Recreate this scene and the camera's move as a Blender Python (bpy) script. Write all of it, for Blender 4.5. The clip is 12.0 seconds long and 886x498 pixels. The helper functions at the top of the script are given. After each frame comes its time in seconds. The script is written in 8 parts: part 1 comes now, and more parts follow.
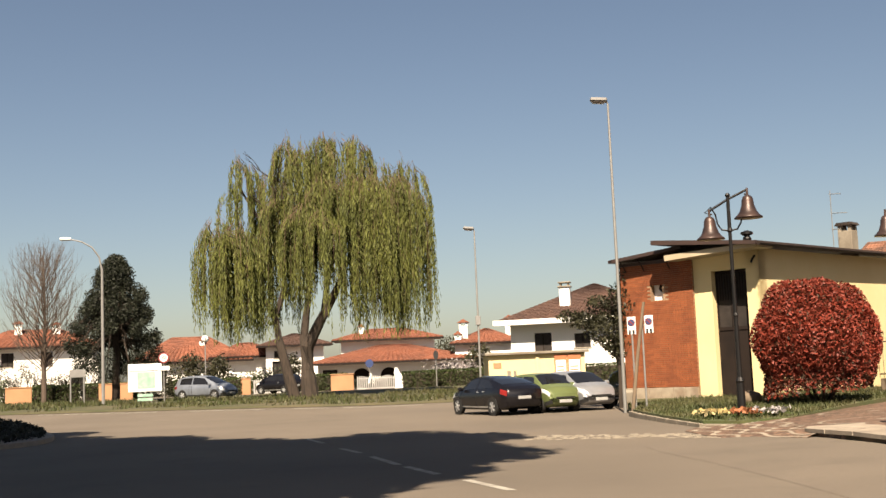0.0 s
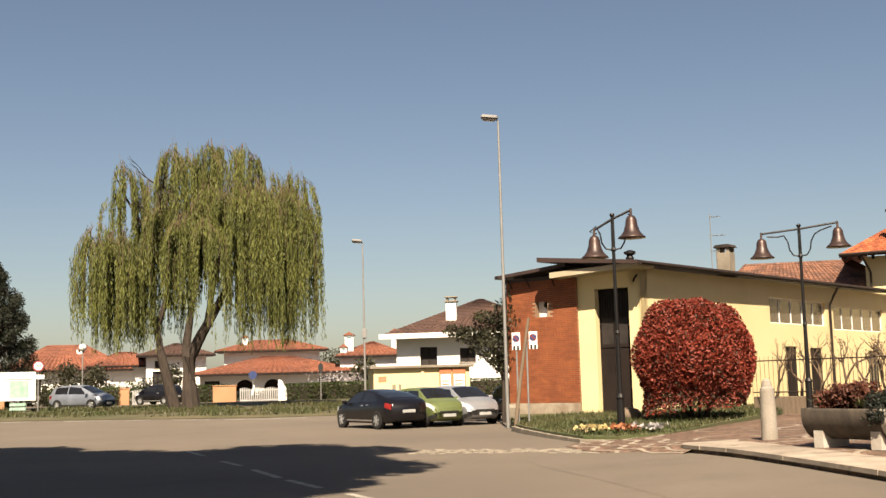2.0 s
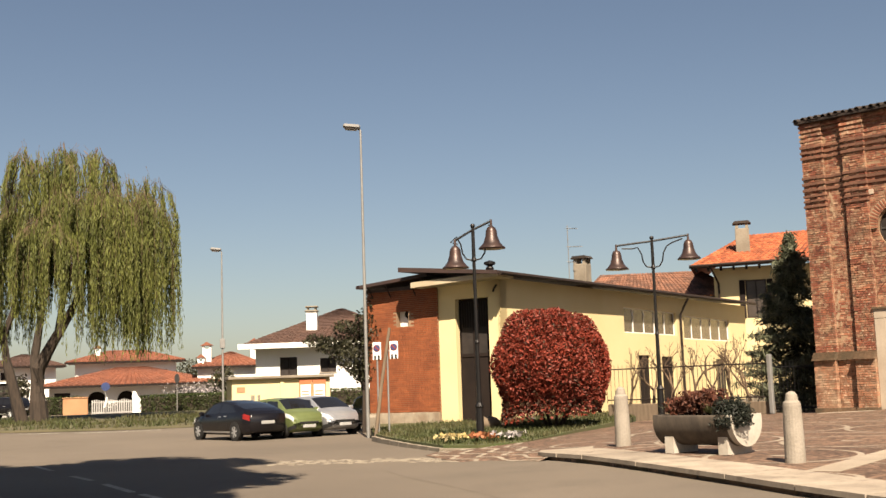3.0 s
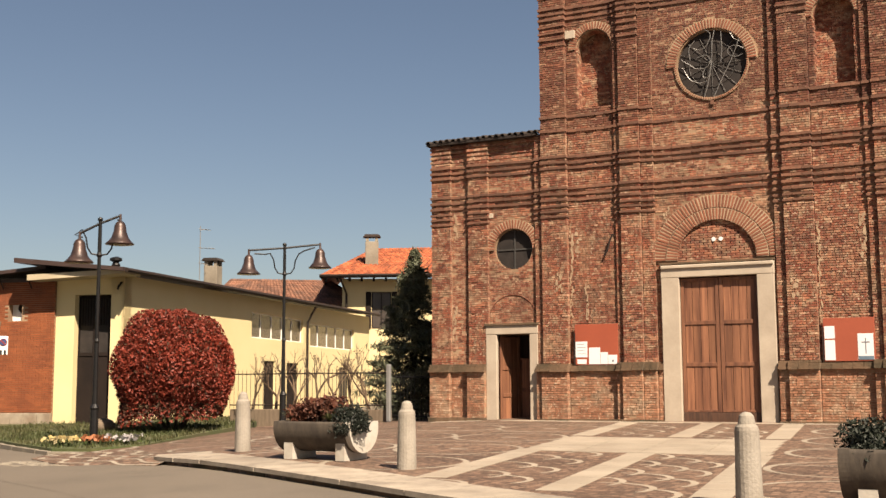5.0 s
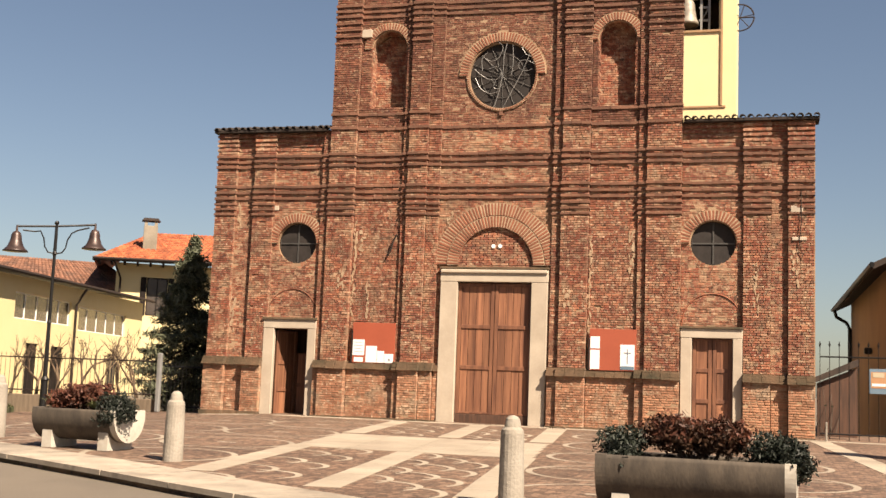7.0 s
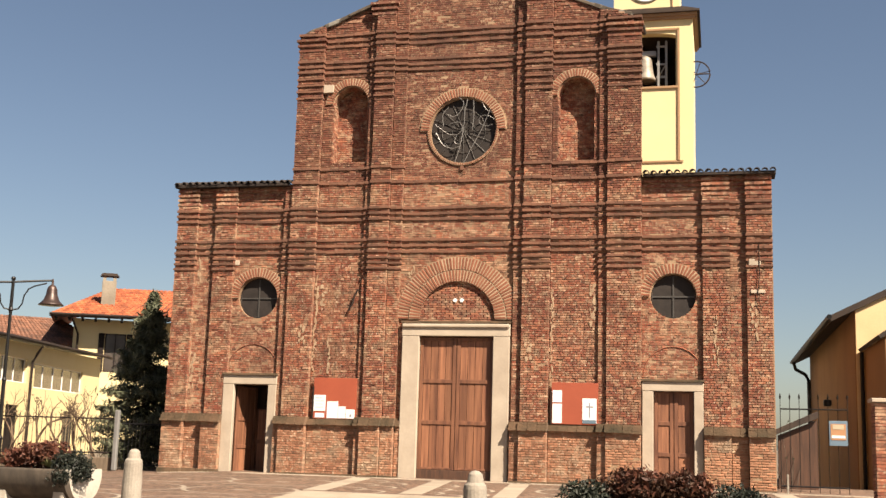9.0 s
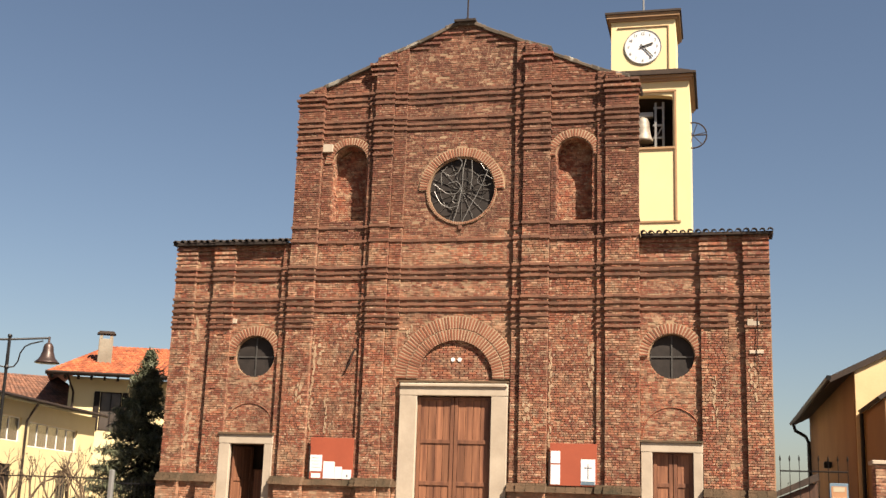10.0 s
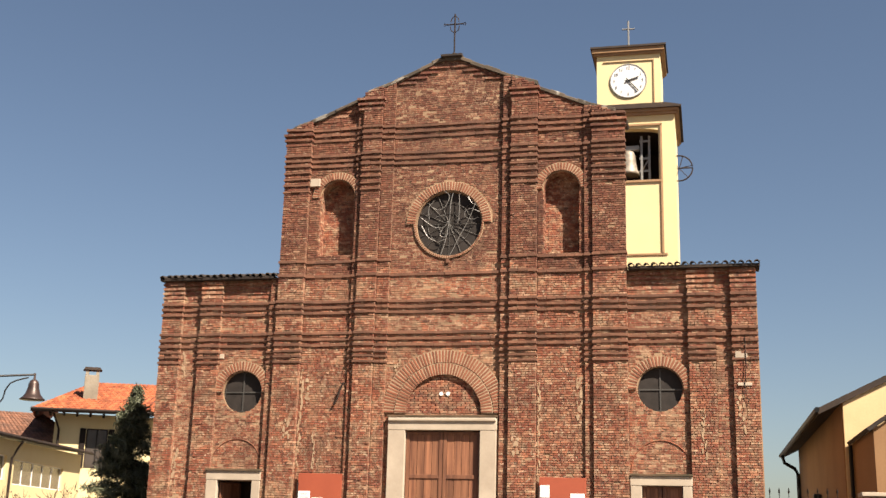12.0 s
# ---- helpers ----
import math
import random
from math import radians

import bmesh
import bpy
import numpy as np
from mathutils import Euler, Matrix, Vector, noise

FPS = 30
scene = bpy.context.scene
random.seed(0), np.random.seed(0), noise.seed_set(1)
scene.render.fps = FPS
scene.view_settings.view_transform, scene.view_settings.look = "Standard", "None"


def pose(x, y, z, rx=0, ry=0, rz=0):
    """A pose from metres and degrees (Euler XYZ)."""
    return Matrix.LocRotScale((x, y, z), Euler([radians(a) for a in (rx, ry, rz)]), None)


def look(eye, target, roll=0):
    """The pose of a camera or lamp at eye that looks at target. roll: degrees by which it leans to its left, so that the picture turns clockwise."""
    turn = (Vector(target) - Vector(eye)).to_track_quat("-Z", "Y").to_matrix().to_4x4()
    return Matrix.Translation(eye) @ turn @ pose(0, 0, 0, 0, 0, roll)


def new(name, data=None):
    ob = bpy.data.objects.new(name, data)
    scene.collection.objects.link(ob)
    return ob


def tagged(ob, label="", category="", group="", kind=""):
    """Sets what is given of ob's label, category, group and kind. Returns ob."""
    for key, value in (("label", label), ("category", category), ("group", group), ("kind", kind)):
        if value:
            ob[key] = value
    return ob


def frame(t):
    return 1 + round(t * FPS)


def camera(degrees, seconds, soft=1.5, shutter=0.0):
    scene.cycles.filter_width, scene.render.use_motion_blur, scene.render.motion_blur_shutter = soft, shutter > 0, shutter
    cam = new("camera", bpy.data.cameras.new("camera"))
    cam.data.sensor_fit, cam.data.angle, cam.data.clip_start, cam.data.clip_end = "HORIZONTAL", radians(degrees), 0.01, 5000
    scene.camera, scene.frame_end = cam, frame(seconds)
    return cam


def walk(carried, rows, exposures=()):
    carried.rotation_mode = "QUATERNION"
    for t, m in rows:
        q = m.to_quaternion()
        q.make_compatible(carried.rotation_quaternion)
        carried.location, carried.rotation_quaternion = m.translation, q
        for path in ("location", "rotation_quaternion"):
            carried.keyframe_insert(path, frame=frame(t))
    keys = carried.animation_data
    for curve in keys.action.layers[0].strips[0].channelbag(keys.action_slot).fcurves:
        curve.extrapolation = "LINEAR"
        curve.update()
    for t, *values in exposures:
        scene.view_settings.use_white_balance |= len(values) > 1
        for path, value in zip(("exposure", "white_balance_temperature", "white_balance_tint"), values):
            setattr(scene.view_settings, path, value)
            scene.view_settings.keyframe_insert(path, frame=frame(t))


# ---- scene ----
# The camera stands at the road's edge and pans over the church square.
cam = camera(42.8, 12.0, soft=1.5)
EYE, TURN = 1.70, 58.3
ROWS = [
    (0.0, -0.15, 6.1, 2.38),
    (0.5, 0.14, 6.08, 2.38),
    (1.0, -0.32, 6.12, 1.64),
    (1.5, -2.5, 6.38, 1.59),
    (2.0, -5.87, 6.58, 1.59),
    (2.5, -9.23, 7.05, 1.79),
    (2.7, -10.73, 6.97, 1.84),
    (4.3, -24.16, 6.5, 2.31),
    (4.5, -26.49, 6.41, 1.95),
    (5.0, -31.51, 6.75, 0.25),
    (5.5, -35.2, 6.46, -0.53),
    (6.0, -38.36, 6.95, -2.21),
    (6.5, -40.99, 6.87, -2.37),
    (7.0, -42.51, 6.76, -2.22),
    (7.2, -42.95, 6.89, -2.19),
    (9.0, -44.38, 9.57, -1.76),
    (9.5, -44.68, 11.07, -1.7),
    (10.0, -44.38, 12.56, -1.99),
    (10.5, -44.9, 13.83, -1.95),
    (11.0, -44.98, 14.29, -1.75),
    (11.5, -44.81, 14.26, -1.66),
    (12.0, -44.97, 14.29, -1.56),
]
walk(cam, [(t, pose(0, 0, EYE, 90 + pitch, 0, yaw + TURN) @ pose(0, 0, 0, 0, 0, -roll)) for t, yaw, pitch, roll in ROWS],
     [(0, 1.56, 7700, 13), (2.5, 1.53, 7700, 13), (4.4, 1.38, 7600, 14), (5.5, 1.43, 7600, 14), (7.0, 1.61, 7580, 14), (9.0, 1.63, 7420, 13), (12, 1.63, 7150, 12)])

# ---- daylight: high clear spring sun from behind and to the right ----
SUN_EL, SUN_AZ = radians(48), radians(127)          # azimuth clockwise from +y
world = bpy.data.worlds.new("sky")
scene.world = world
world.use_nodes = True
wn = world.node_tree.nodes
sky = wn.new("ShaderNodeTexSky")
sky.sky_type = "NISHITA"
sky.sun_disc = False
sky.sun_elevation, sky.sun_rotation = SUN_EL, SUN_AZ
sky.air_density, sky.dust_density, sky.ozone_density = 0.95, 1.1, 2.25
wn["Background"].inputs["Strength"].default_value = 0.0352
world.node_tree.links.new(sky.outputs["Color"], wn["Background"].inputs["Color"])
sun = new("sun", bpy.data.lights.new("sun", "SUN"))
sun.data.energy, sun.data.angle, sun.data.color = 5.0, radians(0.55), (1.0, 0.93, 0.82)
to_sun = Vector((math.sin(SUN_AZ) * math.cos(SUN_EL), math.cos(SUN_AZ) * math.cos(SUN_EL), math.sin(SUN_EL)))
sun.matrix_world = look(to_sun * 100, (0, 0, 0))


# ---- materials ----
LIGHTNESS = 0.485      # overall reflectance of the weathered surfaces


def material(name, c1, c2=None, rough=0.8, metal=0.0, s1=1.2, s2=30.0, grain=0.25, bump=0.15, island=0.0, each=0.0,
             stretch=(1, 1, 1), spec=0.4, island_colours=None, smear=()):
    """Procedural surface: two tones mixed by a broad and a fine noise, with relief; island / each vary pieces."""
    m = bpy.data.materials.new(name)
    m.use_nodes = True
    t = m.node_tree
    n, l = t.nodes, t.links
    b = n["Principled BSDF"]
    b.inputs["Roughness"].default_value, b.inputs["Metallic"].default_value = rough, metal
    b.inputs["Specular IOR Level"].default_value = spec
    c2 = c2 or tuple(0.75 * v for v in c1)
    c1, c2 = tuple(LIGHTNESS * v for v in c1), tuple(LIGHTNESS * v for v in c2)
    co = n.new("ShaderNodeTexCoord")
    mp = n.new("ShaderNodeMapping")
    mp.inputs["Scale"].default_value = stretch
    l.new(co.outputs["Object"], mp.inputs["Vector"])
    big, fine = n.new("ShaderNodeTexNoise"), n.new("ShaderNodeTexNoise")
    big.inputs["Scale"].default_value, big.inputs["Detail"].default_value = s1, 5
    fine.inputs["Scale"].default_value, fine.inputs["Detail"].default_value = s2, 3
    for q in (big, fine):
        l.new(mp.outputs["Vector"], q.inputs["Vector"])
    ramp = n.new("ShaderNodeMapRange")
    ramp.inputs["From Min"].default_value, ramp.inputs["From Max"].default_value = 0.36, 0.66
    l.new(big.outputs["Fac"], ramp.inputs["Value"])
    mix = n.new("ShaderNodeMix")
    mix.data_type = "RGBA"
    mix.inputs["A"].default_value, mix.inputs["B"].default_value = (*c1, 1), (*c2, 1)
    l.new(ramp.outputs["Result"], mix.inputs["Factor"])
    colour = mix.outputs["Result"]
    if island_colours:
        geo = n.new("ShaderNodeNewGeometry")
        cr = n.new("ShaderNodeValToRGB")
        cr.color_ramp.interpolation = "CONSTANT"
        el = cr.color_ramp.elements
        while len(el) < len(island_colours):
            el.new(0.5)
        for i, (p, c) in enumerate(island_colours):
            el[i].position, el[i].color = p, (*(LIGHTNESS * v for v in c), 1)
        l.new(geo.outputs["Random Per Island"], cr.inputs["Fac"])
        mm = n.new("ShaderNodeMix")
        mm.data_type, mm.inputs["Factor"].default_value = "RGBA", 0.52
        l.new(colour, mm.inputs["A"])
        l.new(cr.outputs["Color"], mm.inputs["B"])
        colour = mm.outputs["Result"]
    for tone, scale, lo, hi, amount in smear:
        sn, sr, sm = n.new("ShaderNodeTexNoise"), n.new("ShaderNodeMapRange"), n.new("ShaderNodeMix")
        sn.inputs["Scale"].default_value, sn.inputs["Detail"].default_value, sn.inputs["Roughness"].default_value = scale, 7, 0.65
        l.new(mp.outputs["Vector"], sn.inputs["Vector"])
        sr.inputs["From Min"].default_value, sr.inputs["From Max"].default_value, sr.inputs["To Max"].default_value = lo, hi, amount
        l.new(sn.outputs["Fac"], sr.inputs["Value"])
        sm.data_type, sm.inputs["B"].default_value = "RGBA", (*(LIGHTNESS * v for v in tone), 1)
        l.new(sr.outputs["Result"], sm.inputs["Factor"])
        l.new(colour, sm.inputs["A"])
        colour = sm.outputs["Result"]
    hsv = n.new("ShaderNodeHueSaturation")
    l.new(colour, hsv.inputs["Color"])
    val = n.new("ShaderNodeMath")
    val.operation = "MULTIPLY_ADD"
    l.new(fine.outputs["Fac"], val.inputs[0])
    val.inputs[1].default_value, val.inputs[2].default_value = 2 * grain, 1 - grain
    v = val.outputs["Value"]
    for amount, node, socket in ((island, "ShaderNodeNewGeometry", "Random Per Island"), (each, "ShaderNodeObjectInfo", "Random")):
        if amount:
            src = n.new(node)
            a, k = n.new("ShaderNodeMath"), n.new("ShaderNodeMath")
            a.operation, k.operation = "MULTIPLY_ADD", "MULTIPLY"
            l.new(src.outputs[socket], a.inputs[0])
            a.inputs[1].default_value, a.inputs[2].default_value = 2 * amount, 1 - amount
            l.new(a.outputs["Value"], k.inputs[0])
            l.new(v, k.inputs[1])
            v = k.outputs["Value"]
    l.new(v, hsv.inputs["Value"])
    l.new(hsv.outputs["Color"], b.inputs["Base Color"])
    if bump:
        bp = n.new("ShaderNodeBump")
        bp.inputs["Strength"].default_value, bp.inputs["Distance"].default_value = bump, 0.02
        l.new(fine.outputs["Fac"], bp.inputs["Height"])
        l.new(bp.outputs["Normal"], b.inputs["Normal"])
    return m


def leaf_material(name, c1, c2, island=0.4, thin=0.3):
    """Leaves: diffuse with some light passing through."""
    m = material(name, c1, c2, rough=0.6, s1=0.6, s2=8, grain=0.2, bump=0, island=island, spec=0.3)
    t = m.node_tree
    b = t.nodes["Principled BSDF"]
    tr = t.nodes.new("ShaderNodeBsdfTranslucent")
    src = b.inputs["Base Color"].links[0].from_socket
    t.links.new(src, tr.inputs["Color"])
    mix = t.nodes.new("ShaderNodeMixShader")
    mix.inputs["Fac"].default_value = thin
    t.links.new(b.outputs["BSDF"], mix.inputs[1])
    t.links.new(tr.outputs["BSDF"], mix.inputs[2])
    t.links.new(mix.outputs["Shader"], t.nodes["Material Output"].inputs["Surface"])
    return m


M = dict(
    asphalt=material("asphalt", (0.235, 0.19, 0.147), (0.185, 0.15, 0.116), rough=0.92, s1=0.16, s2=45, grain=0.3, bump=0.3, smear=[((0.15, 0.122, 0.096), 0.45, 0.52, 0.7, 0.55), ((0.31, 0.26, 0.205), 16, 0.58, 0.7, 0.5)]),
    asphalt_far=material("asphalt_far", (0.25, 0.21, 0.165), (0.2, 0.17, 0.13), rough=0.9, s1=0.1, s2=20, grain=0.12, bump=0.1),
    paint=material("road_paint", (0.62, 0.58, 0.5), (0.34, 0.3, 0.25), rough=0.7, s1=3, s2=40),
    porphyry=material("porphyry_setts", (0.255, 0.155, 0.105), (0.2, 0.118, 0.08), rough=0.75, s1=0.45, s2=9, grain=0.45, bump=0.5, smear=[((0.34, 0.24, 0.17), 6.0, 0.52, 0.66, 0.6), ((0.1, 0.062, 0.045), 9.0, 0.54, 0.66, 0.7)]),
    pale_stone=material("pale_stone", (0.56, 0.47, 0.365), (0.44, 0.36, 0.275), rough=0.75, s1=1.1, s2=25, grain=0.16, each=0.08),
    kerb_stone=material("kerb_stone", (0.56, 0.47, 0.37), (0.4, 0.33, 0.26), rough=0.8, s1=1.6, s2=20, grain=0.2, each=0.12, smear=[((0.2, 0.155, 0.12), 2.5, 0.54, 0.68, 0.65)]),
    mortar=material("lime_mortar", (0.56, 0.37, 0.23), (0.38, 0.23, 0.14), rough=0.95, s1=0.8, s2=25, grain=0.3, bump=0.4),
    brick=material("old_brick", (0.56, 0.16, 0.086), (0.34, 0.095, 0.058), rough=0.9, s1=0.5, s2=11, grain=0.5, bump=0.4, island=0.28,
                   island_colours=[(0.0, (0.38, 0.122, 0.07)), (0.26, (0.5, 0.18, 0.098)), (0.46, (0.3, 0.092, 0.058)),
                                   (0.64, (0.54, 0.24, 0.132)), (0.82, (0.14, 0.062, 0.045)), (0.96, (0.6, 0.4, 0.26))],
                   smear=[((0.62, 0.4, 0.24), 1.3, 0.5, 0.68, 0.6), ((0.6, 0.41, 0.26), 4.5, 0.49, 0.64, 0.75), ((0.72, 0.52, 0.36), 12, 0.56, 0.64, 0.9),
                          ((0.14, 0.052, 0.036), 0.8, 0.52, 0.7, 0.6), ((0.1, 0.045, 0.034), 8, 0.55, 0.64, 0.8)]),
    brick_upper=material("sooty_brick", (0.34, 0.095, 0.054), (0.19, 0.056, 0.036), rough=0.9, s1=0.5, s2=11, grain=0.5, bump=0.4, island=0.28,
                   island_colours=[(0.0, (0.29, 0.1, 0.058)), (0.28, (0.35, 0.135, 0.075)), (0.5, (0.22, 0.075, 0.047)),
                                   (0.68, (0.38, 0.17, 0.1)), (0.85, (0.14, 0.062, 0.045)), (0.965, (0.56, 0.37, 0.24))],
                   smear=[((0.5, 0.31, 0.18), 1.3, 0.54, 0.7, 0.25), ((0.52, 0.33, 0.2), 4.5, 0.51, 0.66, 0.42), ((0.62, 0.42, 0.28), 12, 0.56, 0.64, 0.8),
                          ((0.12, 0.042, 0.03), 0.8, 0.48, 0.68, 0.7), ((0.1, 0.045, 0.034), 8, 0.55, 0.64, 0.8)]),
    brick_low=material("plinth_brick", (0.58, 0.27, 0.155), (0.46, 0.2, 0.115), rough=0.92, s1=0.7, s2=11, grain=0.42, bump=0.5, island=0.28,
                       smear=[((0.64, 0.47, 0.32), 2.0, 0.5, 0.64, 0.75), ((0.72, 0.54, 0.38), 11, 0.55, 0.64, 0.8), ((0.15, 0.1, 0.06), 1.6, 0.57, 0.72, 0.6), ((0.12, 0.06, 0.04), 8, 0.56, 0.66, 0.7)]),
    brick_piece=material("brick_piece", (0.58, 0.28, 0.16), (0.43, 0.19, 0.11), rough=0.9, s1=1.5, s2=14, grain=0.35, bump=0.5, each=0.3),
    arch_brick=material("arch_brick", (0.42, 0.145, 0.08), (0.25, 0.09, 0.052), rough=0.9, s1=1.5, s2=14, grain=0.25, bump=0.3, each=0.22),
    string_brick=material("string_course_brick", (0.3, 0.135, 0.083), (0.19, 0.09, 0.06), rough=0.92, s1=0.9, s2=12, grain=0.35, bump=0.4, island=0.2),
    moss_stone=material("weathered_moulding", (0.27, 0.16, 0.095), (0.1, 0.078, 0.045), rough=0.95, s1=1.4, s2=18, grain=0.35, bump=0.5),
    lime=material("lime_wash", (0.66, 0.47, 0.31), (0.5, 0.33, 0.21), rough=0.95, s1=3, s2=20, grain=0.3, bump=0.3),
    white_stone=material("door_stone", (0.77, 0.64, 0.5), (0.6, 0.49, 0.38), rough=0.7, s1=1.3, s2=18, grain=0.1, bump=0.1),
    oak=material("door_wood", (0.47, 0.2, 0.105), (0.22, 0.085, 0.047), rough=0.6, s1=1.6, s2=12, grain=0.35, stretch=(9, 9, 0.35), bump=0.15, each=0.28),
    oak_rail=material("door_rail", (0.36, 0.15, 0.08), (0.17, 0.066, 0.038), rough=0.6, s1=1.6, s2=12, grain=0.35, stretch=(5, 5, 0.5), bump=0.15),
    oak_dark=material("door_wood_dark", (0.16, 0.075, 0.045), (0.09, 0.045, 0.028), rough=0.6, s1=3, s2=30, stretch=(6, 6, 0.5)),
    # near-black tone put in for the darkness inside openings
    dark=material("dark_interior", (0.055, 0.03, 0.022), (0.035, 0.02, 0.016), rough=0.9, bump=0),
    glass=material("dark_glass", (0.062, 0.05, 0.045), (0.04, 0.033, 0.03), rough=0.7, s1=3, s2=20, bump=0.05, spec=0.2),
    lead=material("window_lead", (0.16, 0.15, 0.14), rough=0.6, metal=0.4),
    wire=material("pale_metal_bars", (0.42, 0.4, 0.38), rough=0.5, metal=0.5),
    red_panel=material("red_panel", (0.56, 0.125, 0.062), (0.5, 0.11, 0.055), rough=0.6, s2=15, grain=0.06, bump=0),
    paper=material("paper", (1.25, 1.24, 1.22), (1.15, 1.15, 1.16), rough=0.8, bump=0, grain=0.04),
    ink=material("print_grey", (0.3, 0.31, 0.36), rough=0.8, bump=0),
    ink_blue=material("print_blue", (0.24, 0.36, 0.47), rough=0.8, bump=0),
    rust=material("rust_iron", (0.05, 0.03, 0.022), (0.035, 0.02, 0.016), rough=0.8, metal=0.3),
    cast=material("black_cast_iron", (0.028, 0.026, 0.026), rough=0.45, metal=0.5, grain=0.1),
    copper=material("bronze_bell", (0.11, 0.065, 0.054), (0.06, 0.038, 0.034), rough=0.42, metal=0.35, s1=4, s2=20, grain=0.2),
    galv=material("galvanised_steel", (0.46, 0.45, 0.43), (0.38, 0.37, 0.36), rough=0.55, metal=0.35, s1=2, grain=0.1),
    tile_orange=material("new_roof_tile", (0.6, 0.165, 0.065), (0.48, 0.12, 0.05), rough=0.8, s1=1.5, s2=10, grain=0.2, island=0.4),
    tile_old=material("old_roof_tile", (0.34, 0.15, 0.09), (0.2, 0.1, 0.068), rough=0.88, s1=1.2, s2=9, grain=0.3, island=0.35),
    tile_dark=material("lichened_tile", (0.075, 0.05, 0.038), (0.05, 0.036, 0.03), rough=0.95, s1=2, s2=10, grain=0.3, each=0.3),
    tile_far=material("far_roof_tile", (0.42, 0.15, 0.085), (0.28, 0.105, 0.065), rough=0.85, s1=0.4, s2=4, grain=0.25, island=0.2),
    tile_brown=material("brown_roof_tile", (0.16, 0.085, 0.062), (0.11, 0.06, 0.048), rough=0.85, s1=0.4, s2=4, grain=0.25, island=0.2),
    yellow=material("yellow_render", (1.16, 0.95, 0.54), (1.1, 0.88, 0.48), rough=0.85, s1=0.5, s2=30, grain=0.06, bump=0.06),
    tower_yellow=material("tower_render", (1.18, 0.96, 0.55), (1.12, 0.9, 0.5), rough=0.85, s1=0.35, s2=20, grain=0.07, bump=0.05),
    tower_trim=material("tower_trim", (0.6, 0.36, 0.19), (0.5, 0.3, 0.16), rough=0.8, s2=20, grain=0.1),
    # on the ochre house these two tones carry shade (ochre) and sun (cream)
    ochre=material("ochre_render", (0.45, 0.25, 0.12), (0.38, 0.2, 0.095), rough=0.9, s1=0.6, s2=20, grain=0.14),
    cream=material("sunlit_cream_render", (1.1, 0.82, 0.46), (1.0, 0.73, 0.4), rough=0.85, s2=20, grain=0.08),
    new_brick=material("facing_brick", (0.43, 0.125, 0.045), (0.34, 0.095, 0.036), rough=0.8, s1=1.5, s2=20, grain=0.2, island=0.16),
    brown_roof=material("brown_sheet_roof", (0.085, 0.048, 0.04), (0.06, 0.036, 0.032), rough=0.6, grain=0.1),
    cream_fascia=material("cream_fascia", (0.78, 0.66, 0.46), (0.7, 0.58, 0.4), rough=0.6, grain=0.06),
    marble=material("marble_cladding", (0.56, 0.47, 0.36), (0.4, 0.3, 0.22), rough=0.5, s1=2.2, s2=6, grain=0.3),
    gate_dark=material("dark_gate_panel", (0.035, 0.024, 0.02), (0.025, 0.018, 0.016), rough=0.75, s1=2, grain=0.2, spec=0.12),
    gate_glass=material("smoked_glass", (0.13, 0.105, 0.09), (0.085, 0.07, 0.062), rough=0.25, s1=1, grain=0.2),
    white=material("white_render", (1.5, 1.46, 1.38), (1.36, 1.32, 1.25), rough=0.85, s1=0.4, s2=10, grain=0.05, bump=0.03),
    offwhite=material("white_enamel", (1.3, 1.3, 1.27), (1.2, 1.2, 1.18), rough=0.45, grain=0.05, bump=0),
    peach=material("peach_render", (0.72, 0.38, 0.2), (0.64, 0.33, 0.17), rough=0.85, s2=10, grain=0.08),
    concrete=material("old_concrete", (0.42, 0.36, 0.28), (0.3, 0.25, 0.19), rough=0.9, s1=1.4, s2=14, grain=0.25),
    trough=material("stained_concrete", (0.14, 0.108, 0.08), (0.068, 0.053, 0.041), rough=0.85, s1=2.4, s2=16, grain=0.3, stretch=(2.2, 2.2, 0.8)),
    trough_end=material("pale_trough_end", (0.78, 0.72, 0.62), (0.66, 0.58, 0.48), rough=0.8, s1=3, s2=18, grain=0.12),
    bollard=material("bollard_stone", (0.5, 0.44, 0.365), (0.4, 0.345, 0.28), rough=0.85, s1=2.5, s2=26, grain=0.22, bump=0.4),
    coping=material("old_coping", (0.17, 0.125, 0.09), (0.1, 0.08, 0.06), rough=0.9, s1=1.2, s2=14, grain=0.3, island=0.3, smear=[((0.6, 0.55, 0.47), 1.1, 0.56, 0.62, 0.8)]),
    blade=leaf_material("grass_blade", (0.1, 0.125, 0.042), (0.15, 0.135, 0.06), island=0.4, thin=0.25),
    soil=material("soil", (0.07, 0.05, 0.035), rough=0.95),
    grass=material("grass_ground", (0.085, 0.115, 0.035), (0.14, 0.125, 0.055), rough=0.95, s1=0.5, s2=12, grain=0.35, bump=0.5),
    dry_grass=material("dry_verge", (0.15, 0.125, 0.066), (0.085, 0.09, 0.037), rough=0.95, s1=0.35, s2=8, grain=0.35, bump=0.5),
    bark=material("bark", (0.085, 0.06, 0.044), (0.045, 0.033, 0.025), rough=0.95, s1=3, s2=14, grain=0.4, stretch=(3, 3, 0.6), bump=0.5),
    twig=material("twig", (0.17, 0.12, 0.09), (0.11, 0.08, 0.06), rough=0.9, bump=0),
    pale_twig=material("pale_twig", (0.27, 0.18, 0.115), (0.17, 0.11, 0.07), rough=0.9, bump=0),
    willow=leaf_material("willow_leaves", (0.245, 0.265, 0.068), (0.165, 0.19, 0.052), island=0.5, thin=0.3),
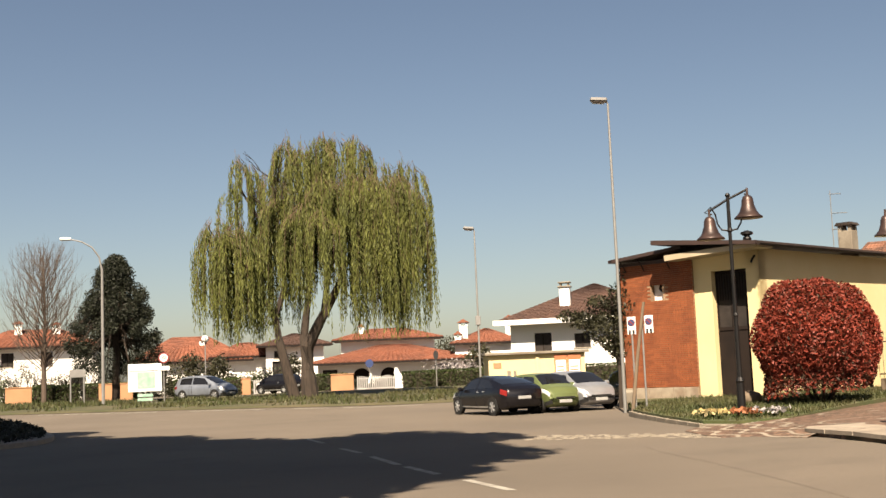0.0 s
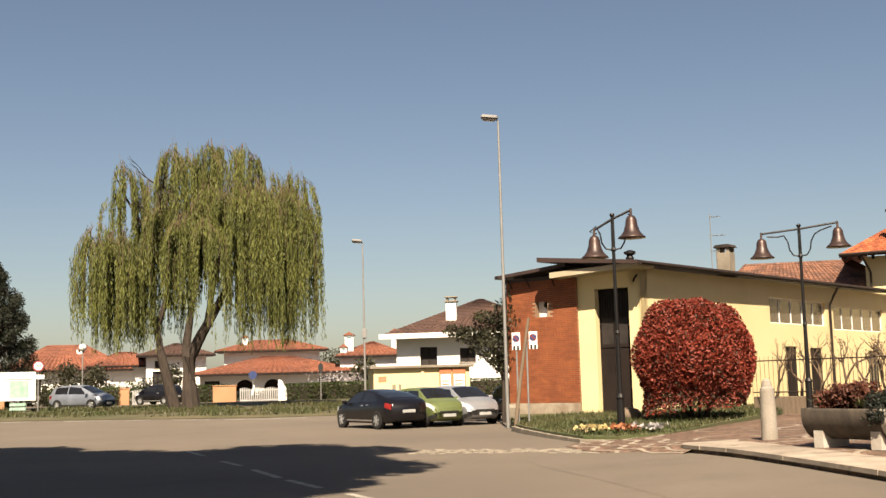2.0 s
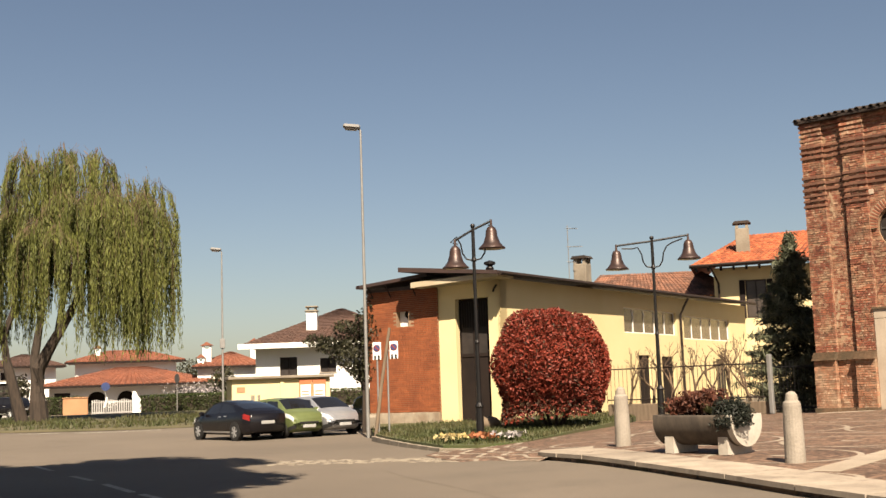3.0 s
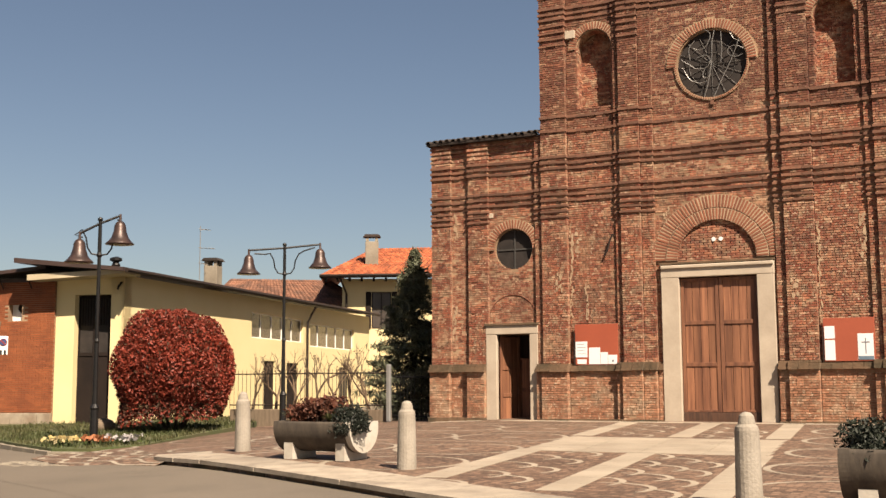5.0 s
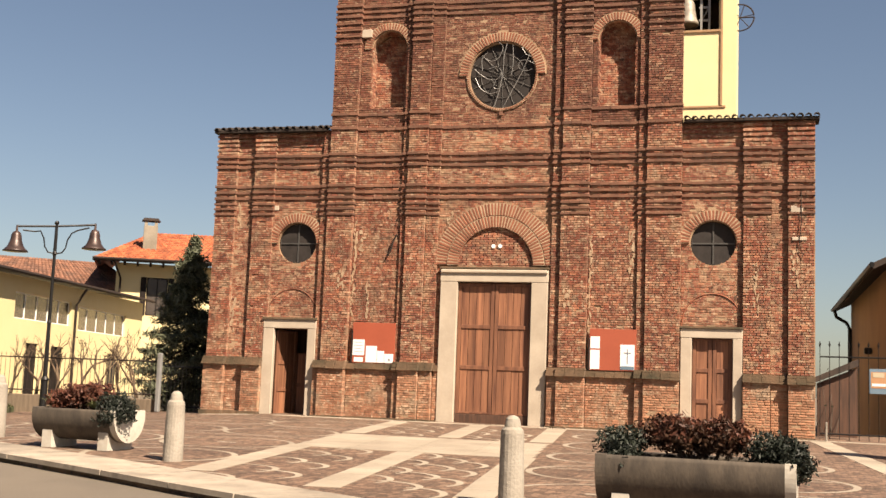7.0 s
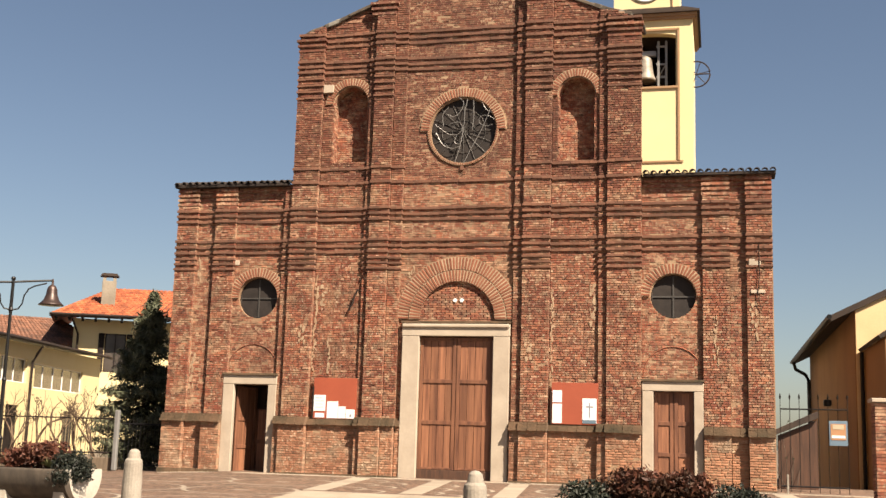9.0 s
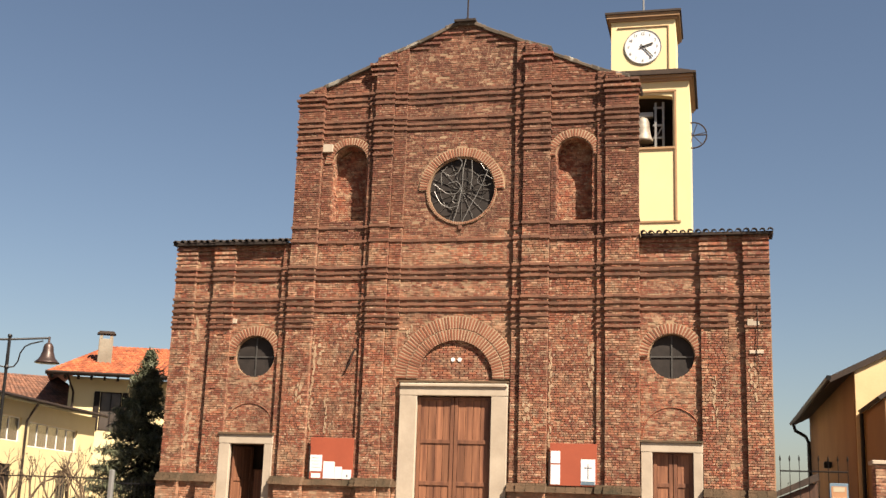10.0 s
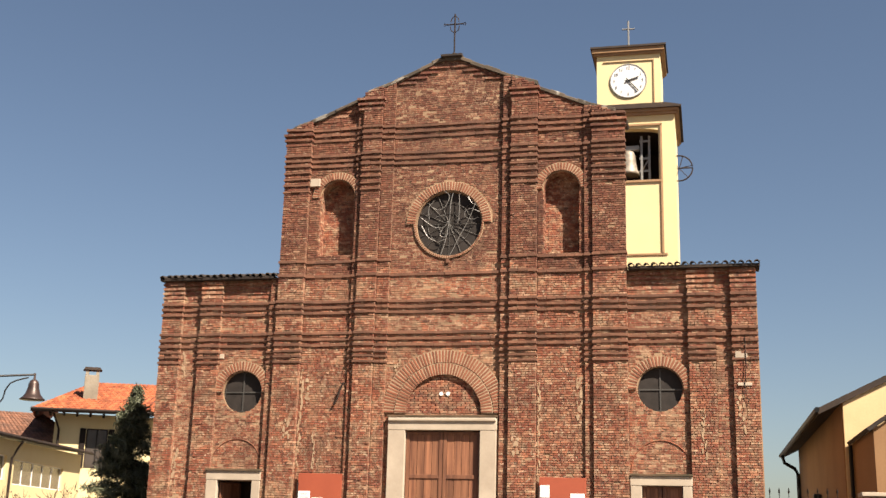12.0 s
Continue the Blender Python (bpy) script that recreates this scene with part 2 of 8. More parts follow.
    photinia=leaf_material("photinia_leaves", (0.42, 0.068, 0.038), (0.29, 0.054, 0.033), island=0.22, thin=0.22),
    photinia_dark=leaf_material("photinia_dark_leaves", (0.11, 0.045, 0.025), (0.075, 0.04, 0.02), island=0.4, thin=0.2),
    rusty=leaf_material("rusty_leaves", (0.19, 0.06, 0.036), (0.12, 0.05, 0.03), island=0.5, thin=0.2),
    fir=leaf_material("fir_needles", (0.19, 0.2, 0.12), (0.12, 0.135, 0.08), island=0.5, thin=0.1),
    pine=leaf_material("pine_needles", (0.034, 0.04, 0.021), (0.022, 0.028, 0.016), island=0.5, thin=0.1),
    hedge=leaf_material("hedge_leaves", (0.085, 0.115, 0.03), (0.055, 0.08, 0.022), island=0.4, thin=0.2),
    evergreen=leaf_material("evergreen_leaves", (0.075, 0.072, 0.034), (0.05, 0.05, 0.026), island=0.45, thin=0.2),
    juniper=leaf_material("juniper", (0.036, 0.044, 0.029), (0.022, 0.028, 0.02), island=0.4, thin=0.1),
    yucca=leaf_material("yucca_leaves", (0.2, 0.2, 0.09), (0.14, 0.15, 0.06), island=0.3, thin=0.2),
    flower_y=leaf_material("yellow_flowers", (0.75, 0.55, 0.2), (0.7, 0.6, 0.4), island=0.3, thin=0.2),
    flower_o=leaf_material("orange_flowers", (0.55, 0.22, 0.1), (0.42, 0.14, 0.07), island=0.3, thin=0.2),
    flower_w=leaf_material("white_flowers", (0.75, 0.72, 0.7), (0.5, 0.4, 0.42), island=0.2, thin=0.2),
    car_black=material("black_car_paint", (0.018, 0.016, 0.02), rough=0.22, metal=0.3, grain=0.02, bump=0, spec=0.6),
    car_green=material("green_car_paint", (0.27, 0.33, 0.13), rough=0.28, metal=0.3, grain=0.02, bump=0, spec=0.6),
    car_silver=material("silver_car_paint", (0.75, 0.77, 0.82), rough=0.32, metal=0.6, grain=0.03, bump=0, spec=0.6),
    car_blue=material("grey_blue_car_paint", (0.5, 0.55, 0.64), rough=0.32, metal=0.5, grain=0.03, bump=0, spec=0.6),
    car_glass=material("car_glass", (0.02, 0.02, 0.022), rough=0.08, grain=0.02, bump=0, spec=0.6),
    rubber=material("tyre_rubber", (0.022, 0.021, 0.02), rough=0.85, bump=0),
    alloy=material("alloy_wheel", (1.1, 1.1, 1.1), rough=0.4, metal=0.7, bump=0),
    lamp_red=material("tail_lamp_red", (0.42, 0.03, 0.025), rough=0.25, bump=0),
    lamp_clear=material("headlamp_glass", (1.2, 1.22, 1.22), rough=0.15, bump=0, spec=0.6),
    plate=material("number_plate", (0.72, 0.72, 0.7), rough=0.5, bump=0),
    sign_blue=material("sign_blue", (0.06, 0.1, 0.28), rough=0.5, bump=0),
    sign_red=material("sign_red", (0.45, 0.06, 0.06), rough=0.5, bump=0),
    sign_black=material("sign_black", (0.03, 0.03, 0.03), rough=0.6, bump=0),
    poster_orange=material("poster_orange", (0.75, 0.3, 0.12), (0.7, 0.22, 0.1), rough=0.7, bump=0),
    map_green=material("map_green", (0.36, 0.68, 0.5), (0.6, 0.85, 0.7), rough=0.7, s1=3, bump=0),
    bell=material("church_bell", (0.5, 0.43, 0.35), (0.32, 0.27, 0.22), rough=0.55, metal=0.2, s1=4),
    timber=material("rough_timber", (0.3, 0.22, 0.15), (0.22, 0.16, 0.11), rough=0.9, s1=3, s2=20, stretch=(4, 4, 0.5)),
    rail_white=material("white_fence_paint", (0.74, 0.72, 0.7), rough=0.7, bump=0, grain=0.05),
)


def add_setts(m, scale, depth=0.6):
    """Break a paving material into small cut stones with darker joints."""
    t = m.node_tree
    n, l = t.nodes, t.links
    b = n["Principled BSDF"]
    co = n.new("ShaderNodeTexCoord")
    cell, edge = n.new("ShaderNodeTexVoronoi"), n.new("ShaderNodeTexVoronoi")
    edge.feature = "DISTANCE_TO_EDGE"
    for q in (cell, edge):
        q.inputs["Scale"].default_value, q.inputs["Randomness"].default_value = scale, 0.55
        l.new(co.outputs["Object"], q.inputs["Vector"])
    bw, tone, joint = n.new("ShaderNodeSeparateColor"), n.new("ShaderNodeMapRange"), n.new("ShaderNodeMapRange")
    l.new(cell.outputs["Color"], bw.inputs["Color"])
    l.new(bw.outputs["Red"], tone.inputs["Value"])
    tone.inputs["To Min"].default_value, tone.inputs["To Max"].default_value = 1 - depth * 0.7, 1 + depth
    l.new(edge.outputs["Distance"], joint.inputs["Value"])
    joint.inputs["From Max"].default_value, joint.inputs["To Min"].default_value = 0.12, 0.45
    k, hsv = n.new("ShaderNodeMath"), n.new("ShaderNodeHueSaturation")
    k.operation = "MULTIPLY"
    l.new(tone.outputs["Result"], k.inputs[0])
    l.new(joint.outputs["Result"], k.inputs[1])
    l.new(k.outputs["Value"], hsv.inputs["Value"])
    l.new(b.inputs["Base Color"].links[0].from_socket, hsv.inputs["Color"])
    l.new(hsv.outputs["Color"], b.inputs["Base Color"])


add_setts(M["porphyry"], 8.5)


# ---- mesh helpers ----
class Geo:
    """Collects vertices and faces of one mesh."""

    def __init__(self):
        self.v, self.f = [], []

    def add(self, verts, faces):
        k = len(self.v)
        self.v += [tuple(p) for p in verts]
        self.f += [tuple(i + k for i in q) for q in faces]
        return self

    def box(self, x0, x1, y0, y1, z0, z1, m=None, open_back=False):
        p = [(x0, y0, z0), (x1, y0, z0), (x1, y1, z0), (x0, y1, z0), (x0, y0, z1), (x1, y0, z1), (x1, y1, z1), (x0, y1, z1)]
        if m:
            p = [m @ Vector(q) for q in p]
        f = [(0, 3, 2, 1), (4, 5, 6, 7), (0, 1, 5, 4), (1, 2, 6, 5), (3, 0, 4, 7)]
        if not open_back:
            f.append((2, 3, 7, 6))
        return self.add(p, f)

    def soft_box(self, x0, x1, y0, y1, z0, z1, r=0.01, m=None):
        """A box with chamfered edges."""
        p, f = [], []
        for sx, sy, sz in ((a, b, c) for a in (0, 1) for b in (0, 1) for c in (0, 1)):
            x, y, z = (x0, x1)[sx], (y0, y1)[sy], (z0, z1)[sz]
            dx, dy, dz = (r, -r)[sx], (r, -r)[sy], (r, -r)[sz]
            p += [(x, y + dy, z + dz), (x + dx, y, z + dz), (x + dx, y + dy, z)]
        i = lambda a, b, c, k: (a * 4 + b * 2 + c) * 3 + k
        for s in (0, 1):
            q = [i(s, 0, 0, 0), i(s, 0, 1, 0), i(s, 1, 1, 0), i(s, 1, 0, 0)]
            f.append(q if s == 0 else q[::-1])
            q = [i(0, s, 0, 1), i(1, s, 0, 1), i(1, s, 1, 1), i(0, s, 1, 1)]
            f.append(q if s == 0 else q[::-1])
            q = [i(0, 0, s, 2), i(0, 1, s, 2), i(1, 1, s, 2), i(1, 0, s, 2)]
            f.append(q if s == 0 else q[::-1])
            for u in (0, 1):
                f.append([i(0, s, u, 1), i(0, s, u, 2), i(1, s, u, 2), i(1, s, u, 1)])
                f.append([i(s, 0, u, 0), i(s, 0, u, 2), i(s, 1, u, 2), i(s, 1, u, 0)])
                f.append([i(s, u, 0, 0), i(s, u, 0, 1), i(s, u, 1, 1), i(s, u, 1, 0)])
        for a, b, c in ((a, b, c) for a in (0, 1) for b in (0, 1) for c in (0, 1)):
            f.append([i(a, b, c, 0), i(a, b, c, 1), i(a, b, c, 2)])
        if m:
            p = [m @ Vector(q) for q in p]
        return self.add(p, f)

    def tube(self, path, radii, n=8, caps=True):
        """A round tube along a path with a radius at each point."""
        path = [Vector(p) for p in path]
        if not hasattr(radii, "__len__"):
            radii = [radii] * len(path)
        rings = []
        for i, p in enumerate(path):
            d = (path[min(i + 1, len(path) - 1)] - path[max(i - 1, 0)]).normalized()
            a = d.orthogonal().normalized() if abs(d.z) < 0.99 else Vector((1, 0, 0))
            if abs(d.z) < 0.99:
                a = d.cross(Vector((0, 0, 1))).normalized()
            b = d.cross(a)
            rings.append([p + (a * math.cos(k * math.tau / n) + b * math.sin(k * math.tau / n)) * radii[i] for k in range(n)])
        f = []
        for i in range(len(path) - 1):
            for k in range(n):
                f.append((i * n + k, i * n + (k + 1) % n, (i + 1) * n + (k + 1) % n, (i + 1) * n + k))
        if caps:
            f += [tuple(range(n))[::-1], tuple((len(path) - 1) * n + k for k in range(n))]
        return self.add([q for r in rings for q in r], f)

    def lathe(self, profile, n=16, m=None):
        """profile: (radius, z) from the bottom up."""
        p = [(r * math.cos(k * math.tau / n), r * math.sin(k * math.tau / n), z) for r, z in profile for k in range(n)]
        f = [(i * n + k, i * n + (k + 1) % n, (i + 1) * n + (k + 1) % n, (i + 1) * n + k) for i in range(len(profile) - 1) for k in range(n)]
        f += [tuple(range(n))[::-1], tuple((len(profile) - 1) * n + k for k in range(n))]
        if m:
            p = [m @ Vector(q) for q in p]
        return self.add(p, f)

    def prism(self, poly, y0, y1, m=None):
        """An (x, z) outline, counter-clockwise seen from -y, from y0 to y1."""
        n = len(poly)
        p = [(x, y0, z) for x, z in poly] + [(x, y1, z) for x, z in poly]
        tri = tessellate([poly])
        f = [t for t in tri] + [tuple(i + n for i in t[::-1]) for t in tri]
        f += [(i, i + n, (i + 1) % n + n, (i + 1) % n) for i in range(n)]
        if m:
            p = [m @ Vector(q) for q in p]
        return self.add(p, f)

    def weld(self):
        """Join vertices that lie on one another."""
        seen, to, out = {}, [], []
        for p in self.v:
            key = (round(p[0], 4), round(p[1], 4), round(p[2], 4))
            if key not in seen:
                seen[key] = len(out)
                out.append(p)
            to.append(seen[key])
        self.v, self.f = out, [q for q in (tuple(to[i] for i in f) for f in self.f) if len(set(q)) == len(q)]
        return self

    def mesh(self, name, mat, smooth=False):
        me = bpy.data.meshes.new(name)
        me.from_pydata(self.v, [], self.f)
        me.materials.append(mat)
        if smooth:
            me.polygons.foreach_set("use_smooth", [True] * len(me.polygons))
        me.validate()
        me.update()
        return me

    def ob(self, name, mat, parent=None, label="", kind="", smooth=False):
        o = new(name, self.mesh(name, mat, smooth))
        if parent:
            o.parent = parent
        return tagged(o, label=label, kind=kind)


def tessellate(loops):
    from mathutils.geometry import tessellate_polygon
    tri = tessellate_polygon([[Vector((x, z, 0)) for x, z in lp] for lp in loops])
    flat = [q for lp in loops for q in lp]
    out = []
    for a, b, c in tri:
        (ax, az), (bx, bz), (cx, cz) = flat[a], flat[b], flat[c]
        out.append((a, b, c) if (bx - ax) * (cz - az) - (bz - az) * (cx - ax) > 0 else (a, c, b))
    return out


def panel(outer, holes, y0, depths):
    """A wall face at y0 with openings; each hole has its reveal of that depth; the outline is closed back by 0.5."""
    g = Geo()
    loops = [outer] + holes
    g.add([(x, y0, z) for lp in loops for x, z in lp], tessellate(loops))
    for lp, d, s in zip(loops, [0.5] + list(depths), [1] + [-1] * len(holes)):
        n = len(lp)
        q = [(x, y0, z) for x, z in lp] + [(x, y0 + d, z) for x, z in lp]
        g.add(q, [(i, i + n, (i + 1) % n + n, (i + 1) % n) for i in range(n)])
    return g.weld()


def circle(cx, cz, r, n=40, a0=0.0, a1=360.0):
    k = n if a1 - a0 >= 360 else n + 1
    return [(cx + r * math.cos(radians(a0 + (a1 - a0) * i / n)), cz + r * math.sin(radians(a0 + (a1 - a0) * i / n))) for i in range(k)]


def thing(name, m, label, category, group="", kind=""):
    o = new(name)
    o.empty_display_size = 0.2
    o.matrix_world = m
    return tagged(o, label, category, group, kind)


def smooth01(v, a, b):
    u = min(1, max(0, (v - a) / (b - a)))
    return u * u * (3 - 2 * u)


def ground_z(x, y):
    """The street is level here and rises a little towards the far houses."""
    return 0.45 * smooth01(math.hypot(x, y), 50, 80)


def square_z(x, y):
    """The paved square rises towards the church and falls off to the west."""
    return 0.22 + 0.0217 * (y - 14) - 0.04 * max(0.0, -14 - x)


def facing(x, y, z=None, turn=0.0):
    """A pose on the ground whose -y side looks back to the middle of the view."""
    return pose(x, y, ground_z(x, y) if z is None else z, 0, 0, math.degrees(math.atan2(y, x)) - 90 + turn)


RND = random.Random(7)


def leaves(g, pts, size, aspect=0.5, droop=0.0):
    """A small leaf quad at each point, turned at random."""
    for p in pts:
        s = size * RND.uniform(0.6, 1.3)
        a = Vector((RND.gauss(0, 1), RND.gauss(0, 1), RND.gauss(0, 1) - droop)).normalized()
        b = a.orthogonal().normalized()
        b = (Matrix.Rotation(RND.uniform(0, 6.28), 3, a) @ b) * s * aspect
        a = a * s
        p = Vector(p)
        g.add([p - a * 0.5, p + b * 0.5, p + a * 0.5, p - b * 0.5], [(0, 1, 2, 3)])
    return g


def limbs(g, p, d, length, radius, depth, spread=0.6, shrink=0.72, up=0.15, kids=(2, 3), tips=None, seg=3):
    """Grow a tapering branch and its children; the ends go into tips."""
    pts, q, v = [Vector(p)], Vector(p), Vector(d).normalized()
    for i in range(seg):
        v = (v + Vector((RND.gauss(0, 0.13), RND.gauss(0, 0.13), RND.gauss(0, 0.08) + up * 0.3))).normalized()
        q = q + v * length / seg
        pts.append(q.copy())
    g.tube(pts, [radius * (1 - 0.45 * i / seg) for i in range(seg + 1)], n=6 if radius > 0.05 else 4, caps=False)
    if tips is not None:
        tips.append((q.copy(), v.copy(), radius))
    if depth:
        for k in range(RND.randint(*kids)):
            w = (v + Vector((RND.gauss(0, spread), RND.gauss(0, spread), RND.gauss(0, spread * 0.6) + up))).normalized()
            limbs(g, q if k == 0 else pts[RND.randint(max(1, seg - 1), seg)], w, length * shrink * RND.uniform(0.8, 1.15), radius * 0.55, depth - 1, spread, shrink, up, kids, tips, seg)


# ---- the setting: ground, verge, square ----
def make_ground():
    g = Geo()
    radii = [0, 4, 9, 16, 25, 36, 46, 52, 58, 64, 70, 76, 82, 95, 130, 200, 400, 900, 2500]
    n = 72
    g.v.append((0, 0, 0))
    for r in radii[1:]:
        for k in range(n):
            x, y = r * math.cos(k * math.tau / n), r * math.sin(k * math.tau / n)
            g.v.append((x, y, ground_z(x, y)))
    g.f += [(0, 1 + k, 1 + (k + 1) % n) for k in range(n)]
    for i in range(len(radii) - 2):
        a, b = 1 + i * n, 1 + (i + 1) * n
        g.f += [(a + k, b + k, b + (k + 1) % n, a + (k + 1) % n) for k in range(n)]
    return g.ob("ground", M["asphalt"], label="worn grey-brown asphalt road and open ground", kind="structure")


make_ground()


def flat(outline, zf, lift, name, mat, label, kind="structure", skirt=0.3):
    """A raised sheet over an outline, with its edge going down."""
    g = Geo()
    n = len(outline)
    top = [(x, y, zf(x, y) + lift) for x, y in outline]
    g.add(top + [(x, y, z - skirt) for x, y, z in top],
          tessellate([outline]) + [(i, i + n, (i + 1) % n + n, (i + 1) % n) for i in range(n)])
    return g.ob(name, mat, label=label, kind=kind)


# the verge across the road: a long curved strip of thin grass with a low kerb
AZ = [radians(a) for a in range(139, 200, 3)]
g = Geo()
k = len(AZ)
verge_r = lambda a: 57.0 + 0.5 * max(0.0, math.degrees(a) - 152)
for ra, up in ((0.0, 0.02), (0.3, 0.1), (6.5, 0.14)):
    g.v += [((ra + verge_r(a)) * math.cos(a), (ra + verge_r(a)) * math.sin(a), ground_z(ra + verge_r(a), 0) + up) for a in AZ]
for ra, up in ((82.0, 0.08), (86.0, 0.02)):
    g.v += [(ra * math.cos(a), ra * math.sin(a), ground_z(ra, 0) + up) for a in AZ]
for i in range(4):
    g.f += [(i * k + j, (i + 1) * k + j, (i + 1) * k + j + 1, i * k + j + 1) for j in range(k - 1)]
g.ob("verge", M["dry_grass"], label="thin dry grass verge across the road", kind="structure")
g = Geo()
for a in AZ:
    for _ in range(1500):
        aa = a + RND.uniform(0, 0.0524)
        rr = verge_r(aa) + 0.5 + 12.5 * RND.random() ** 0.8
        if noise.noise((rr * 0.35, aa * 22, 0)) < -0.12:
            continue
        x, y, z = rr * math.cos(aa), rr * math.sin(aa), ground_z(rr, 0) + 0.1
        b, h, wd = RND.uniform(0, 6.28), RND.uniform(0.08, 0.3), RND.uniform(0.03, 0.06)
        g.add([(x - wd * math.cos(b), y - wd * math.sin(b), z), (x + wd * math.cos(b), y + wd * math.sin(b), z), (x + RND.gauss(0, 0.07), y + RND.gauss(0, 0.07), z + h)], [(0, 1, 2)])
g.ob("verge_grass", M["blade"], label="uneven tufts of spring grass on the verge", kind="stuff")
for a0, a1 in ((149.5, 153.5), (154.2, 156.0), (157.0, 161.0), (162.5, 168.0)):
    g = Geo()
    q = [radians(a0 + (a1 - a0) * i / 6) for i in range(7)]
    g.v += [((verge_r(a) + r) * math.cos(a), (verge_r(a) + r) * math.sin(a), ground_z(verge_r(a) + r, 0) + 0.012) for r in (-1.6, -1.25) for a in q]
    g.f += [(i, i + 7, i + 8, i + 1) for i in range(6)]
    g.ob("road_line", M["paint"], label="worn white edge line on the far side", kind="structure")

# broken centre line on the near road
for x0, y0, x1, y1, w in ((-28.3, 13.0, -25.9, 12.35, 0.14), (-23.6, 11.7, -21.9, 11.3, 0.14), (-20.7, 10.95, -18.4, 10.27, 0.15),
                          (-17.9, 10.15, -16.1, 9.72, 0.15), (-14.9, 9.5, -13.1, 9.1, 0.15)):
    d = Vector((x1 - x0, y1 - y0)).normalized()
    nx, ny = -d.y * w / 2, d.x * w / 2
    Geo().add([(x0 - nx, y0 - ny, 0.006), (x1 - nx, y1 - ny, 0.006), (x1 + nx, y1 + ny, 0.006), (x0 + nx, y0 + ny, 0.006)], [(0, 1, 2, 3)]).ob(
        "lane_dash", M["paint"], label="worn white lane dash", kind="structure")

# patches and a gully on the asphalt
for x, y, rx, ry, nm in ((-12.4, 15.5, 0.6, 0.22, "gully_patch"),):
    Geo().add([(x + rx * math.cos(a) * RND.uniform(0.8, 1.1), y + ry * math.sin(a) * RND.uniform(0.8, 1.1), 0.005) for a in [i * math.tau / 14 for i in range(14)]],
              [tuple(range(14))]).ob(nm, M["soil"], label="dark repaired patch in the asphalt", kind="structure")

# cobbled strip along the mouth of the side street
g = Geo()
for i in range(240):
    u, v = RND.random(), RND.random()
    ax, ay = -21.6 + 5.3 * u, 15.5 + 3.0 * u + 0.4 * math.sin(u * 3)
    bx, by = ax - 1.1, ay + 1.1
    x, y = ax + (bx - ax) * v, ay + (by - ay) * v
    s = RND.uniform(0.05, 0.085)
    g.soft_box(-s, s, -s, s, -0.05, RND.uniform(0.006, 0.014), 0.006, pose(x, y, 0, 0, 0, RND.uniform(0, 90)))
g.ob("sett_strip", M["concrete"], label="row of pale setts crossing the side street", kind="stuff")

# the paved square
KERB = [(-15.95, 18.55), (-15.5, 17.95), (-14.6, 17.45), (-12.7, 16.62), (-10.8, 15.68), (-9.2, 14.85), (-7.6, 13.97), (-5.06, 12.69), (-2.5, 11.4), (0.5, 9.9), (4, 8.1), (9, 5.5)]
WEST = [(-16.5, 19.2), (-18.1, 20.5), (-19.6, 22.2), (-21.1, 26.2), (-22.4, 30.0), (-24.6, 34.5)]
left_half = [p for p in KERB if p[0] < -14] + [(-14, 17.18), (-14, 34.5)] + WEST[::-1]
right_half = [(-14, 17.18)] + [p for p in KERB if p[0] > -14] + [(13, 4), (13, 34.5), (-14, 34.5)]
g = Geo()
for half in (left_half, right_half):
    n = len(half)
    top = [(x, y, square_z(x, y)) for x, y in half]
    g.add(top + [(x, y, z - 0.5) for x, y, z in top], tessellate([half]) + [(i, i + n, (i + 1) % n + n, (i + 1) % n) for i in range(n)])
square = g.ob("pavement", M["porphyry"], label="church square of brown porphyry setts with pale stone bands and arcs", kind="structure")


def ribbon(pts, w, lift=0.004):
    """A flat band along points on the square; w may swell along it."""
    g = Geo()
    n = len(pts)
    for i, (x, y) in enumerate(pts):
        ax, ay = pts[max(i - 1, 0)]
        bx, by = pts[min(i + 1, n - 1)]
        d = Vector((bx - ax, by - ay)).normalized()
        ww = w(i / (n - 1)) if callable(w) else w
        for s in (-1, 1):
            px, py = x - d.y * ww / 2 * s, y + d.x * ww / 2 * s
            g.v.append((px, py, square_z(px, py) + lift))
    g.f += [(2 * i, 2 * i + 2, 2 * i + 3, 2 * i + 1) for i in range(n - 1)]
    return g


def slab_band(x0, y0, x1, y1, w, name="paving_slab", step=0.95):
    """A band of pale slabs, each its own piece, laid just proud of the setts."""
    d = Vector((x1 - x0, y1 - y0))
    n = max(1, round(d.length / step))
    u = d.normalized()
    for i in range(n):
        a, b = (i + 0.006) / n, (i + 0.994) / n
        q = []
        for s, e in ((a, -1), (b, -1), (b, 1), (a, 1)):
            px, py = x0 + d.x * s - u.y * w / 2 * e * -1, y0 + d.y * s + u.x * w / 2 * e * -1
            q.append((px, py))
        top = [(x, y, square_z(x, y) + 0.006) for x, y in q][::-1]
        Geo().add(top + [(x, y, z - 0.05) for x, y, z in top], [(0, 1, 2, 3), (0, 4, 5, 1), (1, 5, 6, 2), (2, 6, 7, 3), (3, 7, 4, 0)]).ob(name, M["pale_stone"], square)


def band_x(x_at_door, y):
    return x_at_door + 0.105 * (31 - y)


